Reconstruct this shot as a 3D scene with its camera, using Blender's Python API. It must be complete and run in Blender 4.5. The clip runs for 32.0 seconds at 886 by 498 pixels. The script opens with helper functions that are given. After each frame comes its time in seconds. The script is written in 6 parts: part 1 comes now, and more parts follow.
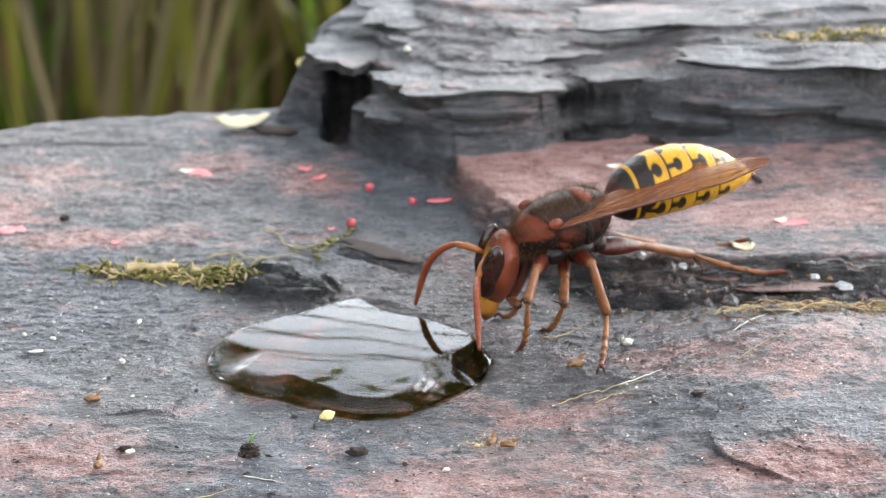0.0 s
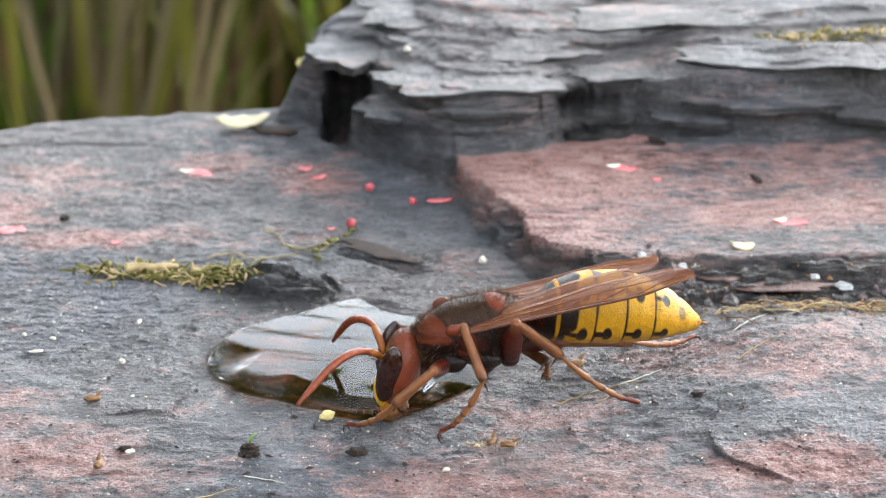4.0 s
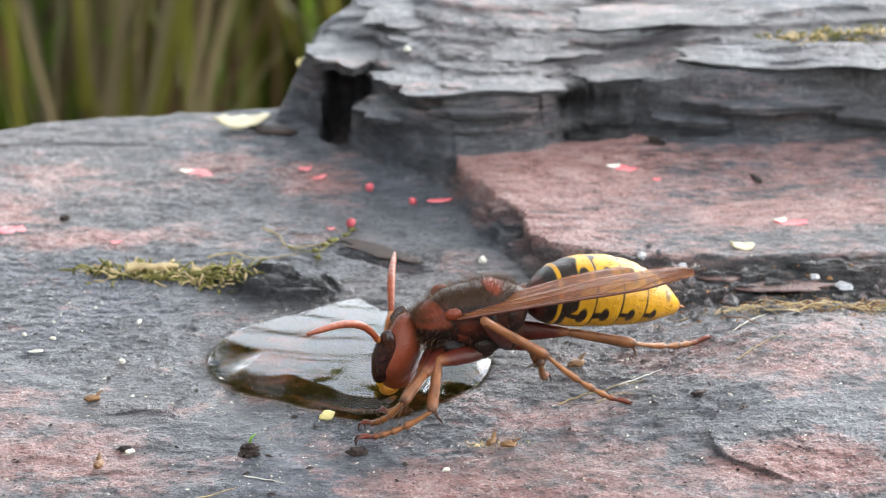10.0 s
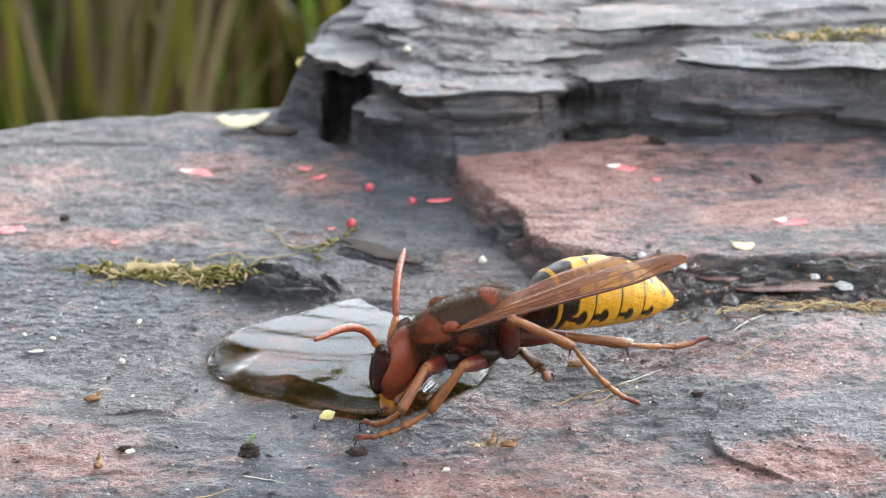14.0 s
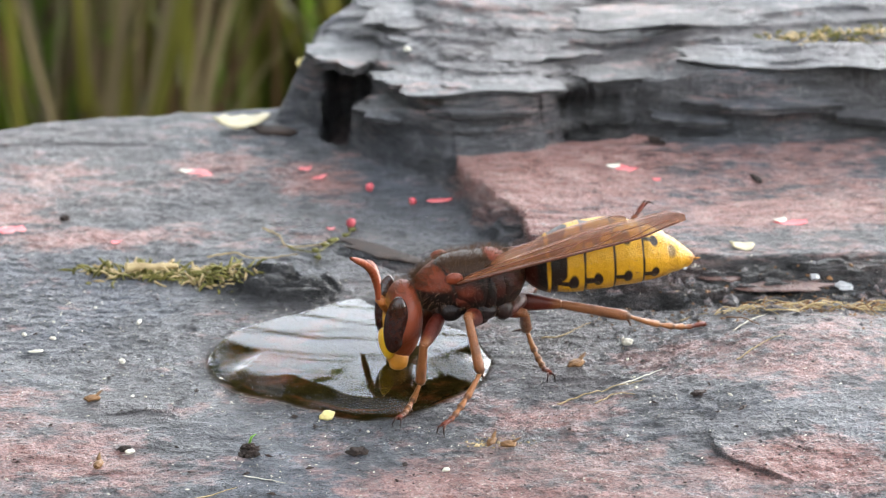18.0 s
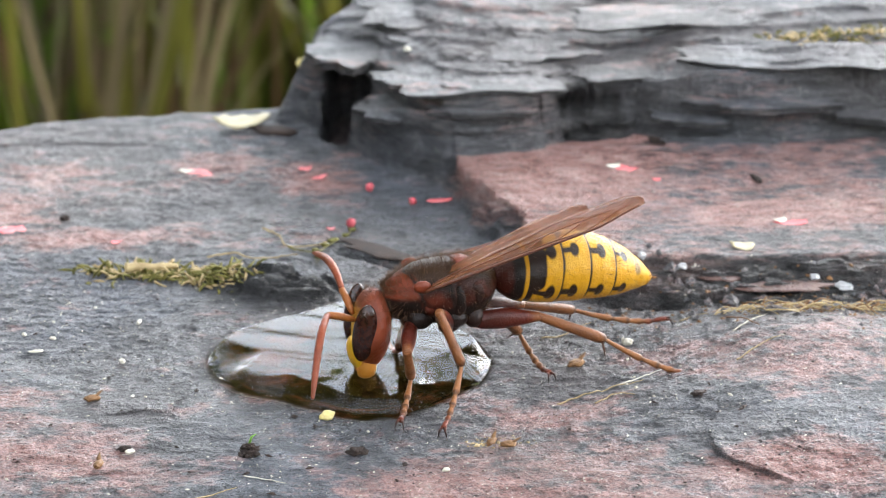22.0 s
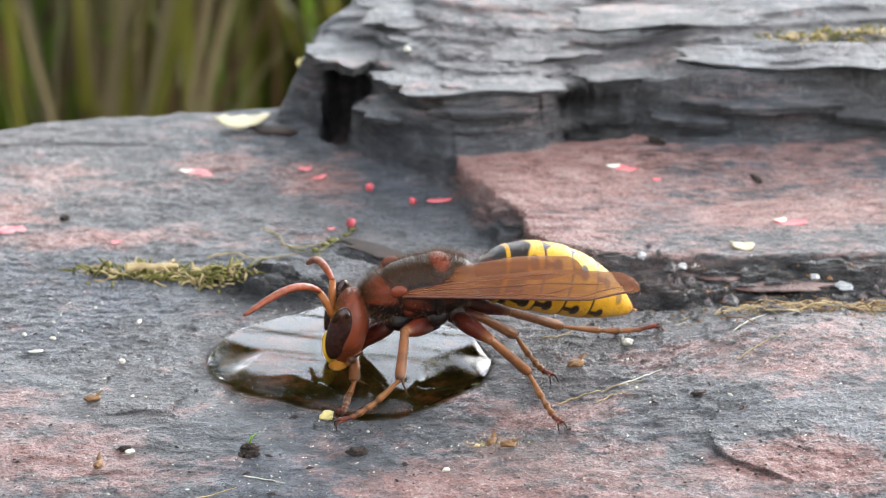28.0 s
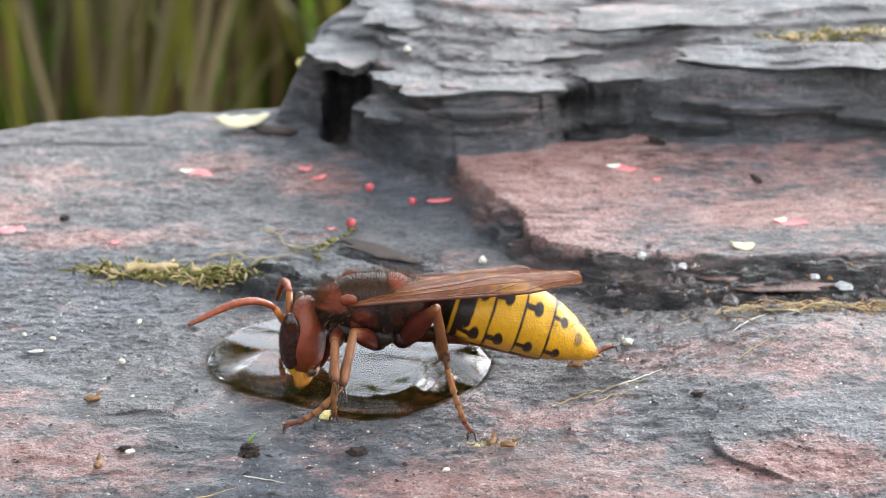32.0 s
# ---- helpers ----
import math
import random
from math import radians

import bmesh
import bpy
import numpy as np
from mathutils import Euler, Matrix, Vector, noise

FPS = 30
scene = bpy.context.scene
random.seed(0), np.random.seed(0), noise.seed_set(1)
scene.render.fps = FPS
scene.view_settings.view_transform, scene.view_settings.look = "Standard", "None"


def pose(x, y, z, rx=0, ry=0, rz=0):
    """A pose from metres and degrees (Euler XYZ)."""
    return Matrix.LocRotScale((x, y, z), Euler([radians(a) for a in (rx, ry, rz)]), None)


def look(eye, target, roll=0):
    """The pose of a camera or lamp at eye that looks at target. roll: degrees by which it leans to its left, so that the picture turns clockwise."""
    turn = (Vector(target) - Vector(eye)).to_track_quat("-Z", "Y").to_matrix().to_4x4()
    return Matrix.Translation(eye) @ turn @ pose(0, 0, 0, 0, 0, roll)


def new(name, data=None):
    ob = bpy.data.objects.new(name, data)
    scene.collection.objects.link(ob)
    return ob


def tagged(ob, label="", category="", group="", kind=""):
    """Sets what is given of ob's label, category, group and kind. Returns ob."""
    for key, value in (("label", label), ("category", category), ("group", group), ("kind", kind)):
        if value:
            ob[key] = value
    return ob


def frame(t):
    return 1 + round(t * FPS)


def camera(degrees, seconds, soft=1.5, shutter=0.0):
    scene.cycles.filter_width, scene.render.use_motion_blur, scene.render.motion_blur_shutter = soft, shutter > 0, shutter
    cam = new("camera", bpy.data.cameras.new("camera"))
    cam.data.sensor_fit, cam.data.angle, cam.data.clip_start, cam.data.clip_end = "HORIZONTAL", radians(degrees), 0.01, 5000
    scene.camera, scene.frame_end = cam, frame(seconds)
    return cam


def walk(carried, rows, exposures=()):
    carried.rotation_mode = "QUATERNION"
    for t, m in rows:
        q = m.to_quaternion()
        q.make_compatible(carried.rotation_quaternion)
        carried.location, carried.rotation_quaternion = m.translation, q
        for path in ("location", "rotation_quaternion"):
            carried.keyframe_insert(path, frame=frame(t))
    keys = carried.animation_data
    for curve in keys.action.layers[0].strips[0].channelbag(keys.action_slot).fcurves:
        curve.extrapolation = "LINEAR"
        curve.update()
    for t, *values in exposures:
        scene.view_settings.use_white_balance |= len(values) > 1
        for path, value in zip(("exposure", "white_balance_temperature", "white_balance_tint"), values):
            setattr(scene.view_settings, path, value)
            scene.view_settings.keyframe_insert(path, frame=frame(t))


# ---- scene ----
MM = 0.001
cam = camera(18, 32.0, soft=1.0, shutter=0.5)
EYE = (0, -0.2049, 0.08279)
cam.data.dof.use_dof, cam.data.dof.focus_distance, cam.data.dof.aperture_fstop = True, 0.188, 93.0
walk(cam, [(0.0, look(EYE, (0, 0, 0))), (32.0, look(EYE, (0, 0, 0)))], [(0.0, 3.05), (32.0, 3.05)])

# ---- light: bright overcast sky, soft high sun ----
world = bpy.data.worlds.new("overcast_sky")
scene.world = world
world.use_nodes = True
wn, wl = world.node_tree.nodes, world.node_tree.links
wn.clear()
sky = wn.new("ShaderNodeTexSky")
sky.sky_type, sky.sun_disc = "NISHITA", False
sky.sun_elevation, sky.sun_rotation = radians(27), radians(45)
sky.air_density, sky.dust_density, sky.ozone_density = 1.0, 0.2, 1.0
grey = wn.new("ShaderNodeHueSaturation")
grey.inputs["Saturation"].default_value = 0.25
bgn = wn.new("ShaderNodeBackground")
bgn.inputs["Strength"].default_value = 0.15
won = wn.new("ShaderNodeOutputWorld")
wl.new(sky.outputs["Color"], grey.inputs["Color"])
wl.new(grey.outputs["Color"], bgn.inputs["Color"])
wl.new(bgn.outputs["Background"], won.inputs["Surface"])
sun = new("sun", bpy.data.lights.new("sun", "SUN"))
sun.data.energy, sun.data.angle, sun.data.color = 0.4, radians(40), (1.0, 0.93, 0.86)
sun.matrix_world = look((0.63, 0.63, 0.454), (0, 0, 0))


# ---- materials ----
class Nodes:
    """A short way to write node trees."""

    def __init__(self, name):
        self.mat = bpy.data.materials.new(name)
        self.mat.use_nodes = True
        self.tree = self.mat.node_tree
        self.bsdf = self.tree.nodes["Principled BSDF"]
        self.out = self.tree.nodes["Material Output"]

    def add(self, kind, **values):
        n = self.tree.nodes.new("ShaderNode" + kind)
        for key, value in values.items():
            n.inputs[key.replace("_", " ")].default_value = value
        return n

    def link(self, a, b):
        self.tree.links.new(a, b)

    def coords(self, scale=(1, 1, 1)):
        c, m = self.add("TexCoord"), self.add("Mapping")
        m.inputs["Scale"].default_value = scale
        self.link(c.outputs["Object"], m.inputs["Vector"])
        return m.outputs["Vector"]

    def noise(self, vec, scale, detail=6.0, rough=0.6):
        n = self.add("TexNoise", Scale=scale, Detail=detail, Roughness=rough)
        self.link(vec, n.inputs["Vector"])
        return n.outputs["Fac"]

    def ramp(self, fac, stops):
        r = self.add("ValToRGB")
        els = r.color_ramp.elements
        while len(els) < len(stops):
            els.new(0.5)
        for e, (at, col) in zip(els, stops):
            e.position, e.color = at, (*col, 1) if len(col) == 3 else col
        self.link(fac, r.inputs["Fac"])
        return r.outputs["Color"]

    def mix(self, fac, a, b, kind="MIX"):
        m = self.tree.nodes.new("ShaderNodeMix")
        m.data_type, m.blend_type = "RGBA", kind
        for value, slot in ((fac, 0), (a, 6), (b, 7)):
            if isinstance(value, (int, float)):
                m.inputs[slot].default_value = value
            elif isinstance(value, tuple):
                m.inputs[slot].default_value = (*value, 1)
            else:
                self.link(value, m.inputs[slot])
        return m.outputs[2]

    def math(self, op, a, b=0.0):
        m = self.tree.nodes.new("ShaderNodeMath")
        m.operation = op
        for value, slot in ((a, 0), (b, 1)):
            if isinstance(value, (int, float)):
                m.inputs[slot].default_value = value
            else:
                self.link(value, m.inputs[slot])
        return m.outputs[0]

    def bump(self, height, strength, distance, normal=None):
        b = self.add("Bump", Strength=strength, Distance=distance)
        self.link(height, b.inputs["Height"])
        if normal:
            self.link(normal, b.inputs["Normal"])
        return b.outputs["Normal"]

    def attribute(self, name):
        a = self.add("Attribute")
        a.attribute_name = name
        return a

    def set(self, **values):
        for key, value in values.items():
            slot = self.bsdf.inputs[key.replace("_", " ")]
            if isinstance(value, (int, float)):
                slot.default_value = value
            elif isinstance(value, tuple):
                slot.default_value = (*value, 1)
            else:
                self.link(value, slot)
        return self


def slate_material():
    """Blue-grey slate with iron-red beds; the red share, broken faces with painted recess shade, and wetness come with
    the mesh.
    """
    n = Nodes("slate")
    v = n.coords()
    flat = n.coords((0.8, 1.3, 3))
    streak = n.coords((0.8, 1.3, 6))
    red, wet, sheen, face = (n.attribute(k).outputs["Fac"] for k in ("red", "wet", "sheen", "face"))
    huge, big, mid = n.noise(v, 28, 4, 0.6), n.noise(flat, 95, 7, 0.68), n.noise(flat, 420, 8, 0.68)
    fine, grain = n.noise(v, 1500, 5, 0.7), n.noise(v, 4200, 3, 0.7)
    lines = n.noise(streak, 620, 7, 0.68)
    tone = n.math("ADD", n.math("MULTIPLY", mid, 0.4), n.math("ADD", n.math("MULTIPLY", lines, 0.35), n.math("MULTIPLY", big, 0.25)))
    grey_c = n.ramp(tone, [(0.38, (0.04, 0.04, 0.043)), (0.47, (0.112, 0.113, 0.12)), (0.54, (0.168, 0.169, 0.178)), (0.64, (0.25, 0.249, 0.255))])
    warm = n.ramp(huge, [(0.4, (0.92, 0.98, 1.08)), (0.5, (1.0, 1.0, 1.0)), (0.62, (1.12, 1.0, 0.94))])
    grey_c = n.mix(1.0, grey_c, warm, "MULTIPLY")
    red_c = n.ramp(tone, [(0.38, (0.16, 0.068, 0.058)), (0.47, (0.36, 0.175, 0.15)), (0.54, (0.46, 0.26, 0.23)), (0.64, (0.55, 0.4, 0.36))])
    edge = n.math("ADD", n.math("ADD", red, 0.13), n.math("MULTIPLY", n.math("SUBTRACT", big, 0.5), 2.2))
    edge = n.math("ADD", edge, n.math("MULTIPLY", n.math("SUBTRACT", lines, 0.5), 1.5))
    share = n.ramp(edge, [(0.3, (0, 0, 0)), (0.5, (0.55, 0.55, 0.55)), (0.75, (1, 1, 1))])
    col = n.mix(share, grey_c, red_c)
    specks = n.ramp(fine, [(0.6, (0, 0, 0)), (0.67, (1, 1, 1))])
    col = n.mix(n.math("MULTIPLY", specks, 0.6), col, (0.46, 0.43, 0.39))
    pits = n.ramp(n.math("ADD", n.math("MULTIPLY", fine, 0.55), n.math("MULTIPLY", lines, 0.45)), [(0.38, (1, 1, 1)), (0.45, (0, 0, 0))])
    col = n.mix(n.math("MULTIPLY", pits, 0.6), col, (0.04, 0.034, 0.034))
    col = n.mix(1.0, col, n.ramp(grain, [(0.34, (0.42, 0.42, 0.42)), (0.5, (0.95, 0.95, 0.95)), (0.66, (1.2, 1.2, 1.2))]), "MULTIPLY")
    # colour for face: dark broken slate, and shade painted into the recesses
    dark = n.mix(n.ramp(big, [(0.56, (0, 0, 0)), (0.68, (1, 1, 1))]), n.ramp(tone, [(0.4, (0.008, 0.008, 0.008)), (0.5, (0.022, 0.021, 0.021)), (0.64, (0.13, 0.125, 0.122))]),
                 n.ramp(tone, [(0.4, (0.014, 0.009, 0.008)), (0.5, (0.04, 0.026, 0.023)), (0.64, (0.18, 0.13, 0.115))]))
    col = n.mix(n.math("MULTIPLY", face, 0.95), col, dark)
    bed = n.math("ADD", n.math("MULTIPLY", mid, 0.5), n.math("MULTIPLY", big, 0.5))
    col = n.mix(wet, col, n.ramp(bed, [(0.42, (0.013, 0.011, 0.003)), (0.52, (0.034, 0.024, 0.006)), (0.62, (0.15, 0.05, 0.018))]))
    # damp slate is darker
    col = n.mix(n.math("MULTIPLY", sheen, 0.42), col, n.mix(1.0, col, (0.4, 0.4, 0.42), "MULTIPLY"))
    film = n.ramp(n.math("ADD", n.math("MULTIPLY", big, 0.6), n.math("MULTIPLY", mid, 0.4)), [(0.42, (0, 0, 0)), (0.56, (1, 1, 1))])
    film = n.math("MULTIPLY", film, sheen)
    rough = n.math("ADD", 0.34, n.math("MULTIPLY", tone, 0.35))
    rough = n.math("SUBTRACT", rough, n.math("MULTIPLY", film, 0.38))
    nrm = n.bump(big, 0.5, 0.0012)
    nrm = n.bump(lines, 0.6, 0.0006, nrm)
    nrm = n.bump(mid, 0.7, 0.0007, nrm)
    nrm = n.bump(fine, 1.0, 0.0006, nrm)
    nrm = n.bump(grain, 0.8, 0.00018, nrm)
    gloss = n.math("MULTIPLY", n.math("SUBTRACT", 1.0, wet), 0.5)
    n.set(Base_Color=col, Roughness=n.math("MAXIMUM", n.math("MAXIMUM", rough, 0.14), wet), Specular_IOR_Level=gloss, Normal=nrm)
    return n.mat


def water_material():
    n = Nodes("water")
    n.set(Base_Color=(0.93, 0.9, 0.8), Roughness=0.0, IOR=1.333, Transmission_Weight=1.0)
    return n.mat


def chitin_material(name="chitin", rough=0.3, gloss=0.3):
    """Horny skin with its colour by vertex: punctured, slightly blotched."""
    n = Nodes(name)
    v = n.coords()
    c = n.attribute("tint").outputs["Color"]
    f, g, h = n.noise(v, 1300, 5), n.noise(v, 9000, 2), n.noise(v, 450, 3)
    col = n.mix(n.math("MULTIPLY", f, 0.55), c, n.mix(0.6, c, (0.015, 0.006, 0.003)))
    col = n.mix(n.ramp(h, [(0.5, (0, 0, 0)), (0.75, (0.35, 0.35, 0.35))]), col, n.mix(0.5, col, (0.02, 0.008, 0.004)))
    nrm = n.bump(g, 0.6, 0.00006, n.bump(f, 0.5, 0.00025))
    n.set(Base_Color=col, Roughness=n.math("ADD", rough - 0.1, n.math("MULTIPLY", f, 0.3)), Normal=nrm, Coat_Weight=0.05, Specular_IOR_Level=gloss)
    return n.mat


def plain_material(name, low, high, scale=900, rough=0.6, bump=0.4, depth=0.0002, **more):
    n = Nodes(name)
    v = n.coords()
    f, g = n.noise(v, scale, 6), n.noise(v, scale * 5, 3)
    n.set(Base_Color=n.ramp(f, [(0.3, low), (0.7, high)]), Roughness=rough, Normal=n.bump(g, bump, depth), **more)
    return n.mat


def leaf_material(name, low, high):
    """Thin leaf: light shines through it."""
    n = Nodes(name)
    v = n.coords((1, 1, 0.25))
    col = n.ramp(n.noise(v, 60, 5), [(0.3, low), (0.7, high)])
    n.set(Base_Color=col, Roughness=0.55)
    t, m = n.add("BsdfTranslucent"), n.add("MixShader", Fac=0.5)
    n.link(col, t.inputs["Color"])
    n.link(n.bsdf.outputs["BSDF"], m.inputs[1])
    n.link(t.outputs["BSDF"], m.inputs[2])
    n.link(m.outputs["Shader"], n.out.inputs["Surface"])
    return n.mat


def wing_material():
    """Amber membrane, creased along its length, darker towards the folded front edge."""
    n = Nodes("wing_membrane")
    v = n.coords((0.12, 1.2, 1.2))
    f, g = n.noise(v, 1400, 5), n.noise(n.coords((1, 1, 1)), 260, 4)
    col = n.mix(g, n.ramp(f, [(0.34, (0.07, 0.016, 0.005)), (0.5, (0.24, 0.075, 0.02)), (0.66, (0.5, 0.22, 0.075))]), (0.27, 0.085, 0.025))
    n.set(Base_Color=col, Roughness=0.32, Alpha=n.math("ADD", 0.3, n.math("MULTIPLY", n.math("SUBTRACT", 1.0, f), 0.45)), Specular_IOR_Level=0.4, Normal=n.bump(f, 0.9, 0.0003))
    return n.mat


SLATE, WATER = slate_material(), water_material()
CHITIN, EYE_M = chitin_material(), plain_material("compound_eye", (0.014, 0.005, 0.004), (0.04, 0.013, 0.008), 3000, 0.14, 0.15, 0.00001)
WASP_EYE = plain_material("black_eye", (0.008, 0.007, 0.007), (0.02, 0.016, 0.014), 3000, 0.2, 0.2, 0.00002)
CHITIN_DULL = chitin_material("hairy_chitin", 0.3, 0.16)
WING = wing_material()
VEIN = plain_material("wing_vein", (0.06, 0.016, 0.008), (0.16, 0.05, 0.02), 2000, 0.35)
HAIR = plain_material("hair", (0.05, 0.022, 0.01), (0.15, 0.075, 0.03), 3000, 0.5)


# ---- mesh helpers ----
def mesh_from(name, verts, faces, smooth=True):
    me = bpy.data.meshes.new(name)
    me.from_pydata(verts, [], faces)
    me.polygons.foreach_set("use_smooth", [smooth] * len(me.polygons))
    me.update()
    return me


def thing(name, label, category, group="", kind="", m=None):
    ob = tagged(new(name), label, category, group, kind)
    if m is not None:
        ob.matrix_basis = m
    return ob


def part(name, me, material, parent, label=""):
    ob = tagged(new(name, me), label)
    if material and not me.materials:
        me.materials.append(material)
    ob.parent = parent
    return ob


def tint(me, fn):
    """Colours each vertex by fn(x, y, z), in millimetres of the mesh's own space."""
    a = me.color_attributes.new("tint", "FLOAT_COLOR", "POINT")
    for i, v in enumerate(me.vertices):
        a.data[i].color = (*fn(*(v.co / MM)), 1)


def spline(points, t):
    """Catmull-Rom through equal-length tuples, t from 0 to 1."""
    p = np.array(points, float)
    k = min(int(t * (len(p) - 1)), len(p) - 2)
    u = t * (len(p) - 1) - k
    a, b, c, d = p[max(k - 1, 0)], p[k], p[k + 1], p[min(k + 2, len(p) - 1)]
    return 0.5 * (2 * b + (c - a) * u + (2 * a - 5 * b + 4 * c - d) * u * u + (3 * b - a - 3 * c + d) * u ** 3)


def loft(name, rings, n=24, seg=24, cap=True, shape=None):
    """A skin along X through rings of (x, y, z, half width, half height), in millimetres."""
    verts, faces = [], []
    for i in range(n + 1):
        x, y, z, ry, rz = spline(rings, i / n)
        for j in range(seg):
            a = 2 * math.pi * j / seg
            k = shape(x, a) if shape else 1.0
            verts.append((x * MM, (y + math.sin(a) * max(ry, 0.01) * k) * MM, (z + math.cos(a) * max(rz, 0.01) * k) * MM))
    for i in range(n):
        for j in range(seg):
            k = (j + 1) % seg
            faces.append((i * seg + j, i * seg + k, (i + 1) * seg + k, (i + 1) * seg + j))
    if cap:
        faces += [tuple(range(seg))[::-1], tuple(n * seg + j for j in range(seg))]
    if rings[0][0] > rings[-1][0]:
        faces = [f[::-1] for f in faces]
    faces = [f[::-1] for f in faces]
    return mesh_from(name, verts, faces)


def tube(name, path, radii, seg=8):
    """A round rod along a path in millimetres."""
    pts = [Vector(p) for p in path]
    verts, faces = [], []
    side = None
    for i, p in enumerate(pts):
        d = (pts[min(i + 1, len(pts) - 1)] - pts[max(i - 1, 0)]).normalized()
        if side is None:
            side = d.orthogonal().normalized()
        side = (side - d * side.dot(d)).normalized()
        up = d.cross(side)
        r = radii[i] if hasattr(radii, "__len__") else radii
        for j in range(seg):
            a = 2 * math.pi * j / seg
            verts.append((p + (side * math.cos(a) + up * math.sin(a)) * r) * MM)
    for i in range(len(pts) - 1):
        for j in range(seg):
            k = (j + 1) % seg
            faces.append((i * seg + j, i * seg + k, (i + 1) * seg + k, (i + 1) * seg + j))
    faces += [tuple(range(seg))[::-1], tuple((len(pts) - 1) * seg + j for j in range(seg))]
    return mesh_from(name, verts, faces)


def blob(name, r, centre=(0, 0, 0), sub=3, rough=0.0, seed=0, turn=None):
    """A rounded lump of half sizes r, uneven by rough, in millimetres."""
    bm = bmesh.new()
    bmesh.ops.create_icosphere(bm, subdivisions=sub, radius=1.0)
    for v in bm.verts:
        k = 1 + rough * noise.noise(v.co * 1.7 + Vector((seed * 7.1, seed * 3.3, 0))) + rough * 0.5 * noise.noise(v.co * 4 + Vector((seed, 0, 9)))
        p = Vector((v.co.x * r[0] * k, v.co.y * r[1] * k, v.co.z * r[2] * k))
        if turn:
            p = turn @ p
        v.co = (p + Vector(centre)) * MM
    me = bpy.data.meshes.new(name)
    bm.to_mesh(me)
    bm.free()
    me.polygons.foreach_set("use_smooth", [True] * len(me.polygons))
    return me


def merged(name, meshes):
    """One mesh out of several, tints kept."""
    bm = bmesh.new()
    for me in meshes:
        bm.from_mesh(me)
    out = bpy.data.meshes.new(name)
    bm.to_mesh(out)
    bm.free()
    return out


# ---- rock ----
def lattice(ix, iy, seed):
    h = np.sin(ix * 127.1 + iy * 311.7 + seed * 74.7) * 43758.5453
    return h - np.floor(h)


def value_noise(x, y, seed):
    ix, iy = np.floor(x), np.floor(y)
    u, v = x - ix, y - iy
    u, v = u * u * (3 - 2 * u), v * v * (3 - 2 * v)
    a, b = lattice(ix, iy, seed), lattice(ix + 1, iy, seed)
    c, d = lattice(ix, iy + 1, seed), lattice(ix + 1, iy + 1, seed)
    return (a + (b - a) * u) * (1 - v) + (c + (d - c) * u) * v


def fbm(x, y, size, seed=0, octaves=5, gain=0.5):
    """Layered noise from -1 to 1 with features of that size in millimetres."""
    total, amp, norm = 0.0, 1.0, 0.0
    for k in range(octaves):
        total = total + amp * (value_noise(x / size * 2 ** k, y / size * 2 ** k, seed + k * 5.3) * 2 - 1)
        norm += amp
        amp *= gain
    return total / norm


def step(e0, e1, x):
    t = np.clip((x - e0) / (e1 - e0), 0, 1)
    return t * t * (3 - 2 * t)


def cells(x, y, sx, sy, seed, tilt=0.0):
    """The middle of the broken piece that each point belongs to, and a random share for it."""
    u, v = x / sx + tilt * y, y / sy - tilt * 0.5 * x
    iu, iv = np.floor(u), np.floor(v)
    best = np.full_like(u, 1e9)
    cx, cy, rr = u.copy(), v.copy(), u * 0
    for di in (-1, 0, 1):
        for dj in (-1, 0, 1):
            a, b = iu + di, iv + dj
            pu, pv = a + lattice(a, b, seed), b + lattice(a, b, seed + 3.7)
            d = (pu - u) ** 2 + (pv - v) ** 2
            near_it = d < best
            best = np.where(near_it, d, best)
            cx, cy = np.where(near_it, pu, cx), np.where(near_it, pv, cy)
            rr = np.where(near_it, lattice(a, b, seed + 9.1), rr)
    det = 1 / (sx * sy) + 0.5 * tilt * tilt
    return (cx / sy - tilt * cy) / det, (cy / sx + 0.5 * tilt * cx) / det, rr


def hump(x, y, cx, cy, rx, ry, turn=0.0):
    c, s = math.cos(radians(turn)), math.sin(radians(turn))
    dx, dy = (x - cx) * c + (y - cy) * s, -(x - cx) * s + (y - cy) * c
    return np.exp(-(dx / rx) ** 2 - (dy / ry) ** 2)


POOL = [(-17.0, -22.0), (-15.6, -17.0), (-13.2, -14.6), (-10.3, -13.2), (-8.2, -12.5), (-5.9, -11.6), (-3.6, -12.8), (-1.0, -14.0), (1.5, -16.8), (3.6, -21.5),
        (2.6, -24.9), (0.6, -27.5), (-0.9, -29.1), (-3.3, -30.4), (-5.6, -30.6), (-8.8, -29.4), (-11.2, -27.7), (-13.2, -27.0), (-15.3, -25.1)]
POOL_MID = (-6.6, -20.2)


RIM = sorted((math.atan2(y - POOL_MID[1], x - POOL_MID[0]), math.hypot(x - POOL_MID[0], y - POOL_MID[1])) for x, y in POOL)
RIM_A, RIM_R = np.array([p[0] for p in RIM]), np.array([p[1] for p in RIM])
RIM_A, RIM_R = np.r_[RIM_A - 2 * np.pi, RIM_A, RIM_A + 2 * np.pi], np.r_[RIM_R, RIM_R, RIM_R]


def pool_radius(angle):
    """How far the water's rim lies from its middle in that direction."""
    return np.interp(angle, RIM_A, RIM_R)


def pool_share(x, y):
    dx, dy = x - POOL_MID[0], y - POOL_MID[1]
    return np.hypot(dx, dy) / pool_radius(np.arctan2(dy, dx))


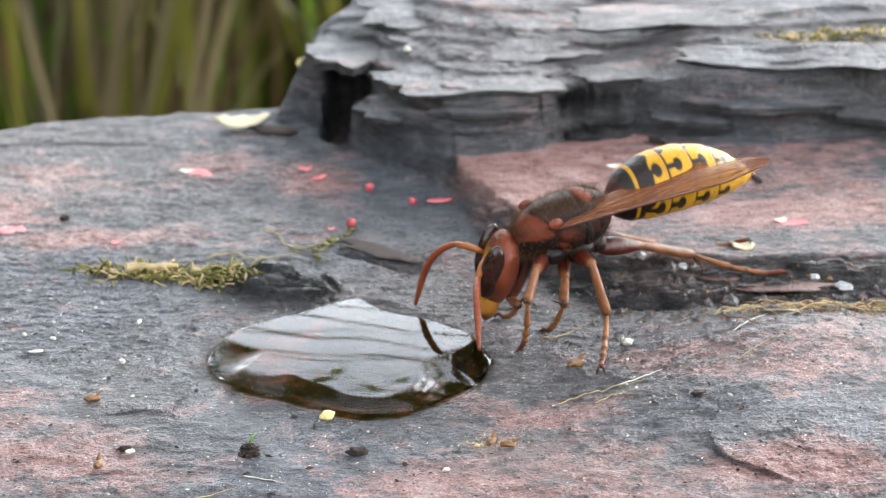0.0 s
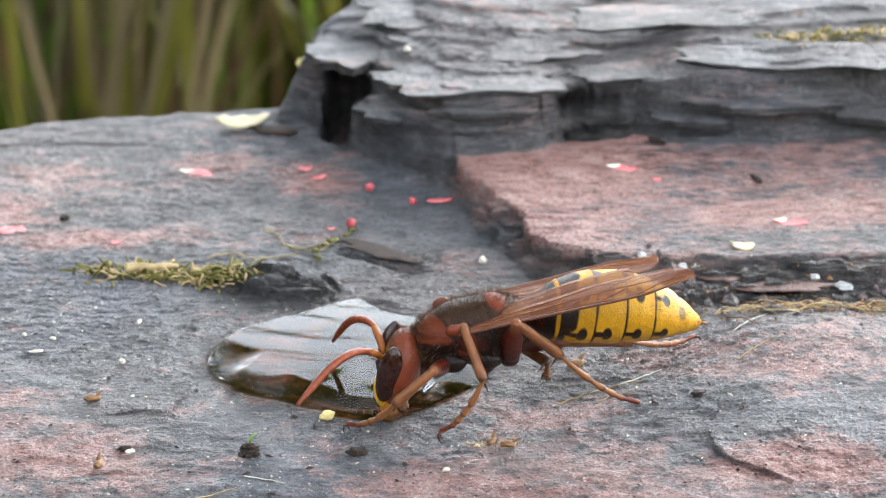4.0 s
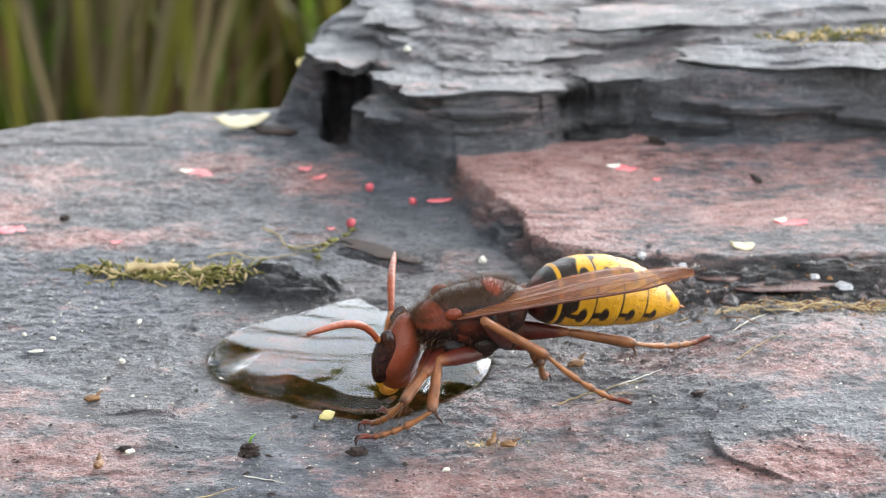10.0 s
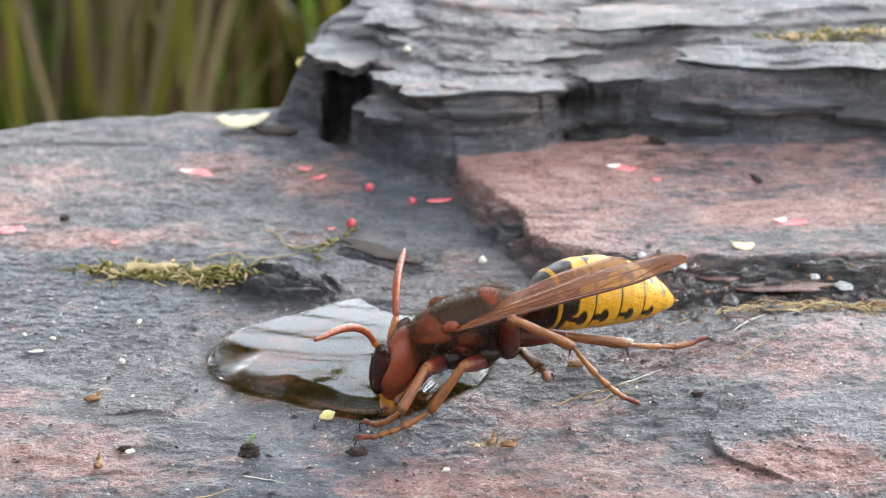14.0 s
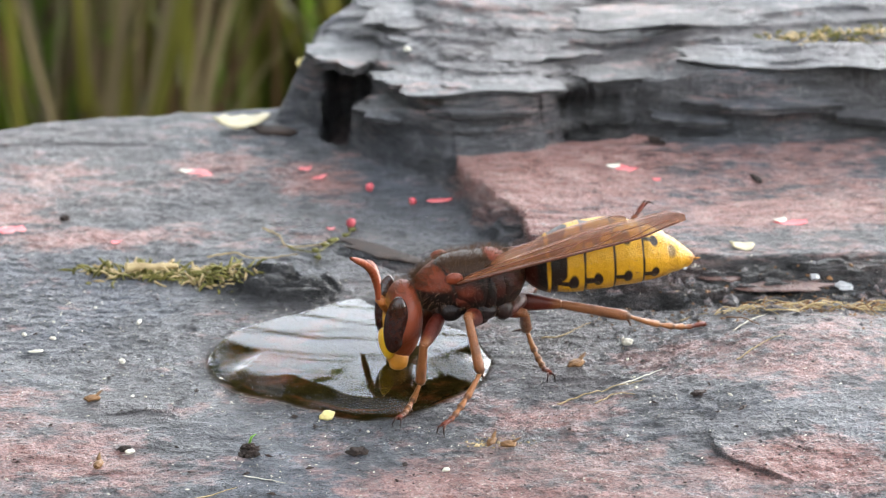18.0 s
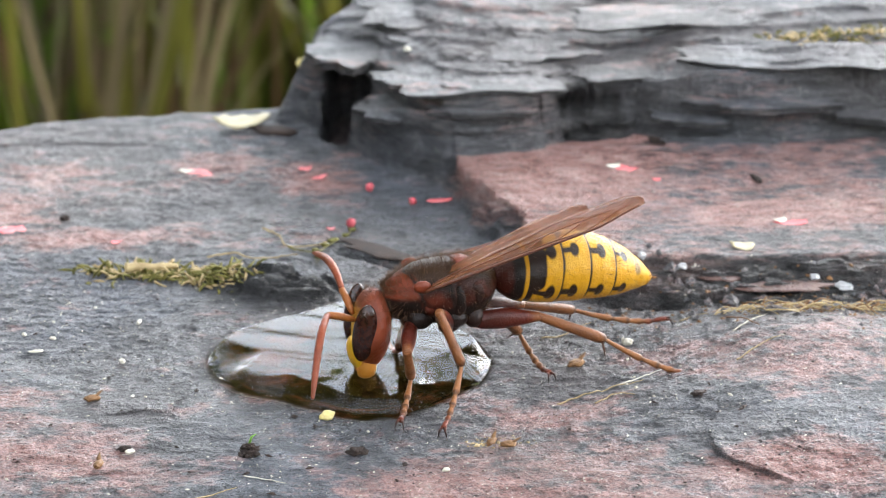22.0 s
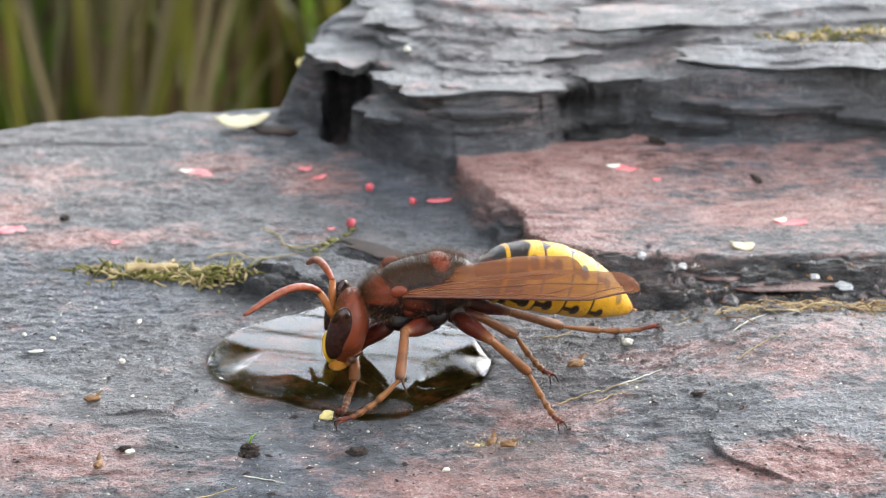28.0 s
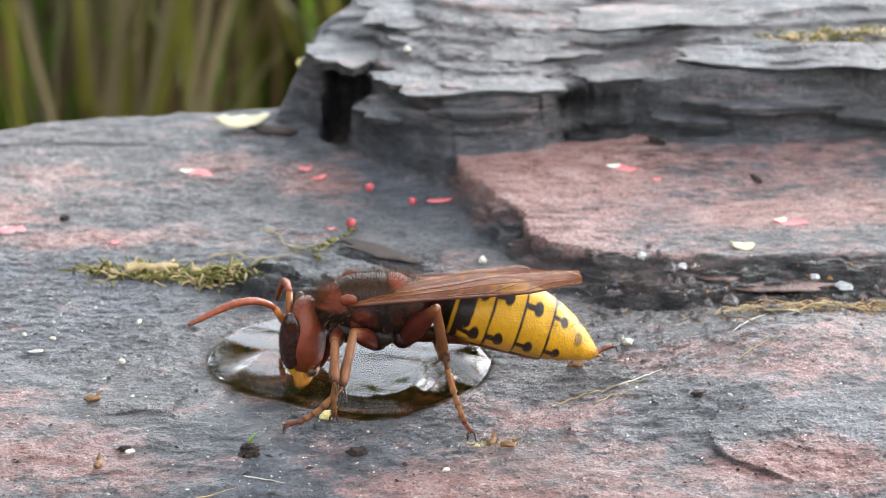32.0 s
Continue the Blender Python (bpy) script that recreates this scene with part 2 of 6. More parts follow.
LEDGE_X = (-13, -9.5, -6, -3, 0, 5, 8, 10.5, 13, 16.5, 18.5, 22, 25, 30, 38, 60)
LEDGE_FOOT = (30, 26, 20.5, 17.5, 15.8, 16, 17, 19.2, 20.4, 21.2, 19.2, 18.4, 18, 19, 20, 21)
LEDGE_LOW = (2.5, 3.4, 4.3, 5.0, 5.6, 5.5, 5.0, 3.9, 3.5, 3.3, 3.4, 3.8, 4.2, 4.6, 4.6, 4.6)
LEDGE_TOP = (5.6, 6.3, 6.7, 7.1, 7.4, 7.1, 6.9, 6.6, 6.4, 6.5, 7.0, 7.9, 8.1, 8.3, 8.3, 8.4)
LEDGE_BACK = (0.8, 3.0, 5.5, 3.4, 1.5, 1.0, 0.8, 0.5, 0.4, 0.5, 0.7, 0.9, 1.0, 0.9, 0.8, 0.8)
BED_X = (-5, -2, 0.5, 1.7, 4, 6, 6.6, 9.4, 13, 18, 26, 40)
BED_TOP = (22, 21, 18, 12, 6.5, 3, -1.5, -4.3, -6, -6.8, -6.6, -6)
BED_FOOT = (21, 18.5, 12.5, 6.5, 0.5, -3.5, -5.5, -9.5, -12, -12.8, -12, -11)


def terraces(h, thick):
    """A smooth height broken into flat sheets of that thickness with steep edges."""
    k = np.floor(h / thick)
    u = h / thick - k
    return thick * (k + step(0.8, 1.0, u) + 0.12 * u)


def bed_rise(x, y):
    top, foot = np.interp(x, BED_X, BED_TOP), np.interp(x, BED_X, BED_FOOT)
    return np.clip((y - foot) / np.maximum(top - foot, 0.9), 0, 1)


def rock_height(x, y):
    """Height of the slate in millimetres, with the shares of red rock, broken face with painted recess shade, wetness
    and sheen.
    """
    wob = fbm(x, y, 9, 3) * 1.2 + fbm(x, y, 2.2, 8, 3) * 0.4
    jag = fbm(x, y, 2.5, 31, 4)
    z = fbm(x, y, 30, 1, 3) * 0.35 + fbm(x, y, 6, 2, 5, 0.55) * 0.22 + fbm(x * 0.6, y * 1.2, 1.7, 12, 3, 0.65) * 0.15
    # fine scaly relief, strongest at the front
    _, _, m1 = cells(x + wob * 0.5, y + wob * 0.5, 1.5, 0.55, 71.0, 0.05)
    _, _, m2 = cells(x + wob * 0.5, y + wob * 0.5, 0.6, 0.35, 73.0, 0.1)
    scaly = 0.35 + 0.65 * step(-0.3, 0.3, fbm(x, y, 14, 75, 3))
    z += scaly * (0.13 * (m1 - 0.5) + 0.1 * (m2 - 0.5))
    face = np.zeros_like(x)
    # broad form: mound at the front right, trough before it, fall-off at the front left
    z += 2.2 * hump(x, y, 27, -20, 10, 7) + 0.8 * hump(x, y, 20, -30, 9, 6) - 0.5 * hump(x, y, 8, -28, 9, 2.5, 35)
    z -= 0.004 * np.clip(-26 - y, 0, None) ** 2
    # thin plates that have come off here and there
    _, _, r1 = cells(x + wob, y + wob, 11, 6, 2.0, 0.02)
    _, _, r2 = cells(x + wob * 0.6, y + wob * 0.5, 4.2, 1.8, 5.0, 0.03)
    thin = step(0.05, 0.3, fbm(x, y, 17, 61, 3))
    z += 0.16 * (r1 - 0.5) * thin + 0.14 * (r2 - 0.5) * step(0.15, 0.4, fbm(x, y, 11, 62, 3))
    # upper bed at the back right, ending in a broken edge
    bx, by, br = cells(x + jag * 0.5, y + jag * 0.4, 3.4, 1.3, 7.0, 0.04)
    sx, sy, sr = cells(x + jag * 0.3, y + jag * 0.3, 1.3, 0.6, 17.0, 0.05)
    rise = bed_rise(x + jag * 0.8, y - wob * 0.9)
    blocky = np.clip(0.55 * bed_rise(bx, by) + 0.3 * bed_rise(sx, sy) + 0.4 * (br - 0.5) + 0.22 * (sr - 0.5), 0, 1)
    broken = step(0.0, 0.06, rise) * (1 - step(0.94, 1.0, rise))
    up = rise * (1 - broken) + broken * (0.15 * rise + 0.85 * blocky)
    right = step(-5, 0, x)
    z += 2.3 * up * right
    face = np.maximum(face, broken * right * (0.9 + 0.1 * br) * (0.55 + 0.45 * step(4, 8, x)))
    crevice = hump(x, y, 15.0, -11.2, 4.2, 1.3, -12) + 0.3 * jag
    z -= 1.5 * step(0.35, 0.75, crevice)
    # shade in the crevice, painted through the face colour
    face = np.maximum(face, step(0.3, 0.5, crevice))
    # ledge of stacked layers behind: a lower block, a slab set back on it, thin sheets on top
    lx, ly, lr = cells(x + jag * 0.1, y + jag * 0.1, 7.5, 2.2, 23.0, 0.03)
    wide_x, wide_y, wr = cells(x + jag * 0.5, y + jag * 0.5, 15, 6, 29.0, 0.02)
    e0 = y - np.interp(x, LEDGE_X, LEDGE_FOOT) - fbm(x, y, 9, 3, 2) * 0.5
    e1 = ly - np.interp(lx, LEDGE_X, LEDGE_FOOT)
    e = 0.95 * e0 + 0.05 * e1
    left = np.clip((x + jag * 0.3 + (lr - 0.5) * 0.9 - (y - 30) * 0.1 + 15.0) / 3.0, 0, 1)
    low, top, set_back = (np.interp(x, LEDGE_X, k) for k in (LEDGE_LOW, LEDGE_TOP, LEDGE_BACK))
    over = e - set_back + (lr - 0.5) * 0.12
    in_low, in_top = np.clip(e / 0.9, 0, 1), np.clip(over / 0.7, 0, 1)
    sheet = 0.075 * np.clip(e0 - set_back, 0, 40) + 0.32 * fbm(x * 0.6, y, 18, 41, 3) + 0.3 * (wr - 0.5) + 0.12 * (lr - 0.5) + 0.05 * jag
    sheet = terraces(sheet + 0.6, 0.36) - 0.5 + 0.1 * fbm(x * 0.7, y, 7, 44, 2)
    sheet += (x - wide_x) * 0.035 * (wr - 0.5) + (y - wide_y) * 0.07 * (lattice(wide_x, wr, 2.0) - 0.5)
    ground_here = 2.3 * up * right
    lay = in_low * np.maximum(low - ground_here, 0.4) + in_top * (top - low + np.clip(sheet, -0.5, 3.4) * step(0.2, 0.9, over))
    lay += in_low * (1 - in_top) * 0.25 * (lr - 0.5)
    hollow_under = step(-0.7, -0.35, over) * (1 - step(-0.15, 0.0, over))
    lay -= 0.8 * hollow_under * in_low
    notch = hump(x, y, -8.2, 28.5, 2.5, 4.6, -12) + 0.12 * jag
    in_notch = step(0.32, 0.5, notch)
    lay = lay * (1 - 0.97 * in_notch)
    # darkens broken edges, and paints shade into the gap under the slab
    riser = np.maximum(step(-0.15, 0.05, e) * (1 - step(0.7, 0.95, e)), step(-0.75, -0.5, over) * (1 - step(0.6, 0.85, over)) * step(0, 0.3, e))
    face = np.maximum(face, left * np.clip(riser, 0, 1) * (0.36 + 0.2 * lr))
    # notch painted dark so that it reads as a deep shaded hole
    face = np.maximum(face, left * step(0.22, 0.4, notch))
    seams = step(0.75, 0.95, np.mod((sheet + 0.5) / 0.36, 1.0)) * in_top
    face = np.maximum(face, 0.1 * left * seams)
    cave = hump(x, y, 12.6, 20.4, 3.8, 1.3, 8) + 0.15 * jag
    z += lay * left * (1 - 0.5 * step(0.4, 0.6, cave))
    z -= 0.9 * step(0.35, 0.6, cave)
    # shade of the cave under the slab, put into the colour
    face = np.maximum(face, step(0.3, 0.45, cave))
    z -= 2.0 * in_notch * left
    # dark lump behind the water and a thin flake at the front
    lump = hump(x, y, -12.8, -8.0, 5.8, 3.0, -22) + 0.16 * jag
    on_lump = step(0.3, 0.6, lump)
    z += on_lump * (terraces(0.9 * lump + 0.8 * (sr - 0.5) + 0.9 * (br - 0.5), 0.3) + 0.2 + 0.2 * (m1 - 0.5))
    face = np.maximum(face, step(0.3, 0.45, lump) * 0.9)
    fl = y - np.interp(x, [17.5, 18.3, 19.5, 21.6, 24.7, 40], [-33.5, -35.8, -37.2, -38.3, -40.0, -43]) - jag * 0.4
    on_flake = step(18.0, 18.3, x + jag * 0.5) * (1 - step(21.8, 24.0, x))
    z += 0.32 * step(-0.06, 0.1, fl) * on_flake * (1 - step(0.4, 2.6, fl))
    # dark line painted along the flake's edge for its thin shadow
    face = np.maximum(face, 0.9 * on_flake * step(-0.2, -0.08, fl) * (1 - step(0.06, 0.16, fl)))
    crack = y + 2.2 - 0.55 * (-6 - x) + jag * 0.8
    in_crack = np.exp(-(crack / 0.6) ** 2) * step(-9, -7.5, x) * (1 - step(-2.5, -1, x))
    z -= 0.5 * in_crack
    # shade inside the crack, put into the colour
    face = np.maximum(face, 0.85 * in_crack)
    # hollow that holds the water
    share = pool_share(x, y)
    hollow = 1 - step(0.6, 1.06, share)
    z = z * (1 - 0.7 * hollow) - 1.1 * hollow
    wet = 1 - step(0.97, 1.06, share + jag * 0.03)
    sheen = np.clip(0.22 + hump(x, y, -13, -25, 19, 12) + hump(x, y, -6, 0, 10, 14) + 0.9 * hump(x, y, 13, -20, 13, 6, 8) + 0.4 * hump(x, y, 18, -36, 26, 11), 0, 1)
    # the far edge drops away
    edge = np.interp(x, [-60, -39, -34.5, -30.6, -24.6, -19.6, -15.6, -13, -8, 0, 60], [21, 30, 32.8, 34, 34.2, 35.2, 36.2, 37.4, 44, 52, 56])
    z -= 0.12 * np.clip(y - edge + 3 + jag * 0.5, 0, None) ** 2
    z -= 1.6 * np.clip(np.abs(x) - 62, 0, None) ** 1.35 + 1.6 * np.clip(-y - 58, 0, None) ** 1.35
    z = np.maximum(z, -296)
    red = up * right * (1 - step(-0.6, 0.1, e0) * left) * (0.74 - 0.32 * step(5, 26, x) - 0.32 * step(7, 14, x) * (1 - step(-4.5, 3, y)))
    for cx, cy, rx, ry, k in ((-36, 8, 5, 4, 0.8), (-27, 2.5, 8, 2.4, 0.5), (-10.5, 15, 4, 5, 0.7), (-20.5, 18, 5.5, 4, 0.5), (-33, 18, 6, 4, 0.35), (25, -37.5, 6, 3.2, 1.1), (22, -45, 9, 3, 0.9),
                              (-24, -36, 10, 5, 0.5), (4, -40, 15, 5, 0.55), (8, -29, 8, 4, 0.45), (25, -24, 8, 5, 0.5), (-8, -21, 5, 5, 0.6), (-30, -30, 7, 4, 0.4)):
        red = np.maximum(red, k * hump(x, y, cx, cy, rx, ry))
    return z, np.clip(red, 0, 1), np.clip(face, 0, 1), np.clip(wet, 0, 1), sheen


def axis(lo, hi, fine_lo, fine_hi, fine, coarse):
    return np.r_[np.arange(lo, fine_lo, coarse), np.arange(fine_lo, fine_hi, fine), np.arange(fine_hi, hi + coarse, coarse)]


GRID = []


def build_rock():
    xs = axis(-110, 110, -42, 44, 0.15, 2.0)
    ys = np.r_[np.arange(-100, -46, 2.0), np.arange(-46, 4, 0.13), np.arange(4, 15, 0.2), np.arange(15, 32, 0.1), np.arange(32, 60, 0.22), np.arange(60, 112, 2.0)]
    gx, gy = np.meshgrid(xs, ys)
    z, red, face, wet, sheen = rock_height(gx, gy)
    GRID.extend((xs, ys, z))
    nx, ny = len(xs), len(ys)
    # broken faces show their layers: some stand forward, some lie back
    layer = value_noise(z / 0.9 + gx * 0.02, gx / 14, 91.0) * 0.6 + value_noise(z / 0.4 - gx * 0.015, gx / 6, 93.0) * 0.4 - 0.5
    gy = gy - face * layer * 1.7 * step(8, 14, gy) - face * layer * 0.5 * (1 - step(8, 14, gy))
    co = np.stack([gx, gy, z], -1).reshape(-1, 3) * MM
    i = (np.arange(ny - 1)[:, None] * nx + np.arange(nx - 1)[None, :]).reshape(-1)
    quads = np.stack([i, i + 1, i + nx + 1, i + nx], -1).astype(np.int32)
    me = bpy.data.meshes.new("slate_rock")
    me.vertices.add(len(co))
    me.vertices.foreach_set("co", co.ravel())
    me.loops.add(quads.size)
    me.loops.foreach_set("vertex_index", quads.ravel())
    me.polygons.add(len(quads))
    me.polygons.foreach_set("loop_start", np.arange(0, quads.size, 4, dtype=np.int32))
    me.polygons.foreach_set("use_smooth", np.ones(len(quads), dtype=bool))
    me.update()
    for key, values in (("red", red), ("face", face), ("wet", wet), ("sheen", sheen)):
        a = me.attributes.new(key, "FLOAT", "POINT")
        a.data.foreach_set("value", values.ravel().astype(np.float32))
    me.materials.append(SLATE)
    return tagged(new("slate_rock", me), "layered blue-grey slate rock with red beds, wet round a puddle", "rock", kind="structure")


def height(x, y):
    """Height of the rock at a place, in millimetres, from the grid that build_rock laid."""
    xs, ys, z = GRID
    i = min(max(int(np.searchsorted(xs, x)) - 1, 0), len(xs) - 2)
    j = min(max(int(np.searchsorted(ys, y)) - 1, 0), len(ys) - 2)
    u, v = (x - xs[i]) / (xs[i + 1] - xs[i]), (y - ys[j]) / (ys[j + 1] - ys[j])
    return float((z[j, i] * (1 - u) + z[j, i + 1] * u) * (1 - v) + (z[j + 1, i] * (1 - u) + z[j + 1, i + 1] * u) * v)


def build_sheets(rock):
    """Thin loose sheets of slate that lie on the ledge and jut over its broken edges."""
    for i, (x, y, z, rx, ry, thick, turn, tilt) in enumerate((
            (-7.6, 30.6, 6.3, 4.4, 5.4, 0.8, 12, -2), (1.5, 19.8, 7.35, 8.5, 3.4, 0.3, 6, 3), (15.2, 24.0, 6.85, 5.5, 2.8, 0.3, 14, 4), (31.0, 22.8, 8.5, 11.5, 3.4, 0.25, 2, 2),
            (4.5, 27.5, 7.75, 9.5, 3.2, 0.2, -9, 3), (-1.5, 36.5, 8.4, 6.0, 4.5, 0.2, 17, 3), (22.0, 33.0, 9.1, 12.0, 3.6, 0.25, 7, 3),
            (-5.0, 20.8, 4.4, 2.6, 2.4, 0.5, -14, 5), (27.5, 19.4, 5.4, 7.0, 1.7, 0.6, 3, 3), (36.5, 20.3, 4.0, 5.5, 1.5, 0.6, -5, 2), (3.0, 17.4, 5.5, 5.5, 1.6, 0.5, 3, 3), (20.5, 19.8, 4.2, 4.0, 1.5, 0.5, -8, 4))):
        n, verts, faces = 44, [], []
        for zz in (0.0, 0.3, 0.72, 1.0):
            for ring in ((1.0, 0.6, 0.02) if zz == 1.0 else (1.0,)):
                for j in range(n):
                    a = 2 * math.pi * j / n
                    c, q = math.cos(a), math.sin(a)
                    k = 1 / max(abs(c), abs(q), 0.82 * abs(c + q * 0.7)) ** 0.8
                    k *= 1 + 0.5 * noise.noise(Vector((c * 1.6 + i * 3.1, q * 1.6, i))) + 0.22 * noise.noise(Vector((c * 6, q * 6 + i, 2))) + 0.06 * noise.noise(Vector((c * 15, q * 15, zz * 2.5 + i)))
                    k *= ring * (1 + 0.02 * math.sin(zz * 9 + j))
                    px, py = rx * 0.86 * k * c, ry * 0.86 * k * q
                    verts.append((px * MM, py * MM, (thick * (zz - 0.5) + 0.35 * noise.noise(Vector((px * 0.16, py * 0.3, i)))) * MM))
        for r in range(5):
            for j in range(n):
                k = (j + 1) % n
                faces.append((r * n + j, r * n + k, (r + 1) * n + k, (r + 1) * n + j))
        faces += [tuple(range(n))[::-1], tuple(5 * n + j for j in range(n))]
        me = mesh_from("slate_sheet", verts, faces, False)
        me.transform(pose(x * MM, y * MM, z * MM, tilt, 0, turn))
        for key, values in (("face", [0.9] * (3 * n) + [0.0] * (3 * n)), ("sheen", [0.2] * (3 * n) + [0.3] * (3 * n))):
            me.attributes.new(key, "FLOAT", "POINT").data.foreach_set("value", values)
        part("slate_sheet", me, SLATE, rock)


# how far from its middle the water lies flat before it bends down to the rim: degrees, share
FLAT_TO = ((-180, 0.9), (-172, 0.72), (-160, 0.6), (-150, 0.84), (-139, 0.94), (-133, 0.97), (-129, 0.83), (-115, 0.81), (-97, 0.84), (-91, 0.97), (-85, 0.89), (-79, 0.97), (-73, 0.91), (-60, 0.86),
           (-48, 0.71), (-36, 0.6), (-13, 0.72), (-3, 0.9), (8, 0.9), (18, 0.85), (33, 0.77), (56, 0.68), (79, 0.77), (88, 0.93), (99, 0.92), (115, 0.82), (129, 0.74), (153, 0.8), (170, 0.87), (180, 0.9))


def build_water():
    """A film of water, flat in the middle, that bends down to a scalloped rim; closed below."""
    n, seg = 90, 300
    verts, faces = [], []
    for side in (1, -1):
        for i in range(n + 1):
            s = i / n
            for j in range(seg):
                a = 2 * math.pi * j / seg - math.pi
                r = float(pool_radius(a)) * s * (1 + 0.012 * math.sin(9 * a) * s)
                x, y = POOL_MID[0] + r * math.cos(a), POOL_MID[1] + r * math.sin(a)
                if side == 1:
                    flat = sum(np.interp((math.degrees(a) + d + 180) % 360 - 180, [p[0] for p in FLAT_TO], [p[1] for p in FLAT_TO]) for d in (-4, 0, 4)) / 3
                    q = max(0.0, (s - flat) / (1 - flat))
                    z = 0.0 + 0.95 * (1 - q ** 1.2) + 0.24 * max(0.0, 1 - ((x + 6.6) / 10.6) ** 2 - ((y + 21) / 9.6) ** 2) + 0.006 * math.sin(x * 0.6 + y * 0.45) * (1 - s * s)
                else:
                    z = 0.0 - 1.9 * (1 - s ** 3)
                verts.append((x * MM, y * MM, z * MM))
    for side in (0, 1):
        o = side * (n + 1) * seg
        for i in range(n):
            for j in range(seg):
                k = (j + 1) % seg
                f = (o + i * seg + j, o + (i + 1) * seg + j, o + (i + 1) * seg + k, o + i * seg + k)
                faces.append(f if side == 0 else f[::-1])
    me = mesh_from("puddle", verts, faces)
    bm = bmesh.new()
    bm.from_mesh(me)
    bmesh.ops.remove_doubles(bm, verts=bm.verts, dist=1e-6)
    bm.to_mesh(me)
    bm.free()
    me.materials.append(WATER)
    ob = tagged(new("puddle", me), "small clear puddle on wet slate, mirroring the sky", "puddle", kind="structure")
    ob.visible_shadow = False


build_sheets(build_rock())
build_water()


# ---- insects ----
RED_BROWN, DARK_RED, BLACK = (0.2, 0.038, 0.014), (0.05, 0.008, 0.004), (0.006, 0.005, 0.004)
YELLOW, LEG_TAN, OLIVE = (0.68, 0.36, 0.011), (0.32, 0.125, 0.042), (0.035, 0.016, 0.006)


def smooth(a, b, x):
    t = min(max((x - a) / (b - a), 0.0), 1.0)
    return t * t * (3 - 2 * t)


def blend(a, b, k):
    return tuple(p + (q - p) * k for p, q in zip(a, b))


def aim(at, forward, up=(0, 0, 1)):
    """A pose whose X points forward and whose Z leans to up."""
    x = Vector(forward).normalized()
    y = Vector(up).cross(x)
    if y.length < 1e-6:
        y = x.orthogonal()
    y.normalize()
    z = x.cross(y)
    m = Matrix((x, y, z)).transposed().to_4x4()
    m.translation = Vector(at)
    return m


TERGITES = (0.0, 2.0, 4.3, 6.4, 8.5, 10.4, 12.5)


def abdomen_radius(d):
    return float(np.interp(d, [0, 0.35, 0.8, 1.4, 2.1, 3.2, 4.5, 6.0, 7.5, 9.0, 10.2, 11.2, 12.0, 12.4, 12.5],
                           [0.42, 0.8, 1.36, 1.84, 2.2, 2.5, 2.62, 2.6, 2.44, 2.12, 1.66, 1.16, 0.64, 0.27, 0.05]))


def abdomen_arch(d):
    """The abdomen bows upward between its waist and its tip."""
    return 0.95 * math.sin(math.pi * min(max(d, 0.0) / 12.0, 1.0)) ** 0.8


def abdomen_tint(wasp):
    """Yellow rings with black front bands, drops on the flanks and a russet first ring."""
    def fn(x, y, z):
        d = max(-x, 0.0)
        k = max(i for i in range(6) if d >= TERGITES[i] - 1e-6) if d < 12.49 else 5
        u = (d - TERGITES[k]) / (TERGITES[k + 1] - TERGITES[k])
        a = abs(math.degrees(math.atan2(y, z - abdomen_arch(d)))) + 5 * noise.noise(Vector((x * 0.8, y * 0.8, z * 0.8)))
        u += 0.04 * noise.noise(Vector((y * 0.9, z * 0.9, k * 3.0)))
        yel = blend(YELLOW, (0.6, 0.27, 0.012), max(smooth(0.75, 1.0, u) * 0.6, smooth(50, 95, a) * 0.55))
        if wasp:
            yel = (0.78, 0.62, 0.05)
        if k == 0:
            c = blend(DARK_RED if not wasp else BLACK, BLACK, smooth(0.45, 0.6, u))
            return blend(c, yel, smooth(0.84, 0.9, u))
        lim = (0, 0.5, 0.09, 0.08, 0.08, 0.0)[k] + (0.12 if wasp and k < 5 else 0)
        if k == 1:
            lim += 0.14 * math.exp(-((a - 0) / 16) ** 2) - 0.3 * smooth(95, 120, a)
        else:
            lim += 0.22 * math.exp(-(a / 9) ** 2)
        dark = 1 - smooth(lim - 0.03, lim + 0.04, u)
        if 0 < k < 5:
            for at, wide in ((43, 13.5), (114, 15)):
                dx = (a - at) / wide
                du = (u - (0.48 if k > 1 else 0.68)) / 0.165
                dark = max(dark, 1 - smooth(0.8, 1.15, math.hypot(dx, du)))
                if u < (0.45 if k > 1 else 0.68):
                    dark = max(dark, 1 - smooth(0.28, 0.5, abs(dx)))
        if k == 5:
            dark = max(dark, 0.7 * (1 - smooth(0.6, 1.2, math.hypot((a - 60) / 25, (u - 0.15) / 0.16))))
            yel = blend(yel, (0.5, 0.2, 0.02), smooth(0.6, 1, u))
        return blend(yel, BLACK if wasp else (0.014, 0.007, 0.004), dark)
    return fn


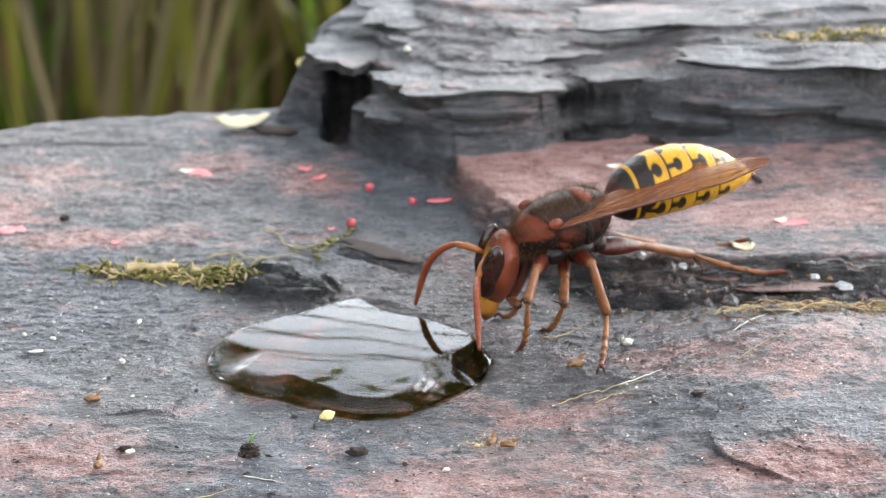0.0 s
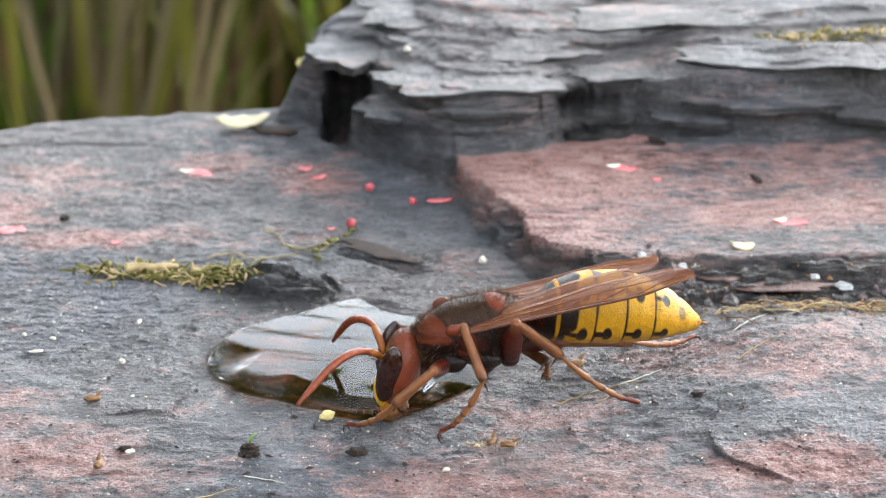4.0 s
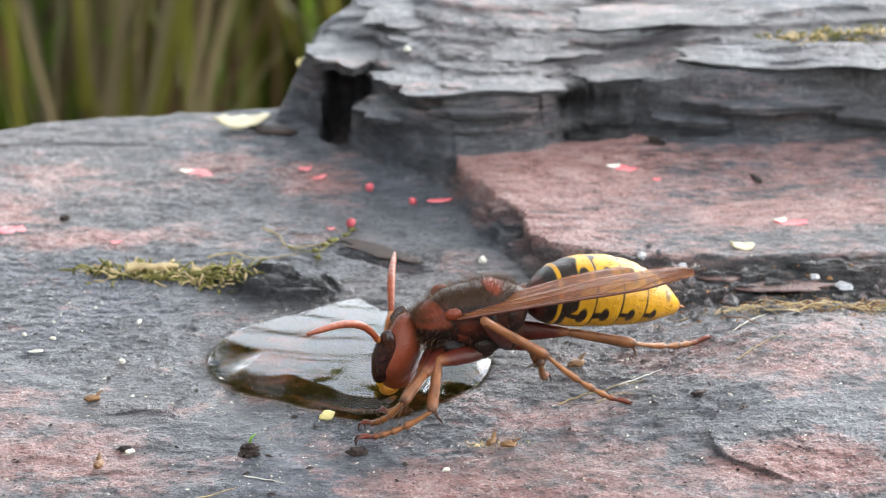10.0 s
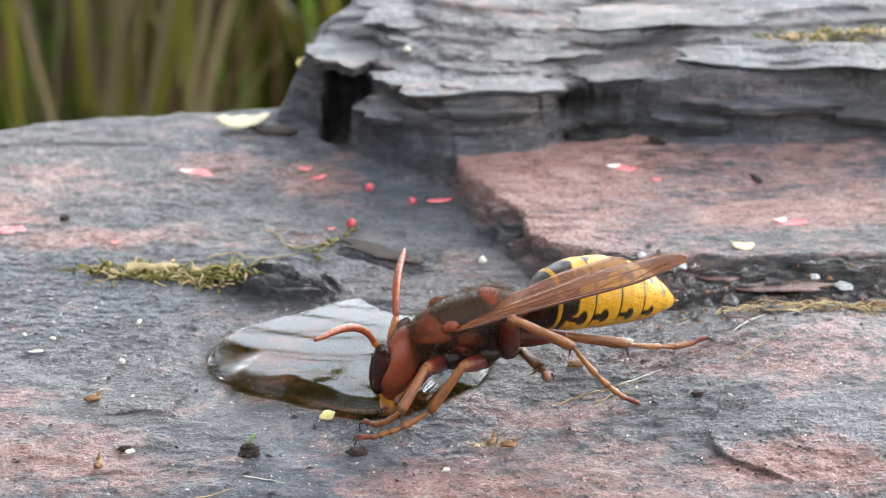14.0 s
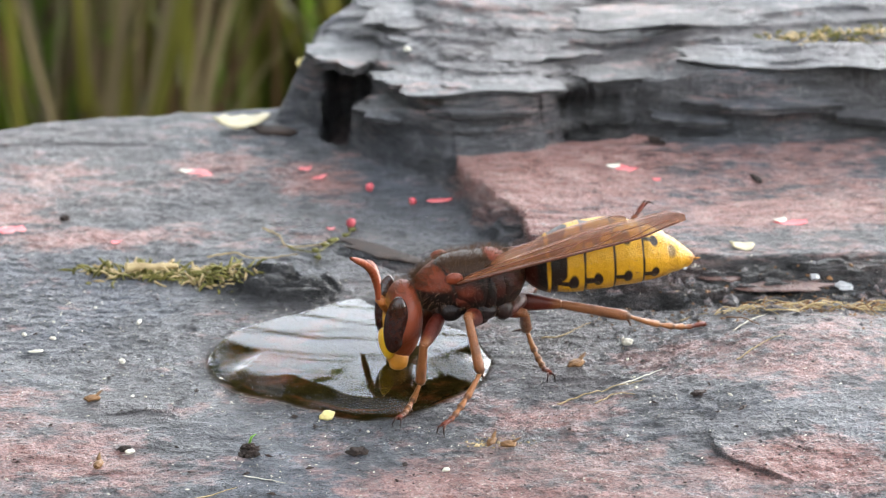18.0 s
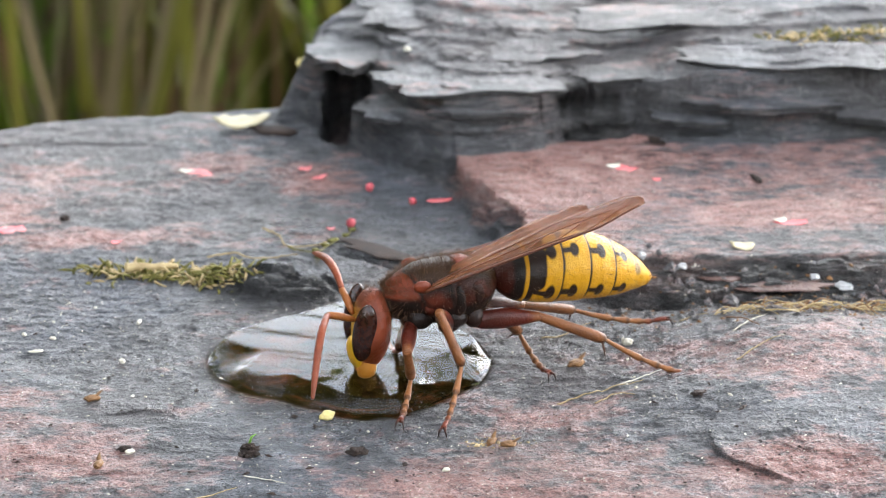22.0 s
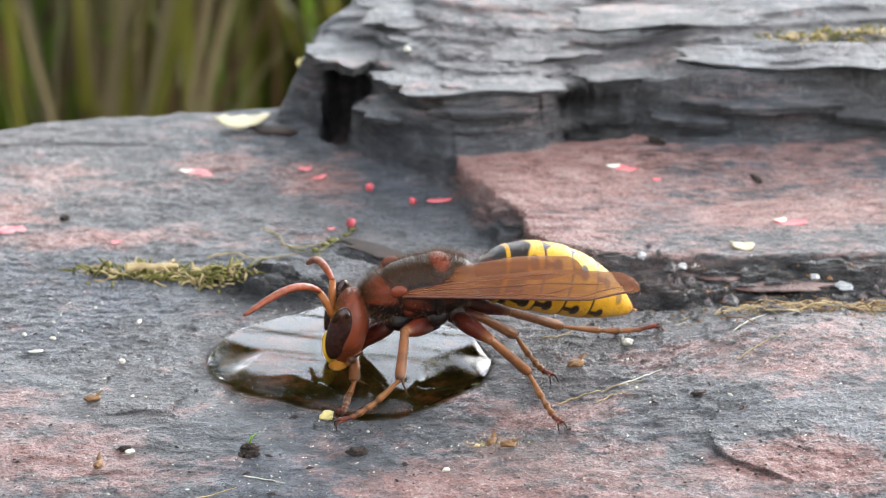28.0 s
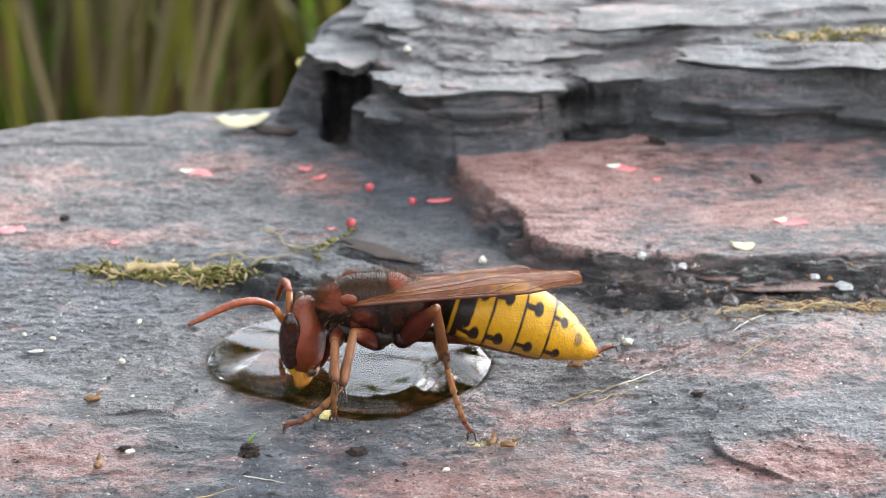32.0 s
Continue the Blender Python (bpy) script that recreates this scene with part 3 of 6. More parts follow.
def thorax_tint(wasp):
    def fn(x, y, z):
        a = abs(math.degrees(math.atan2(y, z)))
        if wasp:
            c = BLACK
            c = blend(c, (0.75, 0.6, 0.06), 1 - smooth(0.7, 1.0, math.hypot((x - 1.6 + 0.02 * a) / 0.7, (a - 48) / 16)))
            c = blend(c, (0.75, 0.6, 0.06), 1 - smooth(0.7, 1.0, math.hypot((x + 2.1) / 0.45, (a - 28) / 18)))
            return blend(c, (0.75, 0.6, 0.06), 1 - smooth(0.7, 1.0, math.hypot((x - 0.6) / 0.6, (a - 100) / 14)))
        c = blend(OLIVE, (0.045, 0.009, 0.005), smooth(52, 60, a))
        c = blend(c, (0.008, 0.005, 0.004), smooth(98, 112, a))
        c = blend(c, RED_BROWN, smooth(1.6, 1.9, x + 0.016 * (a - 40)) * (1 - smooth(78, 92, a - 4 * (x - 2))))
        c = blend(c, (0.008, 0.005, 0.004), smooth(1.3, 1.6, x) * smooth(84, 96, a - 4 * (x - 2)))
        c = blend(c, RED_BROWN, (1 - smooth(0.75, 1.05, math.hypot((x + 1.9) / 0.8, a / 44))))
        c = blend(c, (0.11, 0.02, 0.009), 0.9 * (1 - smooth(0.6, 1.05, math.hypot((x - 0.5) / 0.8, (a - 84) / 14))))
        c = blend(c, BLACK, 0.9 * (1 - smooth(0.12, 0.3, abs(x + 0.7 + 0.01 * (a - 80)))) * smooth(56, 66, a))
        c = blend(c, (0.1, 0.02, 0.009), 0.8 * (1 - smooth(0.7, 1.05, math.hypot((x + 2.9) / 0.5, (a - 75) / 18))))
        c = blend(c, BLACK, 0.5 * smooth(0.1, 0.45, noise.noise(Vector((x * 0.9, y * 0.9, z * 0.9 + 4)))) * smooth(50, 66, a))
        line = abs(x - 1.9 + 0.012 * (a - 40))
        c = blend(c, BLACK, 1 - smooth(0.06, 0.16, line))
        c = blend(c, BLACK, (1 - smooth(1.5, 4.0, abs(a - 58))) * smooth(-1.2, -0.8, x) * (1 - smooth(1.4, 1.7, x)))
        return c
    return fn


def hairs(name, spots, length, seed, lean=(0, 0, 0)):
    """Fine bristles at (point, normal) spots, in millimetres."""
    rnd = random.Random(seed)
    verts, faces = [], []
    for p, nrm in spots:
        d = (nrm + Vector((rnd.gauss(0, 0.3), rnd.gauss(0, 0.3), rnd.gauss(0, 0.3))) + Vector(lean)).normalized()
        s = d.orthogonal().normalized()
        t = d.cross(s)
        ln, w = length * rnd.uniform(0.5, 1.2), 0.012
        k = len(verts)
        for a in (0, 2.1, 4.2):
            verts.append((p + (s * math.cos(a) + t * math.sin(a)) * w) * MM)
        verts.append((p + d * ln) * MM)
        faces += [(k, k + 1, k + 3), (k + 1, k + 2, k + 3), (k + 2, k, k + 3)]
    return mesh_from(name, verts, faces, False)


def spots_on(me, count, seed, keep):
    rnd = random.Random(seed)
    vs = [v for v in me.vertices if keep(*(v.co / MM))]
    return [(v.co / MM, v.normal.copy()) for v in (rnd.choice(vs) for _ in range(count))]


def wing_mesh(name, length, wide, lead=0.0):
    """A thin blade along -X from its root; width along +Z, gently arched."""
    verts, faces, n, m = [], [], 36, 8
    for side in (0.012, -0.012):
        for i in range(n + 1):
            s = i / n
            w = wide * float(np.interp(s, [0, 0.08, 0.3, 0.6, 0.8, 0.92, 0.98, 1], [0.16, 0.32, 0.7, 1.0, 0.96, 0.7, 0.36, 0.08]))
            off = lead + wide * float(np.interp(s, [0, 0.8, 1], [0, -0.04, 0.3]))
            for j in range(m + 1):
                v = j / m
                pleat = 0.05 * math.sin(v * 16 + s * 3) * (1 - s * 0.5)
                verts.append((-s * length * MM, (side + 0.35 * math.sin(v * 2.2) * s + pleat) * MM, (off + w * v) * MM))
    row = m + 1
    for side in (0, 1):
        o = side * (n + 1) * row
        for i in range(n):
            for j in range(m):
                f = (o + i * row + j, o + i * row + j + 1, o + (i + 1) * row + j + 1, o + (i + 1) * row + j)
                faces.append(f if side else f[::-1])
    return mesh_from(name, verts, faces)


def vein_meshes(length, wide):
    def at(s, v):
        w = wide * float(np.interp(s, [0, 0.08, 0.3, 0.6, 0.8, 0.92, 0.98, 1], [0.16, 0.32, 0.7, 1.0, 0.96, 0.7, 0.36, 0.08]))
        off = wide * float(np.interp(s, [0, 0.8, 1], [0, -0.04, 0.3]))
        pleat = 0.05 * math.sin(v * 16 + s * 3) * (1 - s * 0.5)
        return (-s * length, 0.35 * math.sin(v * 2.2) * s + pleat, off + w * v)
    runs = (((0, 0.0), (0.4, 0.0), (0.75, 0.0), (0.97, 0.1)), ((0.02, 0.3), (0.3, 0.16), (0.55, 0.14), (0.75, 0.02)), ((0.02, 0.6), (0.3, 0.42), (0.6, 0.5), (0.85, 0.5)),
            ((0.05, 0.9), (0.35, 0.75), (0.65, 0.85)), ((0.42, 0.15), (0.5, 0.3), (0.56, 0.5)), ((0.6, 0.14), (0.7, 0.35), (0.72, 0.5)), ((0.72, 0.04), (0.82, 0.22), (0.93, 0.3)))
    out = []
    for r, (run, thick) in enumerate(zip(runs, (0.13, 0.07, 0.06, 0.05, 0.045, 0.045, 0.045))):
        path = [at(*spline(run, k / 14)) for k in range(15)]
        out.append(tube("vein", path, [thick * (1 - 0.5 * k / 14) for k in range(15)], 6))
    return out


LEGS = {"left_front": ((2.0, 1.0, -2.0), (3.9, 3.4, 4.8)), "left_middle": (((-0.6), 1.3, -2.4), (4.1, 3.9, 5.0)), "left_hind": ((-2.4, 1.2, -2.2), (4.7, 5.2, 7.0)),
        "right_front": ((2.0, -1.0, -2.0), (3.9, 3.4, 4.8)), "right_middle": ((-0.6, -1.3, -2.4), (4.1, 3.9, 5.0)), "right_hind": ((-2.4, -1.2, -2.2), (4.7, 5.2, 7.0))}
WING_ROOT = {"left": (1.2, 2.4, 0.85), "right": (1.2, -2.4, 0.85)}
NECK, WAIST, ANTENNA = Vector((3.55, 0, -0.4)), Vector((-3.95, 0, 0.3)), Vector((2.35, 0.55, -1.1))


def vespid(root, wasp=False):
    """All parts of a social wasp under its root, in its rest pose; returns the parts by role."""
    leg_c = (0.62, 0.42, 0.06) if wasp else LEG_TAN
    thigh_c = (0.3, 0.2, 0.04) if wasp else (0.1, 0.012, 0.005)
    horn_c = (0.015, 0.013, 0.012) if wasp else (0.28, 0.06, 0.022)
    cheek = BLACK if wasp else (0.21, 0.042, 0.016)
    got = {}
    me = loft("thorax", [(3.75, 0, -0.4, 0.7, 0.9), (3.35, 0, -0.4, 1.15, 1.3), (2.6, 0, -0.3, 1.72, 1.72), (1.4, 0, -0.15, 2.15, 2.15), (-0.4, 0, -0.15, 2.35, 2.35),
                         (-1.8, 0, -0.1, 2.2, 2.25), (-2.9, 0, -0.1, 1.85, 1.95), (-3.7, 0, 0.05, 1.35, 1.4), (-4.2, 0, 0.25, 0.7, 0.75)], 72, 96)
    for v in me.vertices:
        x, y, z = v.co / MM
        a = math.degrees(math.atan2(abs(y), z))
        k = 0.06 * math.exp(-((x + 1.9) / 0.7) ** 2) * (1 - smooth(30, 60, a)) - 0.035 * math.exp(-((x - 1.9 + 0.012 * (a - 40)) / 0.12) ** 2)
        k -= 0.04 * math.exp(-((x + 1.1) / 0.14) ** 2) * (1 - smooth(60, 100, a)) - 0.03 * math.exp(-((a - 100) / 18) ** 2 - ((x - 0.3) / 0.8) ** 2)
        v.co = Vector((x, y * (1 + k), z * (1 + k))) * MM
    tint(me, thorax_tint(wasp))
    thorax = part("thorax", me, CHITIN_DULL, root, "black thorax with yellow marks" if wasp else "hairy red-brown and black thorax")
    part("hair", hairs("hair", spots_on(me, 420 if wasp else 3400, 5, lambda x, y, z: z > (0.3 if int(x * 37 + y * 91) % 4 else -2.0) and x > -3.6), 0.6, 6), HAIR, thorax)
    for i, (c, _) in enumerate(LEGS.values()):
        hip = blob("coxa", (0.8, 0.75, 0.9), Vector(c) + Vector((0, 0, 0.35)), 2, 0.15, i)
        tint(hip, lambda x, y, z: blend(BLACK, DARK_RED, 0.25))
        part("coxa", hip, CHITIN, thorax)
    for s in (1, -1):
        for at, r, c in (((0.5, 1.85, -0.6), (0.95, 0.45, 0.7), (0.09, 0.017, 0.008)), ((-1.2, 1.95, -0.3), (0.65, 0.4, 1.2), (0.012, 0.006, 0.005)), ((-2.4, 1.7, 0.0), (0.7, 0.35, 0.95), (0.045, 0.009, 0.005)),
                         ((1.5, 1.5, -1.5), (0.9, 0.8, 0.8), (0.014, 0.01, 0.009)), ((-0.8, 1.5, -1.7), (1.1, 0.8, 0.8), (0.016, 0.01, 0.009))):
            p = blob("side_plate", r, (at[0], at[1] * s, at[2]), 3, 0.12, int(at[0] * 10))
            c = c if not wasp else BLACK
            tint(p, lambda x, y, z, c=c: blend(c, BLACK, 0.75 * smooth(-0.1, 0.5, noise.noise(Vector((x * 1.3, y * 1.3, z * 1.3))))))
            part("side_plate", p, CHITIN_DULL, thorax)
        t = blob("tegula", (0.65, 0.3, 0.45), (1.4, 2.2 * s, 1.15), 2)
        tint(t, lambda x, y, z: RED_BROWN if not wasp else BLACK)
        part("tegula", t, CHITIN, thorax)
    # head hangs from the neck, face forward
    me = blob("head", (1.45, 2.45, 2.95), (1.25, 0, -2.1), 5)
    for v in me.vertices:
        x, y, z = v.co / MM
        k = 1 - 0.25 * smooth(-2.2, -4.8, z)
        x = x - 0.35 * (1 - smooth(0, 0.9, abs(y) / 2.4)) * smooth(1.6, 2.9, x)
        v.co = Vector((x + 0.12 * (-2 - z), y * k, z)) * MM
    face_c = (0.75, 0.6, 0.06) if wasp else (0.66, 0.33, 0.03)
    tint(me, lambda x, y, z: blend(cheek, face_c, smooth(2.0, 2.45, x - 0.12 * (-2 - z)) * (1 - smooth(1.0, 1.35, abs(y))) * (1 - smooth(-0.6, 0.1, z))))
    if wasp:
        tint(me, lambda x, y, z: blend(blend(BLACK, (0.75, 0.6, 0.06), (1 - smooth(0.12, 0.3, abs(x - 0.9 - 0.12 * (-2 - z)))) * smooth(1.2, 1.6, abs(y))), face_c, smooth(2.0, 2.45, x - 0.12 * (-2 - z)) * (1 - smooth(1.0, 1.35, abs(y))) * (1 - smooth(-0.6, 0.1, z))))
    head = part("head", me, CHITIN, root, "black and yellow head" if wasp else "red-brown head with a yellow face")
    got["head"] = head
    part("hair", hairs("hair", spots_on(me, 90 if wasp else 420, 8, lambda x, y, z: z > -0.6), 0.6, 9), HAIR, head)
    for s in (1, -1):
        part("compound_eye", blob("compound_eye", (0.85, 0.62, 2.2), (1.98, 1.84 * s, -1.6), 4, turn=Euler((0, radians(-12), radians(-22 * s))).to_matrix()), WASP_EYE if wasp else EYE_M, head, "dark brown glossy kidney-shaped eye")
        mand = loft("mandible", [(-0.3, 0, 0, 0.7, 0.6), (0.5, 0, 0.0, 0.8, 0.7), (1.3, -0.15 * s, 0.05, 0.6, 0.5), (1.85, -0.35 * s, 0.1, 0.2, 0.16)], 10, 12)
        tint(mand, lambda x, y, z: blend((0.5, 0.2, 0.025), (0.04, 0.012, 0.008), smooth(0.7, 1.5, x)))
        o = part("mandible", mand, CHITIN, head, "yellow-brown jaw")
        o.matrix_basis = aim(Vector((1.75, 0.62 * s, -4.35)) * MM, (0.12, 0, -1), (1, 0, 0))
    cl = blob("clypeus", (0.6, 1.25, 1.2), (2.4, 0, -3.75), 3, turn=Euler((0, radians(8), 0)).to_matrix())
    tint(cl, lambda x, y, z: (0.75, 0.42, 0.025))
    part("clypeus", cl, CHITIN, head, "yellow face shield")
    # feelers
    for side, s in (("left", 1), ("right", -1)):
        sc = tube("scape", [(0, 0, 0), (0.5, 0, 0.05), (1.2, 0, 0.08), (2.1, 0, 0)], [0.16, 0.24, 0.27, 0.24], 12)
        tint(sc, lambda x, y, z: blend(horn_c, (0.5, 0.2, 0.03), 0.0 if wasp else 0.4))
        got[side + "_scape"] = part("antenna_scape", sc, CHITIN, root)
        path, rad = [], []
        for k in range(45):
            u = k / 44
            path.append((6.9 * u, 0, 1.05 * math.sin(math.pi * u ** 0.8) * (1 - 0.25 * u)))
            rad.append((0.2 + 0.085 * math.sin(math.pi * min(u * 1.1, 1) ** 0.8)) * (1 - 0.14 * (k % 4 == 0)) * (1 - 0.35 * smooth(0.85, 1, u)))
        fl = tube("flagellum", path, rad, 12)
        tint(fl, lambda x, y, z: blend(horn_c, blend(horn_c, BLACK, 0.6), smooth(4.5, 7.5, x) * 0.5))
        got[side + "_flagellum"] = part("antenna_flagellum", fl, CHITIN, root, "curved ringed feeler")
    # abdomen, ring by ring
    first = None
    for k in range(6):
        d0, d1 = TERGITES[k], TERGITES[k + 1]
        rings = []
        for i in range(9):
            d = d0 + (d1 - d0) * i / 8 + (0.0 if i else -0.05)
            r = abdomen_radius(max(d, 0)) * (1 + 0.035 * (i / 8) ** 2 - (0.02 if k else 0) + 0.012 * math.sin(math.pi * i / 8))
            rings.append((-d, 0, abdomen_arch(d), r, r * 0.96))
        me = loft("tergite", rings, 40, 128)
        tint(me, abdomen_tint(wasp))
        if k == 0:
            me.name = "abdomen"
            first = got["abdomen"] = part("abdomen", me, CHITIN, root, "yellow abdomen with black bands" if wasp else "yellow abdomen with black bands and drops")
        else:
            part("abdomen_ring", me, CHITIN, first)
        if not wasp:
            part("hair", hairs("hair", spots_on(me, 110, 30 + k, lambda x, y, z: True), 0.55, 40 + k, (-0.5, 0, 0)), HAIR, first)
    sting = tube("tip", [(-12.3, 0, -0.1), (-12.9, 0, -0.12)], [0.16, 0.04], 8)
    tint(sting, lambda x, y, z: (0.45, 0.18, 0.03))
    part("abdomen_tip", sting, CHITIN, first)
    # wings
    for side, s in (("left", 1), ("right", -1)):
        w = got[side + "_wing"] = part("forewing", wing_mesh("forewing", 16.4, 2.5), WING, root, "folded translucent amber wing")
        for v in vein_meshes(16.4, 2.5):
            part("vein", v, VEIN, w)
        h = part("hindwing", wing_mesh("hindwing", 11.5, 2.0, 1.0), WING, w)
        h.matrix_basis = pose(-0.9 * MM, -0.12 * s * MM, 0.35 * MM, 0, 3, 0)
    # legs
    for leg, (root_at, (lf, lt, ls)) in LEGS.items():
        thick = 1.15 if "hind" in leg else 1.0
        f = loft("femur", [(-0.15, 0, 0, 0.26, 0.28), (0.5, 0, 0, 0.46 * thick, 0.54 * thick), (lf * 0.45, 0, 0.05, 0.54 * thick, 0.66 * thick), (lf * 0.8, 0, 0, 0.44, 0.5), (lf + 0.15, 0, 0, 0.3, 0.3)], 20, 16)
        tint(f, lambda x, y, z: blend(blend(thigh_c, BLACK, 0.45 * (1 - smooth(0.2, 0.9, x / lf))), leg_c, smooth(0.8, 1.0, x / lf) * (1.0 if not wasp else 1.6) * 0.6))
        got[leg + "_femur"] = part("femur", f, CHITIN, root)
        t = loft("tibia", [(-0.1, 0, 0, 0.22, 0.24), (0.5, 0, 0, 0.3, 0.33), (lt * 0.55, 0, 0, 0.33, 0.39), (lt * 0.92, 0, 0, 0.36, 0.4), (lt + 0.1, 0, 0, 0.2, 0.22)], 18, 14)
        spur = tube("spur", [(lt - 0.05, 0, -0.25), (lt + 0.35, 0.05, -0.8), (lt + 0.55, 0.05, -1.15)], [0.1, 0.07, 0.015], 6)
        tib = merged("tibia", [t, spur])
        tint(tib, lambda x, y, z: blend(blend(leg_c, thigh_c, 0.3 if not wasp else 0.1), (0.03, 0.012, 0.006), 0.6 * smooth(lt * 0.9, lt, x) + 0.35 * smooth(0.05, 0.3, noise.noise(Vector((x * 0.9, y * 2, z * 2))))))
        tib.polygons.foreach_set("use_smooth", [True] * len(tib.polygons))
        got[leg + "_tibia"] = part("tibia", tib, CHITIN, root)
        if not wasp:
            part("hair", hairs("hair", spots_on(tib, 110, 60 + len(got), lambda x, y, z: True), 0.3, 61 + len(got), (0.8, 0, 0)), HAIR, got[leg + "_tibia"])
        path, rad = [], []
        for k in range(31):
            u = k / 30
            path.append((ls * u, 0, -0.3 * math.sin(math.pi * u) + 0.25 * smooth(0.8, 1, u)))
            seg_u = min(int(np.searchsorted([0.42, 0.6, 0.75, 0.86, 1.01], u)), 4)
            lo, hi = (0, 0.42, 0.6, 0.75, 0.86)[seg_u], (0.42, 0.6, 0.75, 0.86, 1.0)[seg_u]
            rad.append(0.14 + 0.13 * ((u - lo) / (hi - lo)) ** 1.5 - 0.06 * (u > 0.95))
        ts = [tube("tarsus", path, rad, 10)]
        for q in (1, -1):
            ts.append(tube("claw", [(ls - 0.1, 0.1 * q, 0.2), (ls + 0.3, 0.22 * q, 0.32), (ls + 0.55, 0.3 * q, 0.02), (ls + 0.6, 0.3 * q, -0.2)], [0.1, 0.08, 0.045, 0.012], 6))
        tar = merged("tarsus", ts)
        joints = [ls * q for q in (0.42, 0.6, 0.75, 0.86)]
        tint(tar, lambda x, y, z: blend(blend(blend(leg_c, (0.16, 0.025, 0.012), smooth(0.72, 0.88, x / ls) * 0.9), (0.03, 0.012, 0.008), 0.75 * (1 - smooth(0.05, 0.16, min(abs(x - q) for q in joints)))), BLACK, smooth(ls + 0.1, ls + 0.4, x)))
        tar.polygons.foreach_set("use_smooth", [True] * len(tar.polygons))
        got[leg + "_tarsus"] = part("tarsus", tar, CHITIN, root)
        if not wasp:
            part("hair", hairs("hair", spots_on(tar, 70, 80 + len(got), lambda x, y, z: True), 0.3, 81 + len(got), (0.7, 0, -0.3)), HAIR, got[leg + "_tarsus"])
    return got


def leg_poses(root_at, lengths, knee, ankle, foot):
    """Femur, tibia and tarsus poses in one space, in millimetres, from a wished knee, ankle and foot."""
    lf, lt, ls = lengths
    back = (ankle - foot).normalized()
    a = foot + back * ls
    d = a - root_at
    dist = d.length
    if dist > (lf + lt) * 0.995:
        a = root_at + d.normalized() * (lf + lt) * 0.995
    if dist < abs(lf - lt) + 0.4:
        a = root_at + d.normalized() * (abs(lf - lt) + 0.4)
    d = a - root_at
    dist = d.length
    along = (lf * lf - lt * lt + dist * dist) / (2 * dist)
    h = math.sqrt(max(lf * lf - along * along, 0.0))
    pole = knee - root_at
    pole = pole - d * (pole.dot(d) / d.length_squared)
    pole = pole.normalized() if pole.length > 1e-4 else Vector((0, 0, 1))
    k = root_at + d.normalized() * along + pole * h
    up = pole + Vector((0, 0, 0.2))
    return aim(root_at * MM, k - root_at, up), aim(k * MM, a - k, up), aim(a * MM, foot - a, Vector((0, 0, 1)) + pole * 0.2)


def at_time(rows, t):
    """The numbers of a table at t seconds, eased from row to row."""
    if t <= rows[0][0]:
        return np.array(rows[0][1:], float)
    for a, b in zip(rows, rows[1:]):
        if t <= b[0]:
            u = (t - a[0]) / (b[0] - a[0])
            u = u * u * (3 - 2 * u)
            return np.array(a[1:], float) * (1 - u) + np.array(b[1:], float) * u
    return np.array(rows[-1][1:], float)


def wing_pose(side, d, tilt=5.0):
    """Folded wings lie with the front edge outward; tilt lifts the inner edge. Raised wings turn up."""
    s = 1 if side == "left" else -1
    d = Vector(d).normalized()
    flat = Vector((0, -s * math.cos(radians(tilt)), math.sin(radians(tilt))))
    k = smooth(-0.85, -0.5, d.x)
    return aim(Vector(WING_ROOT[side]) * MM, -d, flat * (1 - k) + Vector((-0.9, -0.3 * s, 0.3)) * k)


hornet = thing("hornet", "large hornet with red-brown thorax and yellow-black abdomen drinking at a puddle", "hornet")
HORNET = vespid(hornet)
wasp = thing("wasp", "small yellow and black wasp with dark feelers visiting the puddle", "wasp")
WASP = vespid(wasp, True)
wasp.scale = (0.56, 0.56, 0.56)


def rest_pose(parts):
    """A standing pose for an insect whose limbs are not keyed."""
    parts["head"].matrix_basis = Matrix.Translation(NECK * MM)
    parts["abdomen"].matrix_basis = Matrix.Translation(WAIST * MM) @ pose(0, 0, 0, 0, -20, 0)
    for side, s in (("left", 1), ("right", -1)):
        base = NECK + Vector((ANTENNA.x, ANTENNA.y * s, ANTENNA.z))
        d1, d2 = Vector((0.8, 0.4 * s, 0.35)).normalized(), Vector((0.75, 0.35 * s, -0.75))
        parts[side + "_scape"].matrix_basis = aim(base * MM, d1)
        parts[side + "_flagellum"].matrix_basis = aim((base + d1 * 2.1) * MM, d2)
        parts[side + "_wing"].matrix_basis = wing_pose(side, (-0.97, 0.1 * s, -0.03), 25.0)
    for leg, (c, lengths) in LEGS.items():
        s = 1 if c[1] > 0 else -1
        fx = {"front": 6.5, "middle": 0.5, "hind": -9.5}[leg.split("_")[1]]
        foot = Vector((fx, 6.5 * s, -5.2))
        ankle = foot + Vector((-fx * 0.28 - (0 if fx < 5 else -0.2), -2.2 * s, 2.2))
        knee = Vector((fx * 0.5, 4.2 * s, 0.5))
        for name, m in zip(("_femur", "_tibia", "_tarsus"), leg_poses(Vector(c), lengths, knee, ankle, foot)):
            parts[leg + name].matrix_basis = m


rest_pose(WASP)


# ---- ground and plants behind the rock ----
SOIL = plain_material("soil", (0.025, 0.02, 0.01), (0.09, 0.08, 0.035), 18, 0.9, 0.6, 0.01)


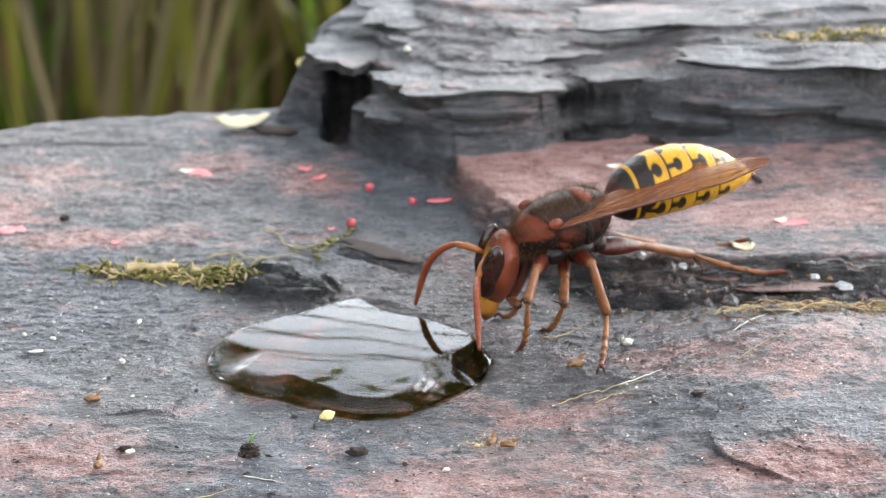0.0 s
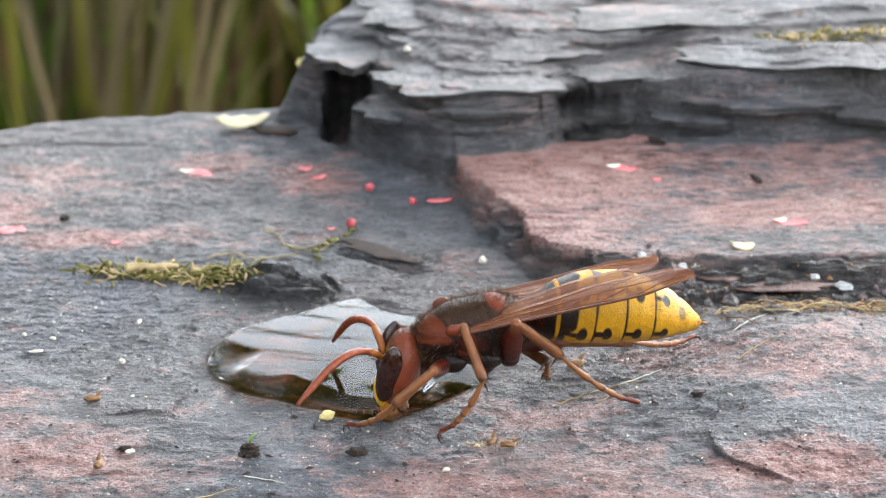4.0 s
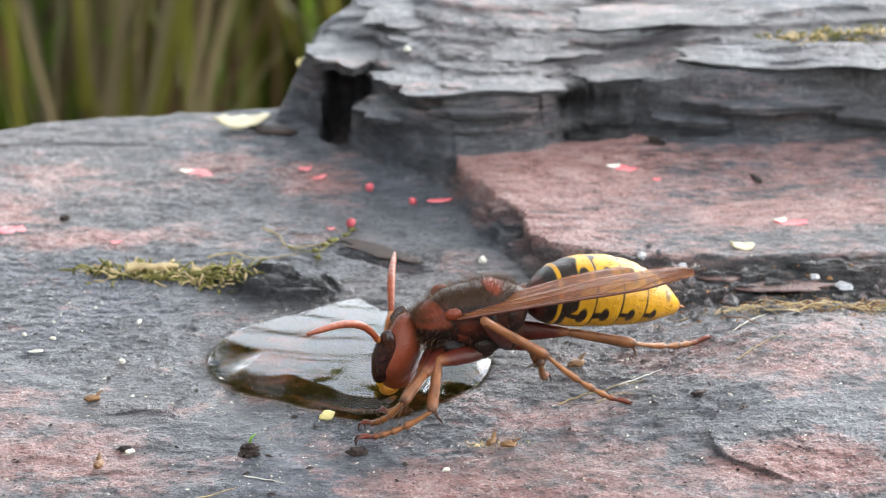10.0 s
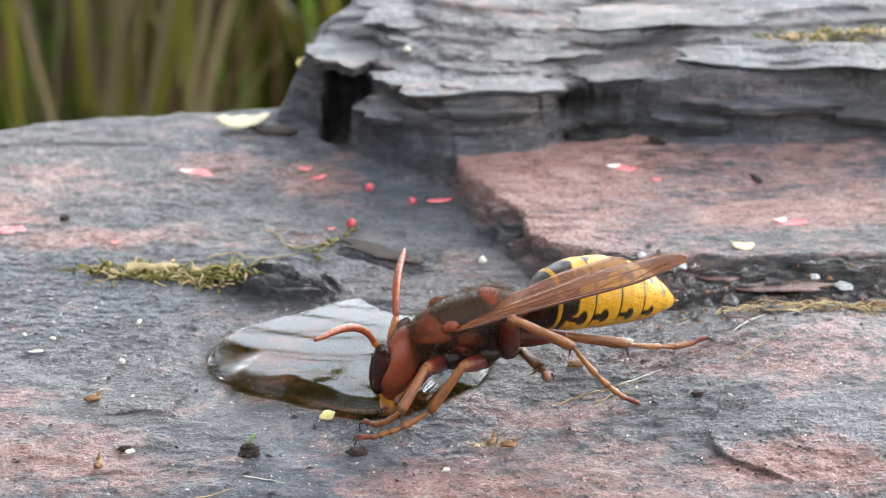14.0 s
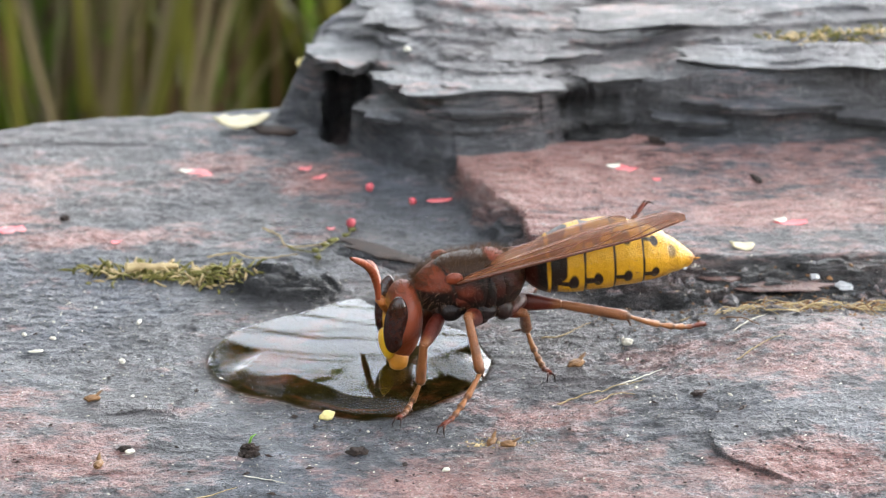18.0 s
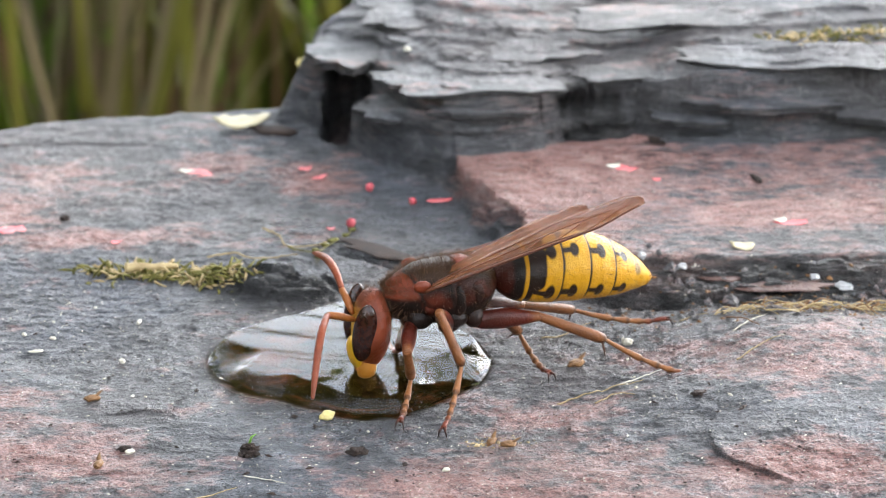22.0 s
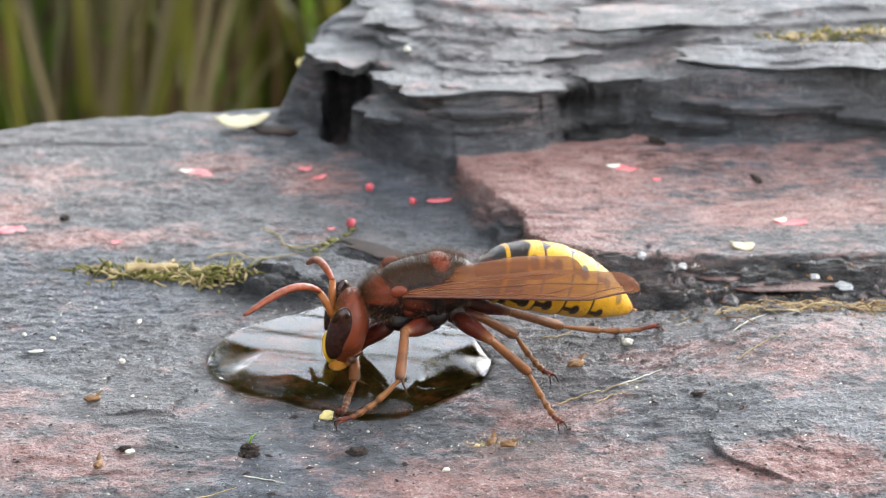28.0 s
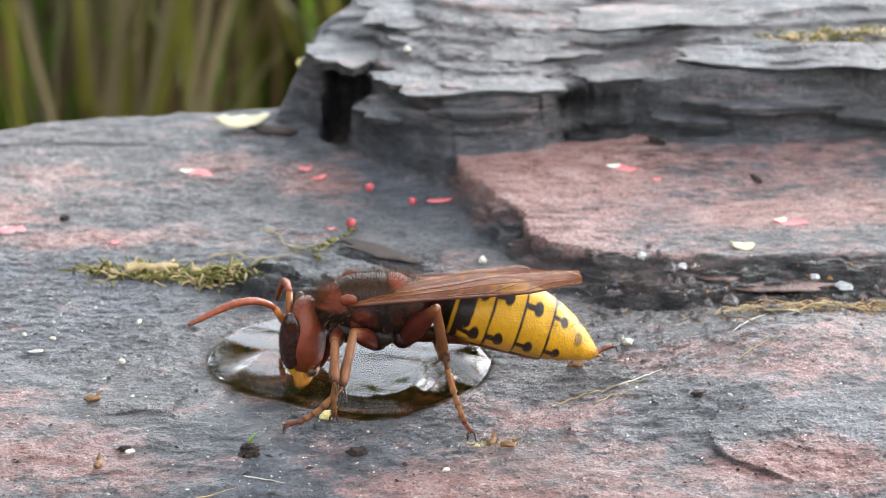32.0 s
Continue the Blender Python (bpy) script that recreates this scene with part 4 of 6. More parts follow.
def build_ground():
    verts, faces = [], []
    rs = [0.0, 0.2, 0.4, 0.7, 1.1, 1.8, 3, 6, 14, 40, 150, 700, 3000]
    for i, r in enumerate(rs):
        for j in range(48):
            a = 2 * math.pi * j / 48
            x, y = r * math.cos(a), r * math.sin(a)
            verts.append((x, y, -0.302 + (0.012 * noise.noise(Vector((x * 4, y * 4, 0))) if 0.3 < r < 100 else -0.004)))
    for i in range(len(rs) - 1):
        for j in range(48):
            k = (j + 1) % 48
            faces.append((i * 48 + j, (i + 1) * 48 + j, (i + 1) * 48 + k, i * 48 + k))
    me = mesh_from("ground", verts, faces)
    me.materials.append(SOIL)
    tagged(new("ground", me), "dark damp soil with plant litter", "ground", kind="structure")


BLADES = [leaf_material("blade_" + n, lo, hi) for n, lo, hi in
          (("green", (0.05, 0.085, 0.008), (0.11, 0.16, 0.018)), ("olive", (0.07, 0.07, 0.01), (0.14, 0.13, 0.025)),
           ("straw", (0.1, 0.078, 0.04), (0.19, 0.15, 0.08)), ("brown", (0.05, 0.03, 0.015), (0.1, 0.06, 0.03)), ("bluegreen", (0.03, 0.08, 0.035), (0.07, 0.14, 0.06)))]


def blades(name, label, count, seed, where, tall, wide, kinds):
    """A stand of bent grass blades as one mass."""
    rnd = random.Random(seed)
    verts, faces, mats = [], [], []
    for _ in range(count):
        x, y = where(rnd)
        h, w = tall * rnd.uniform(0.6, 1.3), wide * rnd.uniform(0.6, 1.5)
        a, lean = rnd.uniform(0, 6.28), rnd.uniform(0.02, 0.45)
        dx, dy = math.cos(a) * lean, math.sin(a) * lean
        sx, sy = math.cos(a + 1.2) * w, math.sin(a + 1.2) * w
        k0 = len(verts)
        for i in range(6):
            u = i / 5
            px, py, pz = x + dx * h * u * u, y + dy * h * u * u, -0.305 + h * u * (1 - 0.25 * lean * u)
            t = (1 - u ** 2) + 0.05
            verts += [(px - sx * t, py - sy * t, pz), (px + sy * 0.25 * t, py - sx * 0.25 * t, pz), (px + sx * t, py + sy * t, pz)]
        m = rnd.choice(kinds)
        for i in range(5):
            b = k0 + i * 3
            faces += [(b, b + 1, b + 4, b + 3), (b + 1, b + 2, b + 5, b + 4)]
            mats += [m, m]
    me = mesh_from(name, verts, faces)
    for m in BLADES:
        me.materials.append(m)
    me.polygons.foreach_set("material_index", mats)
    tagged(new(name, me), label, "grass", kind="stuff")


def reeds():
    """Broad blades standing behind the rock, each one a plant of its own."""
    rnd = random.Random(8)
    zones = ((0.08, (3, 0, 1)), (0.2, (1, 0, 1, 3)), (0.27, (3, 1, 0)), (0.36, (2, 1, 3)), (0.48, (3, 1, 0)), (0.74, (0, 0, 1, 3)), (1.0, (3, 0, 3)))
    for i in range(290):
        u = (i + rnd.uniform(-0.4, 0.4)) / 289
        m = rnd.choice(next(c for lim, c in zones if u <= lim or lim == 1.0))
        y, w, h, lean = rnd.uniform(0.6, 1.3), rnd.uniform(0.0005, 0.0017), rnd.uniform(0.28, 0.5), rnd.gauss(0, 0.14)
        x = (u - 0.98) * 0.165 * (y + 0.2)
        verts, faces = [], []
        for k in range(13):
            u = k / 12
            t = w * (1 - u ** 3) + 0.0005
            cx, cy, cz = x + lean * u * u, y + 0.05 * u * u, -0.305 + h * u
            for a, b in ((-1, 0.0), (-0.5, 0.2), (0, 0.28), (0.5, 0.2), (1, 0.0), (0, -0.06)):
                verts.append((cx + a * t, cy + b * t, cz))
        for k in range(12):
            for j in range(6):
                j2 = (j + 1) % 6
                faces.append((k * 6 + j, k * 6 + j2, k * 6 + 6 + j2, k * 6 + 6 + j))
        me = mesh_from("reed_blade", verts, faces)
        me.materials.append(BLADES[m])
        tagged(new("reed_blade", me), ("green", "olive-green", "straw-coloured dry", "brown withered", "blue-green")[m] + " grass blade standing behind the rock", "grass blade", "grass blades")


def stalks():
    """Thin tall grass stalks that lean over the rock's far side."""
    rnd = random.Random(21)
    for i in range(14):
        x, y, h, ln = rnd.uniform(-0.36, -0.12), rnd.uniform(0.4, 0.55), rnd.uniform(0.38, 0.52), rnd.uniform(0.3, 0.5)
        path = [((x + ln * u * u) / MM, (y - 0.04 * u) / MM, (-0.305 + h * (2 * u - u * u)) / MM) for u in (0, 0.15, 0.3, 0.45, 0.6, 0.75, 0.9, 1.0)]
        me = tube("grass_stalk", path, [1.6, 1.5, 1.4, 1.3, 1.1, 0.9, 0.7, 0.3], 7)
        me.materials.append(BLADES[(2, 1, 3)[i % 3]])
        tagged(new("grass_stalk", me), "thin dry grass stalk leaning behind the rock", "grass stalk", "grass stalks")


def unseen_canopy():
    """Unseen leafy tree over the rock, added to darken what the puddle mirrors."""
    rnd = random.Random(15)
    verts, faces = [], []
    for _ in range(7000):
        x, y = rnd.uniform(-1.8, 1.8), rnd.uniform(0.05, 1.08)
        z = 1.05 + 0.35 * rnd.random() + 0.25 * noise.noise(Vector((x * 1.5, y * 1.5, 3)))
        a, ln = rnd.uniform(0, 6.28), rnd.uniform(0.04, 0.075)
        d, s = Vector((math.cos(a), math.sin(a), rnd.gauss(0, 0.35))), Vector((-math.sin(a), math.cos(a), rnd.gauss(0, 0.35)))
        k, p = len(verts), Vector((x, y, z))
        for u, w in ((0, 0.02), (0.3, 0.3), (0.6, 0.34), (1, 0.0)):
            c = p + d * ln * u
            verts += [c - s * ln * w, c + Vector((0, 0, -0.06 * ln)), c + s * ln * w]
        for i in range(3):
            b = k + i * 3
            faces += [(b, b + 1, b + 4, b + 3), (b + 1, b + 2, b + 5, b + 4)]
    # sparse farther leaves, added to grey the lower half of the reflection
    for _ in range(1200):
        y = rnd.uniform(1.0, 2.3)
        x, z = rnd.uniform(-0.75, 0.45) * (0.6 + 0.3 * y), 0.08 + y * rnd.uniform(0.48, 0.85)
        a, ln = rnd.uniform(0, 6.28), rnd.uniform(0.018, 0.034)
        d, s = Vector((math.cos(a), math.sin(a) * 0.6, rnd.gauss(-0.5, 0.4))), Vector((-math.sin(a), math.cos(a), rnd.gauss(0, 0.35)))
        k, p = len(verts), Vector((x, y, z))
        for u, w in ((0, 0.02), (0.3, 0.3), (0.6, 0.34), (1, 0.0)):
            c = p + d * ln * u
            verts += [c - s * ln * w, c + Vector((0, 0, -0.06 * ln)), c + s * ln * w]
        for i in range(3):
            b = k + i * 3
            faces += [(b, b + 1, b + 4, b + 3), (b + 1, b + 2, b + 5, b + 4)]
    bark = plain_material("tree_bark", (0.05, 0.035, 0.02), (0.14, 0.11, 0.07), 40, 0.85, 0.8, 0.01)
    tree = thing("tree", "unseen leafy tree over the rock, added to darken the puddle's reflections", "tree")
    part("trunk", tube("trunk", [(2100, 620, -320), (2080, 610, 300), (2040, 600, 800), (1980, 590, 1150)], [110, 85, 75, 60], 14), bark, tree)
    for k, y in enumerate((200, 450, 700, 950, 1400, 1900)):
        path = [(2020, 595, 950 + 40 * k), (1500, 0.5 * y + 290, 1120), (700, y, 1190), (-300, y + 30, 1230), (-1200, y - 40, 1250), (-1750, y, 1230)]
        part("bough", tube("bough", path, [42, 32, 24, 17, 10, 4], 10), bark, tree)
    me = mesh_from("crown", verts, faces)
    part("crown", me, BLADES[0], tree, "unseen crown of green leaves that darkens the mirrored sky")


build_ground()
unseen_canopy()
reeds()
stalks()
blades("grass", "dim green and olive grass behind the rock", 3600, 3, lambda r: (r.uniform(-0.55, 0.35), r.uniform(0.5, 1.5)), 0.2, 0.0028, (0, 0, 1, 1, 3))
blades("dry_grass", "dry brown and straw-coloured stalks", 150, 4, lambda r: (r.gauss(-0.09, 0.012), r.uniform(0.45, 0.7)), 0.3, 0.002, (2, 3, 1))
blades("far_grass", "green grass stretching into the distance", 6000, 6, lambda r: (r.uniform(-3, 3), r.uniform(1.3, 6)), 0.5, 0.008, (0, 0, 1, 3))
# out of view behind the camera, added to darken surfaces that face it
blades("unseen_grass", "unseen tall green and olive grass behind the camera, added to darken facing sides", 700, 7, lambda r: (r.uniform(-1.3, 1.3), r.uniform(-1.3, -0.6)), 0.68, 0.013, (0, 0, 1, 3))
# out of view at the left, added to darken the puddle's left tip
blades("unseen_grass", "unseen tall grass left of the rock, added to darken the puddle's reflection", 450, 12, lambda r: (r.uniform(-1.4, -0.5), r.uniform(-0.5, 1.0)), 0.95, 0.014, (0, 0, 1, 3))
blades("leafy_herb", "blue-green broad leaves low behind the rock", 60, 5, lambda r: (r.gauss(-0.135, 0.012), r.uniform(0.5, 0.58)), 0.18, 0.012, (4, 0))


# ---- small things lying on the rock ----
MOSS = plain_material("moss", (0.07, 0.07, 0.012), (0.24, 0.21, 0.05), 1500, 0.7)
DRY = plain_material("dry_fibre", (0.26, 0.18, 0.075), (0.56, 0.43, 0.22), 900, 0.6)
PALE = plain_material("pale_crumb", (0.55, 0.5, 0.4), (0.8, 0.77, 0.66), 900, 0.6)
CREAM = plain_material("cream_flake", (0.4, 0.33, 0.18), (0.72, 0.65, 0.44), 500, 0.5)
CRUMB = plain_material("yellow_crumb", (0.6, 0.48, 0.16), (0.8, 0.7, 0.34), 1200, 0.6)
PINK = plain_material("red_petal", (0.62, 0.05, 0.07), (0.85, 0.3, 0.3), 500, 0.5)
BERRY = plain_material("red_bead", (0.4, 0.03, 0.05), (0.6, 0.13, 0.14), 900, 0.45)
BARK = plain_material("dark_bark", (0.015, 0.01, 0.008), (0.06, 0.035, 0.025), 1200, 0.7, 0.8, 0.0004)
SEED = plain_material("brown_seed", (0.12, 0.055, 0.02), (0.3, 0.15, 0.05), 1500, 0.5)
QUARTZ = plain_material("quartz", (0.25, 0.25, 0.25), (0.6, 0.6, 0.6), 900, 0.4)
SPROUT = plain_material("sprout", (0.12, 0.3, 0.03), (0.25, 0.5, 0.08), 900, 0.5)


def lump(name, label, category, x, y, r, material, seed, rough=0.35, turn=0.0, sink=0.35, group=""):
    me = blob(name, r, (0, 0, r[2] * (1 - sink)), 3, rough, seed)
    me.materials.append(material)
    ob = tagged(new(name, me), label, category, group)
    ob.matrix_basis = pose(x * MM, y * MM, height(x, y) * MM, 0, 0, turn)
    return ob


def flake(name, label, category, x, y, rx, ry, thick, material, seed, turn=0.0, curl=0.3, group="", lift=0.0):
    """A thin curled flake with an uneven outline."""
    verts, faces, n = [], [], 26
    rnd = random.Random(seed)
    for side in (1, 0):
        for ring in (0.0, 0.4, 0.75, 1.0):
            for j in range(n):
                a = 2 * math.pi * j / n
                k = 1 + 0.45 * noise.noise(Vector((math.cos(a) * 1.5 + seed * 3.7, math.sin(a) * 1.5, seed))) + 0.25 * noise.noise(Vector((math.cos(a) * 5, math.sin(a) * 5 + seed, 1)))
                px, py = rx * ring * k * math.cos(a), ry * ring * k * math.sin(a)
                pz = curl * (px * px / (rx * rx) + 0.4 * noise.noise(Vector((px, py, seed)))) + thick * side * (1 - 0.5 * ring ** 4)
                verts.append((px * MM, py * MM, (pz + lift) * MM))
    for side in (0, 1):
        for ring in range(3):
            for j in range(n):
                k = (j + 1) % n
                o = side * 4 * n + ring * n
                f = (o + j, o + n + j, o + n + k, o + k)
                faces.append(f if side == 0 else f[::-1])
    for j in range(n):
        k = (j + 1) % n
        faces.append((3 * n + j, 7 * n + j, 7 * n + k, 3 * n + k))
    me = mesh_from(name, verts, faces)
    me.materials.append(material)
    ob = tagged(new(name, me), label, category, group)
    ob.matrix_basis = pose(x * MM, y * MM, (height(x, y) + 0.02) * MM, 0, 0, turn)
    return ob


def fibre(name, label, category, points, r, material, lift=0.05, group="", parent=None):
    """A thread that follows the rock through plan points."""
    path = []
    n = 8 * (len(points) - 1)
    for k in range(n + 1):
        p = spline(points, k / n)
        up = p[2] if len(p) > 2 else 0.0
        path.append((p[0], p[1], height(p[0], p[1]) + lift + up))
    me = tube(name, path, [r * (1 - 0.55 * k / n) for k in range(n + 1)], 6)
    if parent:
        return part(name, me, material, parent)
    me.materials.append(material)
    return tagged(new(name, me), label, category, group)


def tuft(name, label, spots, seed, count, length, materials, spread):
    """Short curled shoots round plan spots, as one clump."""
    rnd = random.Random(seed)
    clump = thing(name, label, "moss")
    for mi, material in enumerate(materials):
        out = []
        for _ in range(count):
            x, y = rnd.choice(spots)
            x, y = x + rnd.gauss(0, spread[0]), y + rnd.gauss(0, spread[1])
            z = height(x, y)
            a, ln = rnd.uniform(0, 6.28), length * rnd.uniform(0.4, 1.2)
            up = rnd.uniform(0.1, 0.8)
            path = [(x + math.cos(a + 0.5 * u) * ln * u * (1.1 - up), y + math.sin(a + 0.5 * u) * ln * u * (1.1 - up), z - 0.05 + ln * up * u * (1.2 - 0.6 * u)) for u in (0, 0.35, 0.7, 1)]
            out.append(tube("shoot", path, [0.09, 0.11, 0.09, 0.02], 5))
        me = merged("foliage", out)
        me.polygons.foreach_set("use_smooth", [True] * len(me.polygons))
        part("foliage", me, material, clump)
    return clump


tuft("moss_clump", "yellow-green moss clump with dry bits on slate", [(-26, -4.9), (-24, -4.6), (-22.5, -4.8), (-21, -4.9), (-19, -5.6), (-17.5, -6.5), (-16.3, -7.4)], 2, 130, 1.9, (MOSS, MOSS, DRY), (1.2, 0.6))
tuft("moss_patch", "brownish dry moss patch on the upper ledge", [(30, 27.6), (32, 27.6), (34, 28.2), (36, 28.6), (38, 28.8)], 9, 90, 1.2, (MOSS, DRY), (1.2, 0.7))
fibre("husk", "tan dry husk lying in moss", "husk", [(-24.5, -5.4), (-22.5, -5.0), (-20.5, -4.6)], 0.45, DRY, 0.7)
strand = thing("moss_strand", "thin yellow-green moss strand on slate", "moss")
for pts in ([(-12.2, 0.2), (-10.0, -1.1), (-9.0, 0.4), (-8.3, 1.5), (-7.1, 4.5)], [(-14.5, 4.6), (-13.2, 2.8), (-12.4, 0.6), (-10.2, 0.5), (-8.5, 1.6)],
            [(-18.5, -1.6), (-16.5, -1.0), (-14.5, -2.2), (-12.5, -1.6), (-11.4, -1.6)], [(-10.2, -0.4), (-9.6, -2.0), (-9.9, -3.0)]):
    fibre("stem", "", "", pts, 0.075, MOSS if pts[0][0] > -13 else DRY, 0.15, parent=strand)
for i, (x, y) in enumerate([(-10, -1), (-9.3, 0.2), (-8.6, 1.2), (-7.8, 2.6), (-7.3, 3.8), (-9.8, -2.4), (-8.9, 0.9)]):
    me = blob("leaflet", (0.3, 0.2, 0.16), (x, y, height(x, y) + 0.25), 2, 0.4, i)
    part("leaflet", me, MOSS, strand)

flake("cream_flake", "curled cream-white dry leaf flake on slate", "leaf flake", -17.9, 28.6, 2.3, 1.5, 0.25, CREAM, 3, 5, 0.5, lift=0.5)
flake("dark_flake", "dark thin flake beside the cream flake", "stone flake", -14.9, 27.2, 2.2, 1.0, 0.45, BARK, 5, -20, 0.2)
flake("slate_sliver", "dark thin sliver of slate lying flat", "stone flake", -4.9, -1.1, 4.0, 1.0, 0.14, BARK, 12, -37, 0.02)
RUST = plain_material("rusty_slate", (0.05, 0.025, 0.02), (0.16, 0.085, 0.07), 700, 0.5, 0.7, 0.0004)
flake("rusty_sliver", "reddish-brown sliver of slate below the broken step", "stone flake", 26.0, -10.2, 3.4, 1.1, 0.12, RUST, 14, 6, 0.03)
flake("rusty_sliver", "small reddish-brown sliver of slate below the broken step", "stone flake", 21.0, -8.8, 1.8, 0.8, 0.12, RUST, 17, -8, 0.03)
lump("tan_pebble", "small tan pebble on slate", "pebble", -12.4, 33.6, (0.7, 0.6, 0.6), CRUMB, 4)
for i, (x, y, r) in enumerate(((-6.1, 13.1, 0.37), (-2.5, 10.2, 0.32), (-7.4, 5.0, 0.38))):
    lump("red_bead", "tiny round red bead on slate", "bead", x, y, (r, r, r * 1.05), BERRY, i, 0.08, 0, 0.1, "red beads")
for i, (x, y, rx, ry, turn) in enumerate(((-20.9, 17.8, 1.7, 1.0, -30), (-34.8, 4.6, 1.5, 1.0, 10), (15.0, 12.3, 1.3, 0.9, -20), (27.5, 0.3, 1.6, 0.9, 5), (-0.4, 10.9, 1.35, 0.55, 8),
                                          (-11.7, 18.4, 0.7, 0.6, 0), (-26, 1.5, 0.5, 0.4, 0), (17.5, 9.9, 0.5, 0.4, 0), (-10.4, 16.4, 1.0, 0.4, 40), (-9, 4.4, 0.4, 0.3, 0))):
    flake("red_petal", "small crushed red petal stuck to slate", "petal", x, y, rx * 0.8, ry * 0.8, 0.06, PINK, 20 + i, turn, 0.1, "red petals")
    if i < 4:
        flake("pale_petal", "pale shred beside a red petal", "petal", x - 0.9, y + 0.3, 0.6, 0.35, 0.06, PALE, 40 + i, turn + 30, 0.15, "pale petals")
for i, (x, y, r, m) in enumerate(((3.1, -3.1, (0.42, 0.4, 0.4), PALE), (-8.0, -30.6, (0.75, 0.5, 0.45), CRUMB), (-22.6, -14.1, (0.55, 0.2, 0.18), PALE), (-23.0, -21.8, (0.32, 0.28, 0.25), PALE),
                                  (13.4, -18.9, (0.55, 0.4, 0.38), PALE), (-29.5, -19.7, (0.7, 0.22, 0.15), PALE), (18.2, -7.6, (0.6, 0.5, 0.35), QUARTZ), (15.2, -6.9, (0.5, 0.45, 0.35), QUARTZ),
                                  (30.3, -9.3, (1.2, 0.8, 0.3), QUARTZ), (-3.1, 26.9, (0.4, 0.4, 0.35), PALE), (-21.1, -35.3, (0.5, 0.3, 0.25), PALE), (28.2, -8.8, (0.7, 0.5, 0.25), QUARTZ),
                                  (-30.8, -16.5, (0.3, 0.2, 0.15), PALE), (-28.6, -17.2, (0.35, 0.2, 0.15), PALE), (0.2, -37.8, (0.35, 0.2, 0.2), PALE))):
    lump("pale_crumb", "small pale crumb lying on slate", "crumb", x, y, tuple(0.75 * q for q in r), m, 50 + i, 0.4, i * 40.0, 0.2, "pale crumbs")
flake("tan_flake", "tan flake on the edge of the red bed", "flake", 23.1, -4.9, 0.9, 0.7, 0.2, CREAM, 8, 0, 0.3)
for i, (x, y, r) in enumerate(((-5.8, -35.6, (0.6, 0.35, 0.25)), (17.7, -28.8, (0.5, 0.25, 0.2)), (-30.7, 6.5, (0.35, 0.35, 0.3)), (25.7, 9.5, (0.9, 0.3, 0.15)), (18.1, 18.4, (0.7, 0.4, 0.3)), (-21.4, -35.0, (0.5, 0.3, 0.2)))):
    lump("dark_crumb", "dark bark crumb lying on slate", "crumb", x, y, r, BARK, 70 + i, 0.8, i * 35.0, 0.2, "dark crumbs")
bark = thing("bark_crumb", "dark brown bark crumb with a tiny green sprout", "crumb")
for i, (dx, dy, dz, r) in enumerate(((0, 0, 0.4, 0.7), (0.4, 0.1, 0.7, 0.5), (-0.3, 0.1, 0.8, 0.45), (0.1, 0, 1.1, 0.4), (-0.5, -0.2, 0.3, 0.45), (0.55, -0.1, 0.25, 0.4))):
    part("chip", blob("chip", (r * 0.7, r * 0.5, r * 0.45), (-13.0 + dx * 0.7, -36.1 + dy, height(-13, -36.1) + dz * 0.7), 3, 0.9, 90 + i), BARK, bark)
part("sprout", tube("sprout", [(-13, -36.1, height(-13, -36.1) + 0.8), (-12.8, -36.1, height(-13, -36.1) + 1.4), (-12.5, -36.1, height(-13, -36.1) + 1.6)], [0.1, 0.08, 0.03], 6), SPROUT, bark)
for i, (x, y, turn) in enumerate(((-24.5, -27.9, 20), (-23.0, -37.1, 80), (9.5, -22.4, 35), (4.4, -34.4, 0), (3.3, -33.9, 60))):
    s = thing("seed_husk", "brown split seed husk on slate", "seed husk", "seed husks", m=pose(x * MM, y * MM, height(x, y) * MM, 0, 0, turn))
    k = 0.9 if i == 2 else 0.75
    part("shell", blob("shell", (0.75 * k, 0.35 * k, 0.3 * k), (0, 0, 0.25 * k), 3, 0.4, 100 + i), SEED, s)
    part("shell", loft("shell", [(0.2 * k, 0, 0.3 * k, 0.05, 0.05), (0.6 * k, 0.1, 0.5 * k, 0.24 * k, 0.14 * k), (1.15 * k, 0.15, 0.85 * k, 0.03, 0.03)], 8, 8), SEED, s)
for i, pts in enumerate(([(-13.2, -38.6), (-11.7, -39.0), (-10.4, -39.4)], [(-16.4, -41.4), (-15.0, -40.7), (-13.6, -40.0)], [(7.2, -17.6), (8.8, -17.0), (10.2, -15.4), (11.7, -13.8)],
                         [(12.4, -25.2), (14.0, -24.4), (15.6, -23.4)], [(8.0, -27.6), (10.0, -26.4), (12.4, -25.4), (14.2, -25.0)], [(10.6, -28.4), (12.0, -27.2), (13.4, -27.6)],
                         [(13.8, -11.0), (16, -12.0), (18, -12.4)], [(17.5, -15.4), (18.6, -14.6), (19.6, -14.6)], [(20.8, -24.2), (22.6, -22.4), (24.2, -21.4)], [(21.0, -19.4), (22.8, -17.6), (23.8, -16.6)])):
    fibre("straw_fibre", "pale dry plant fibre on slate", "fibre", pts, 0.055, DRY if i % 3 else PALE, 0.05, "straw fibres")
roots = thing("rootlet_tangle", "tangle of pale yellow dry rootlets below a rock step", "rootlets")
rnd = random.Random(12)
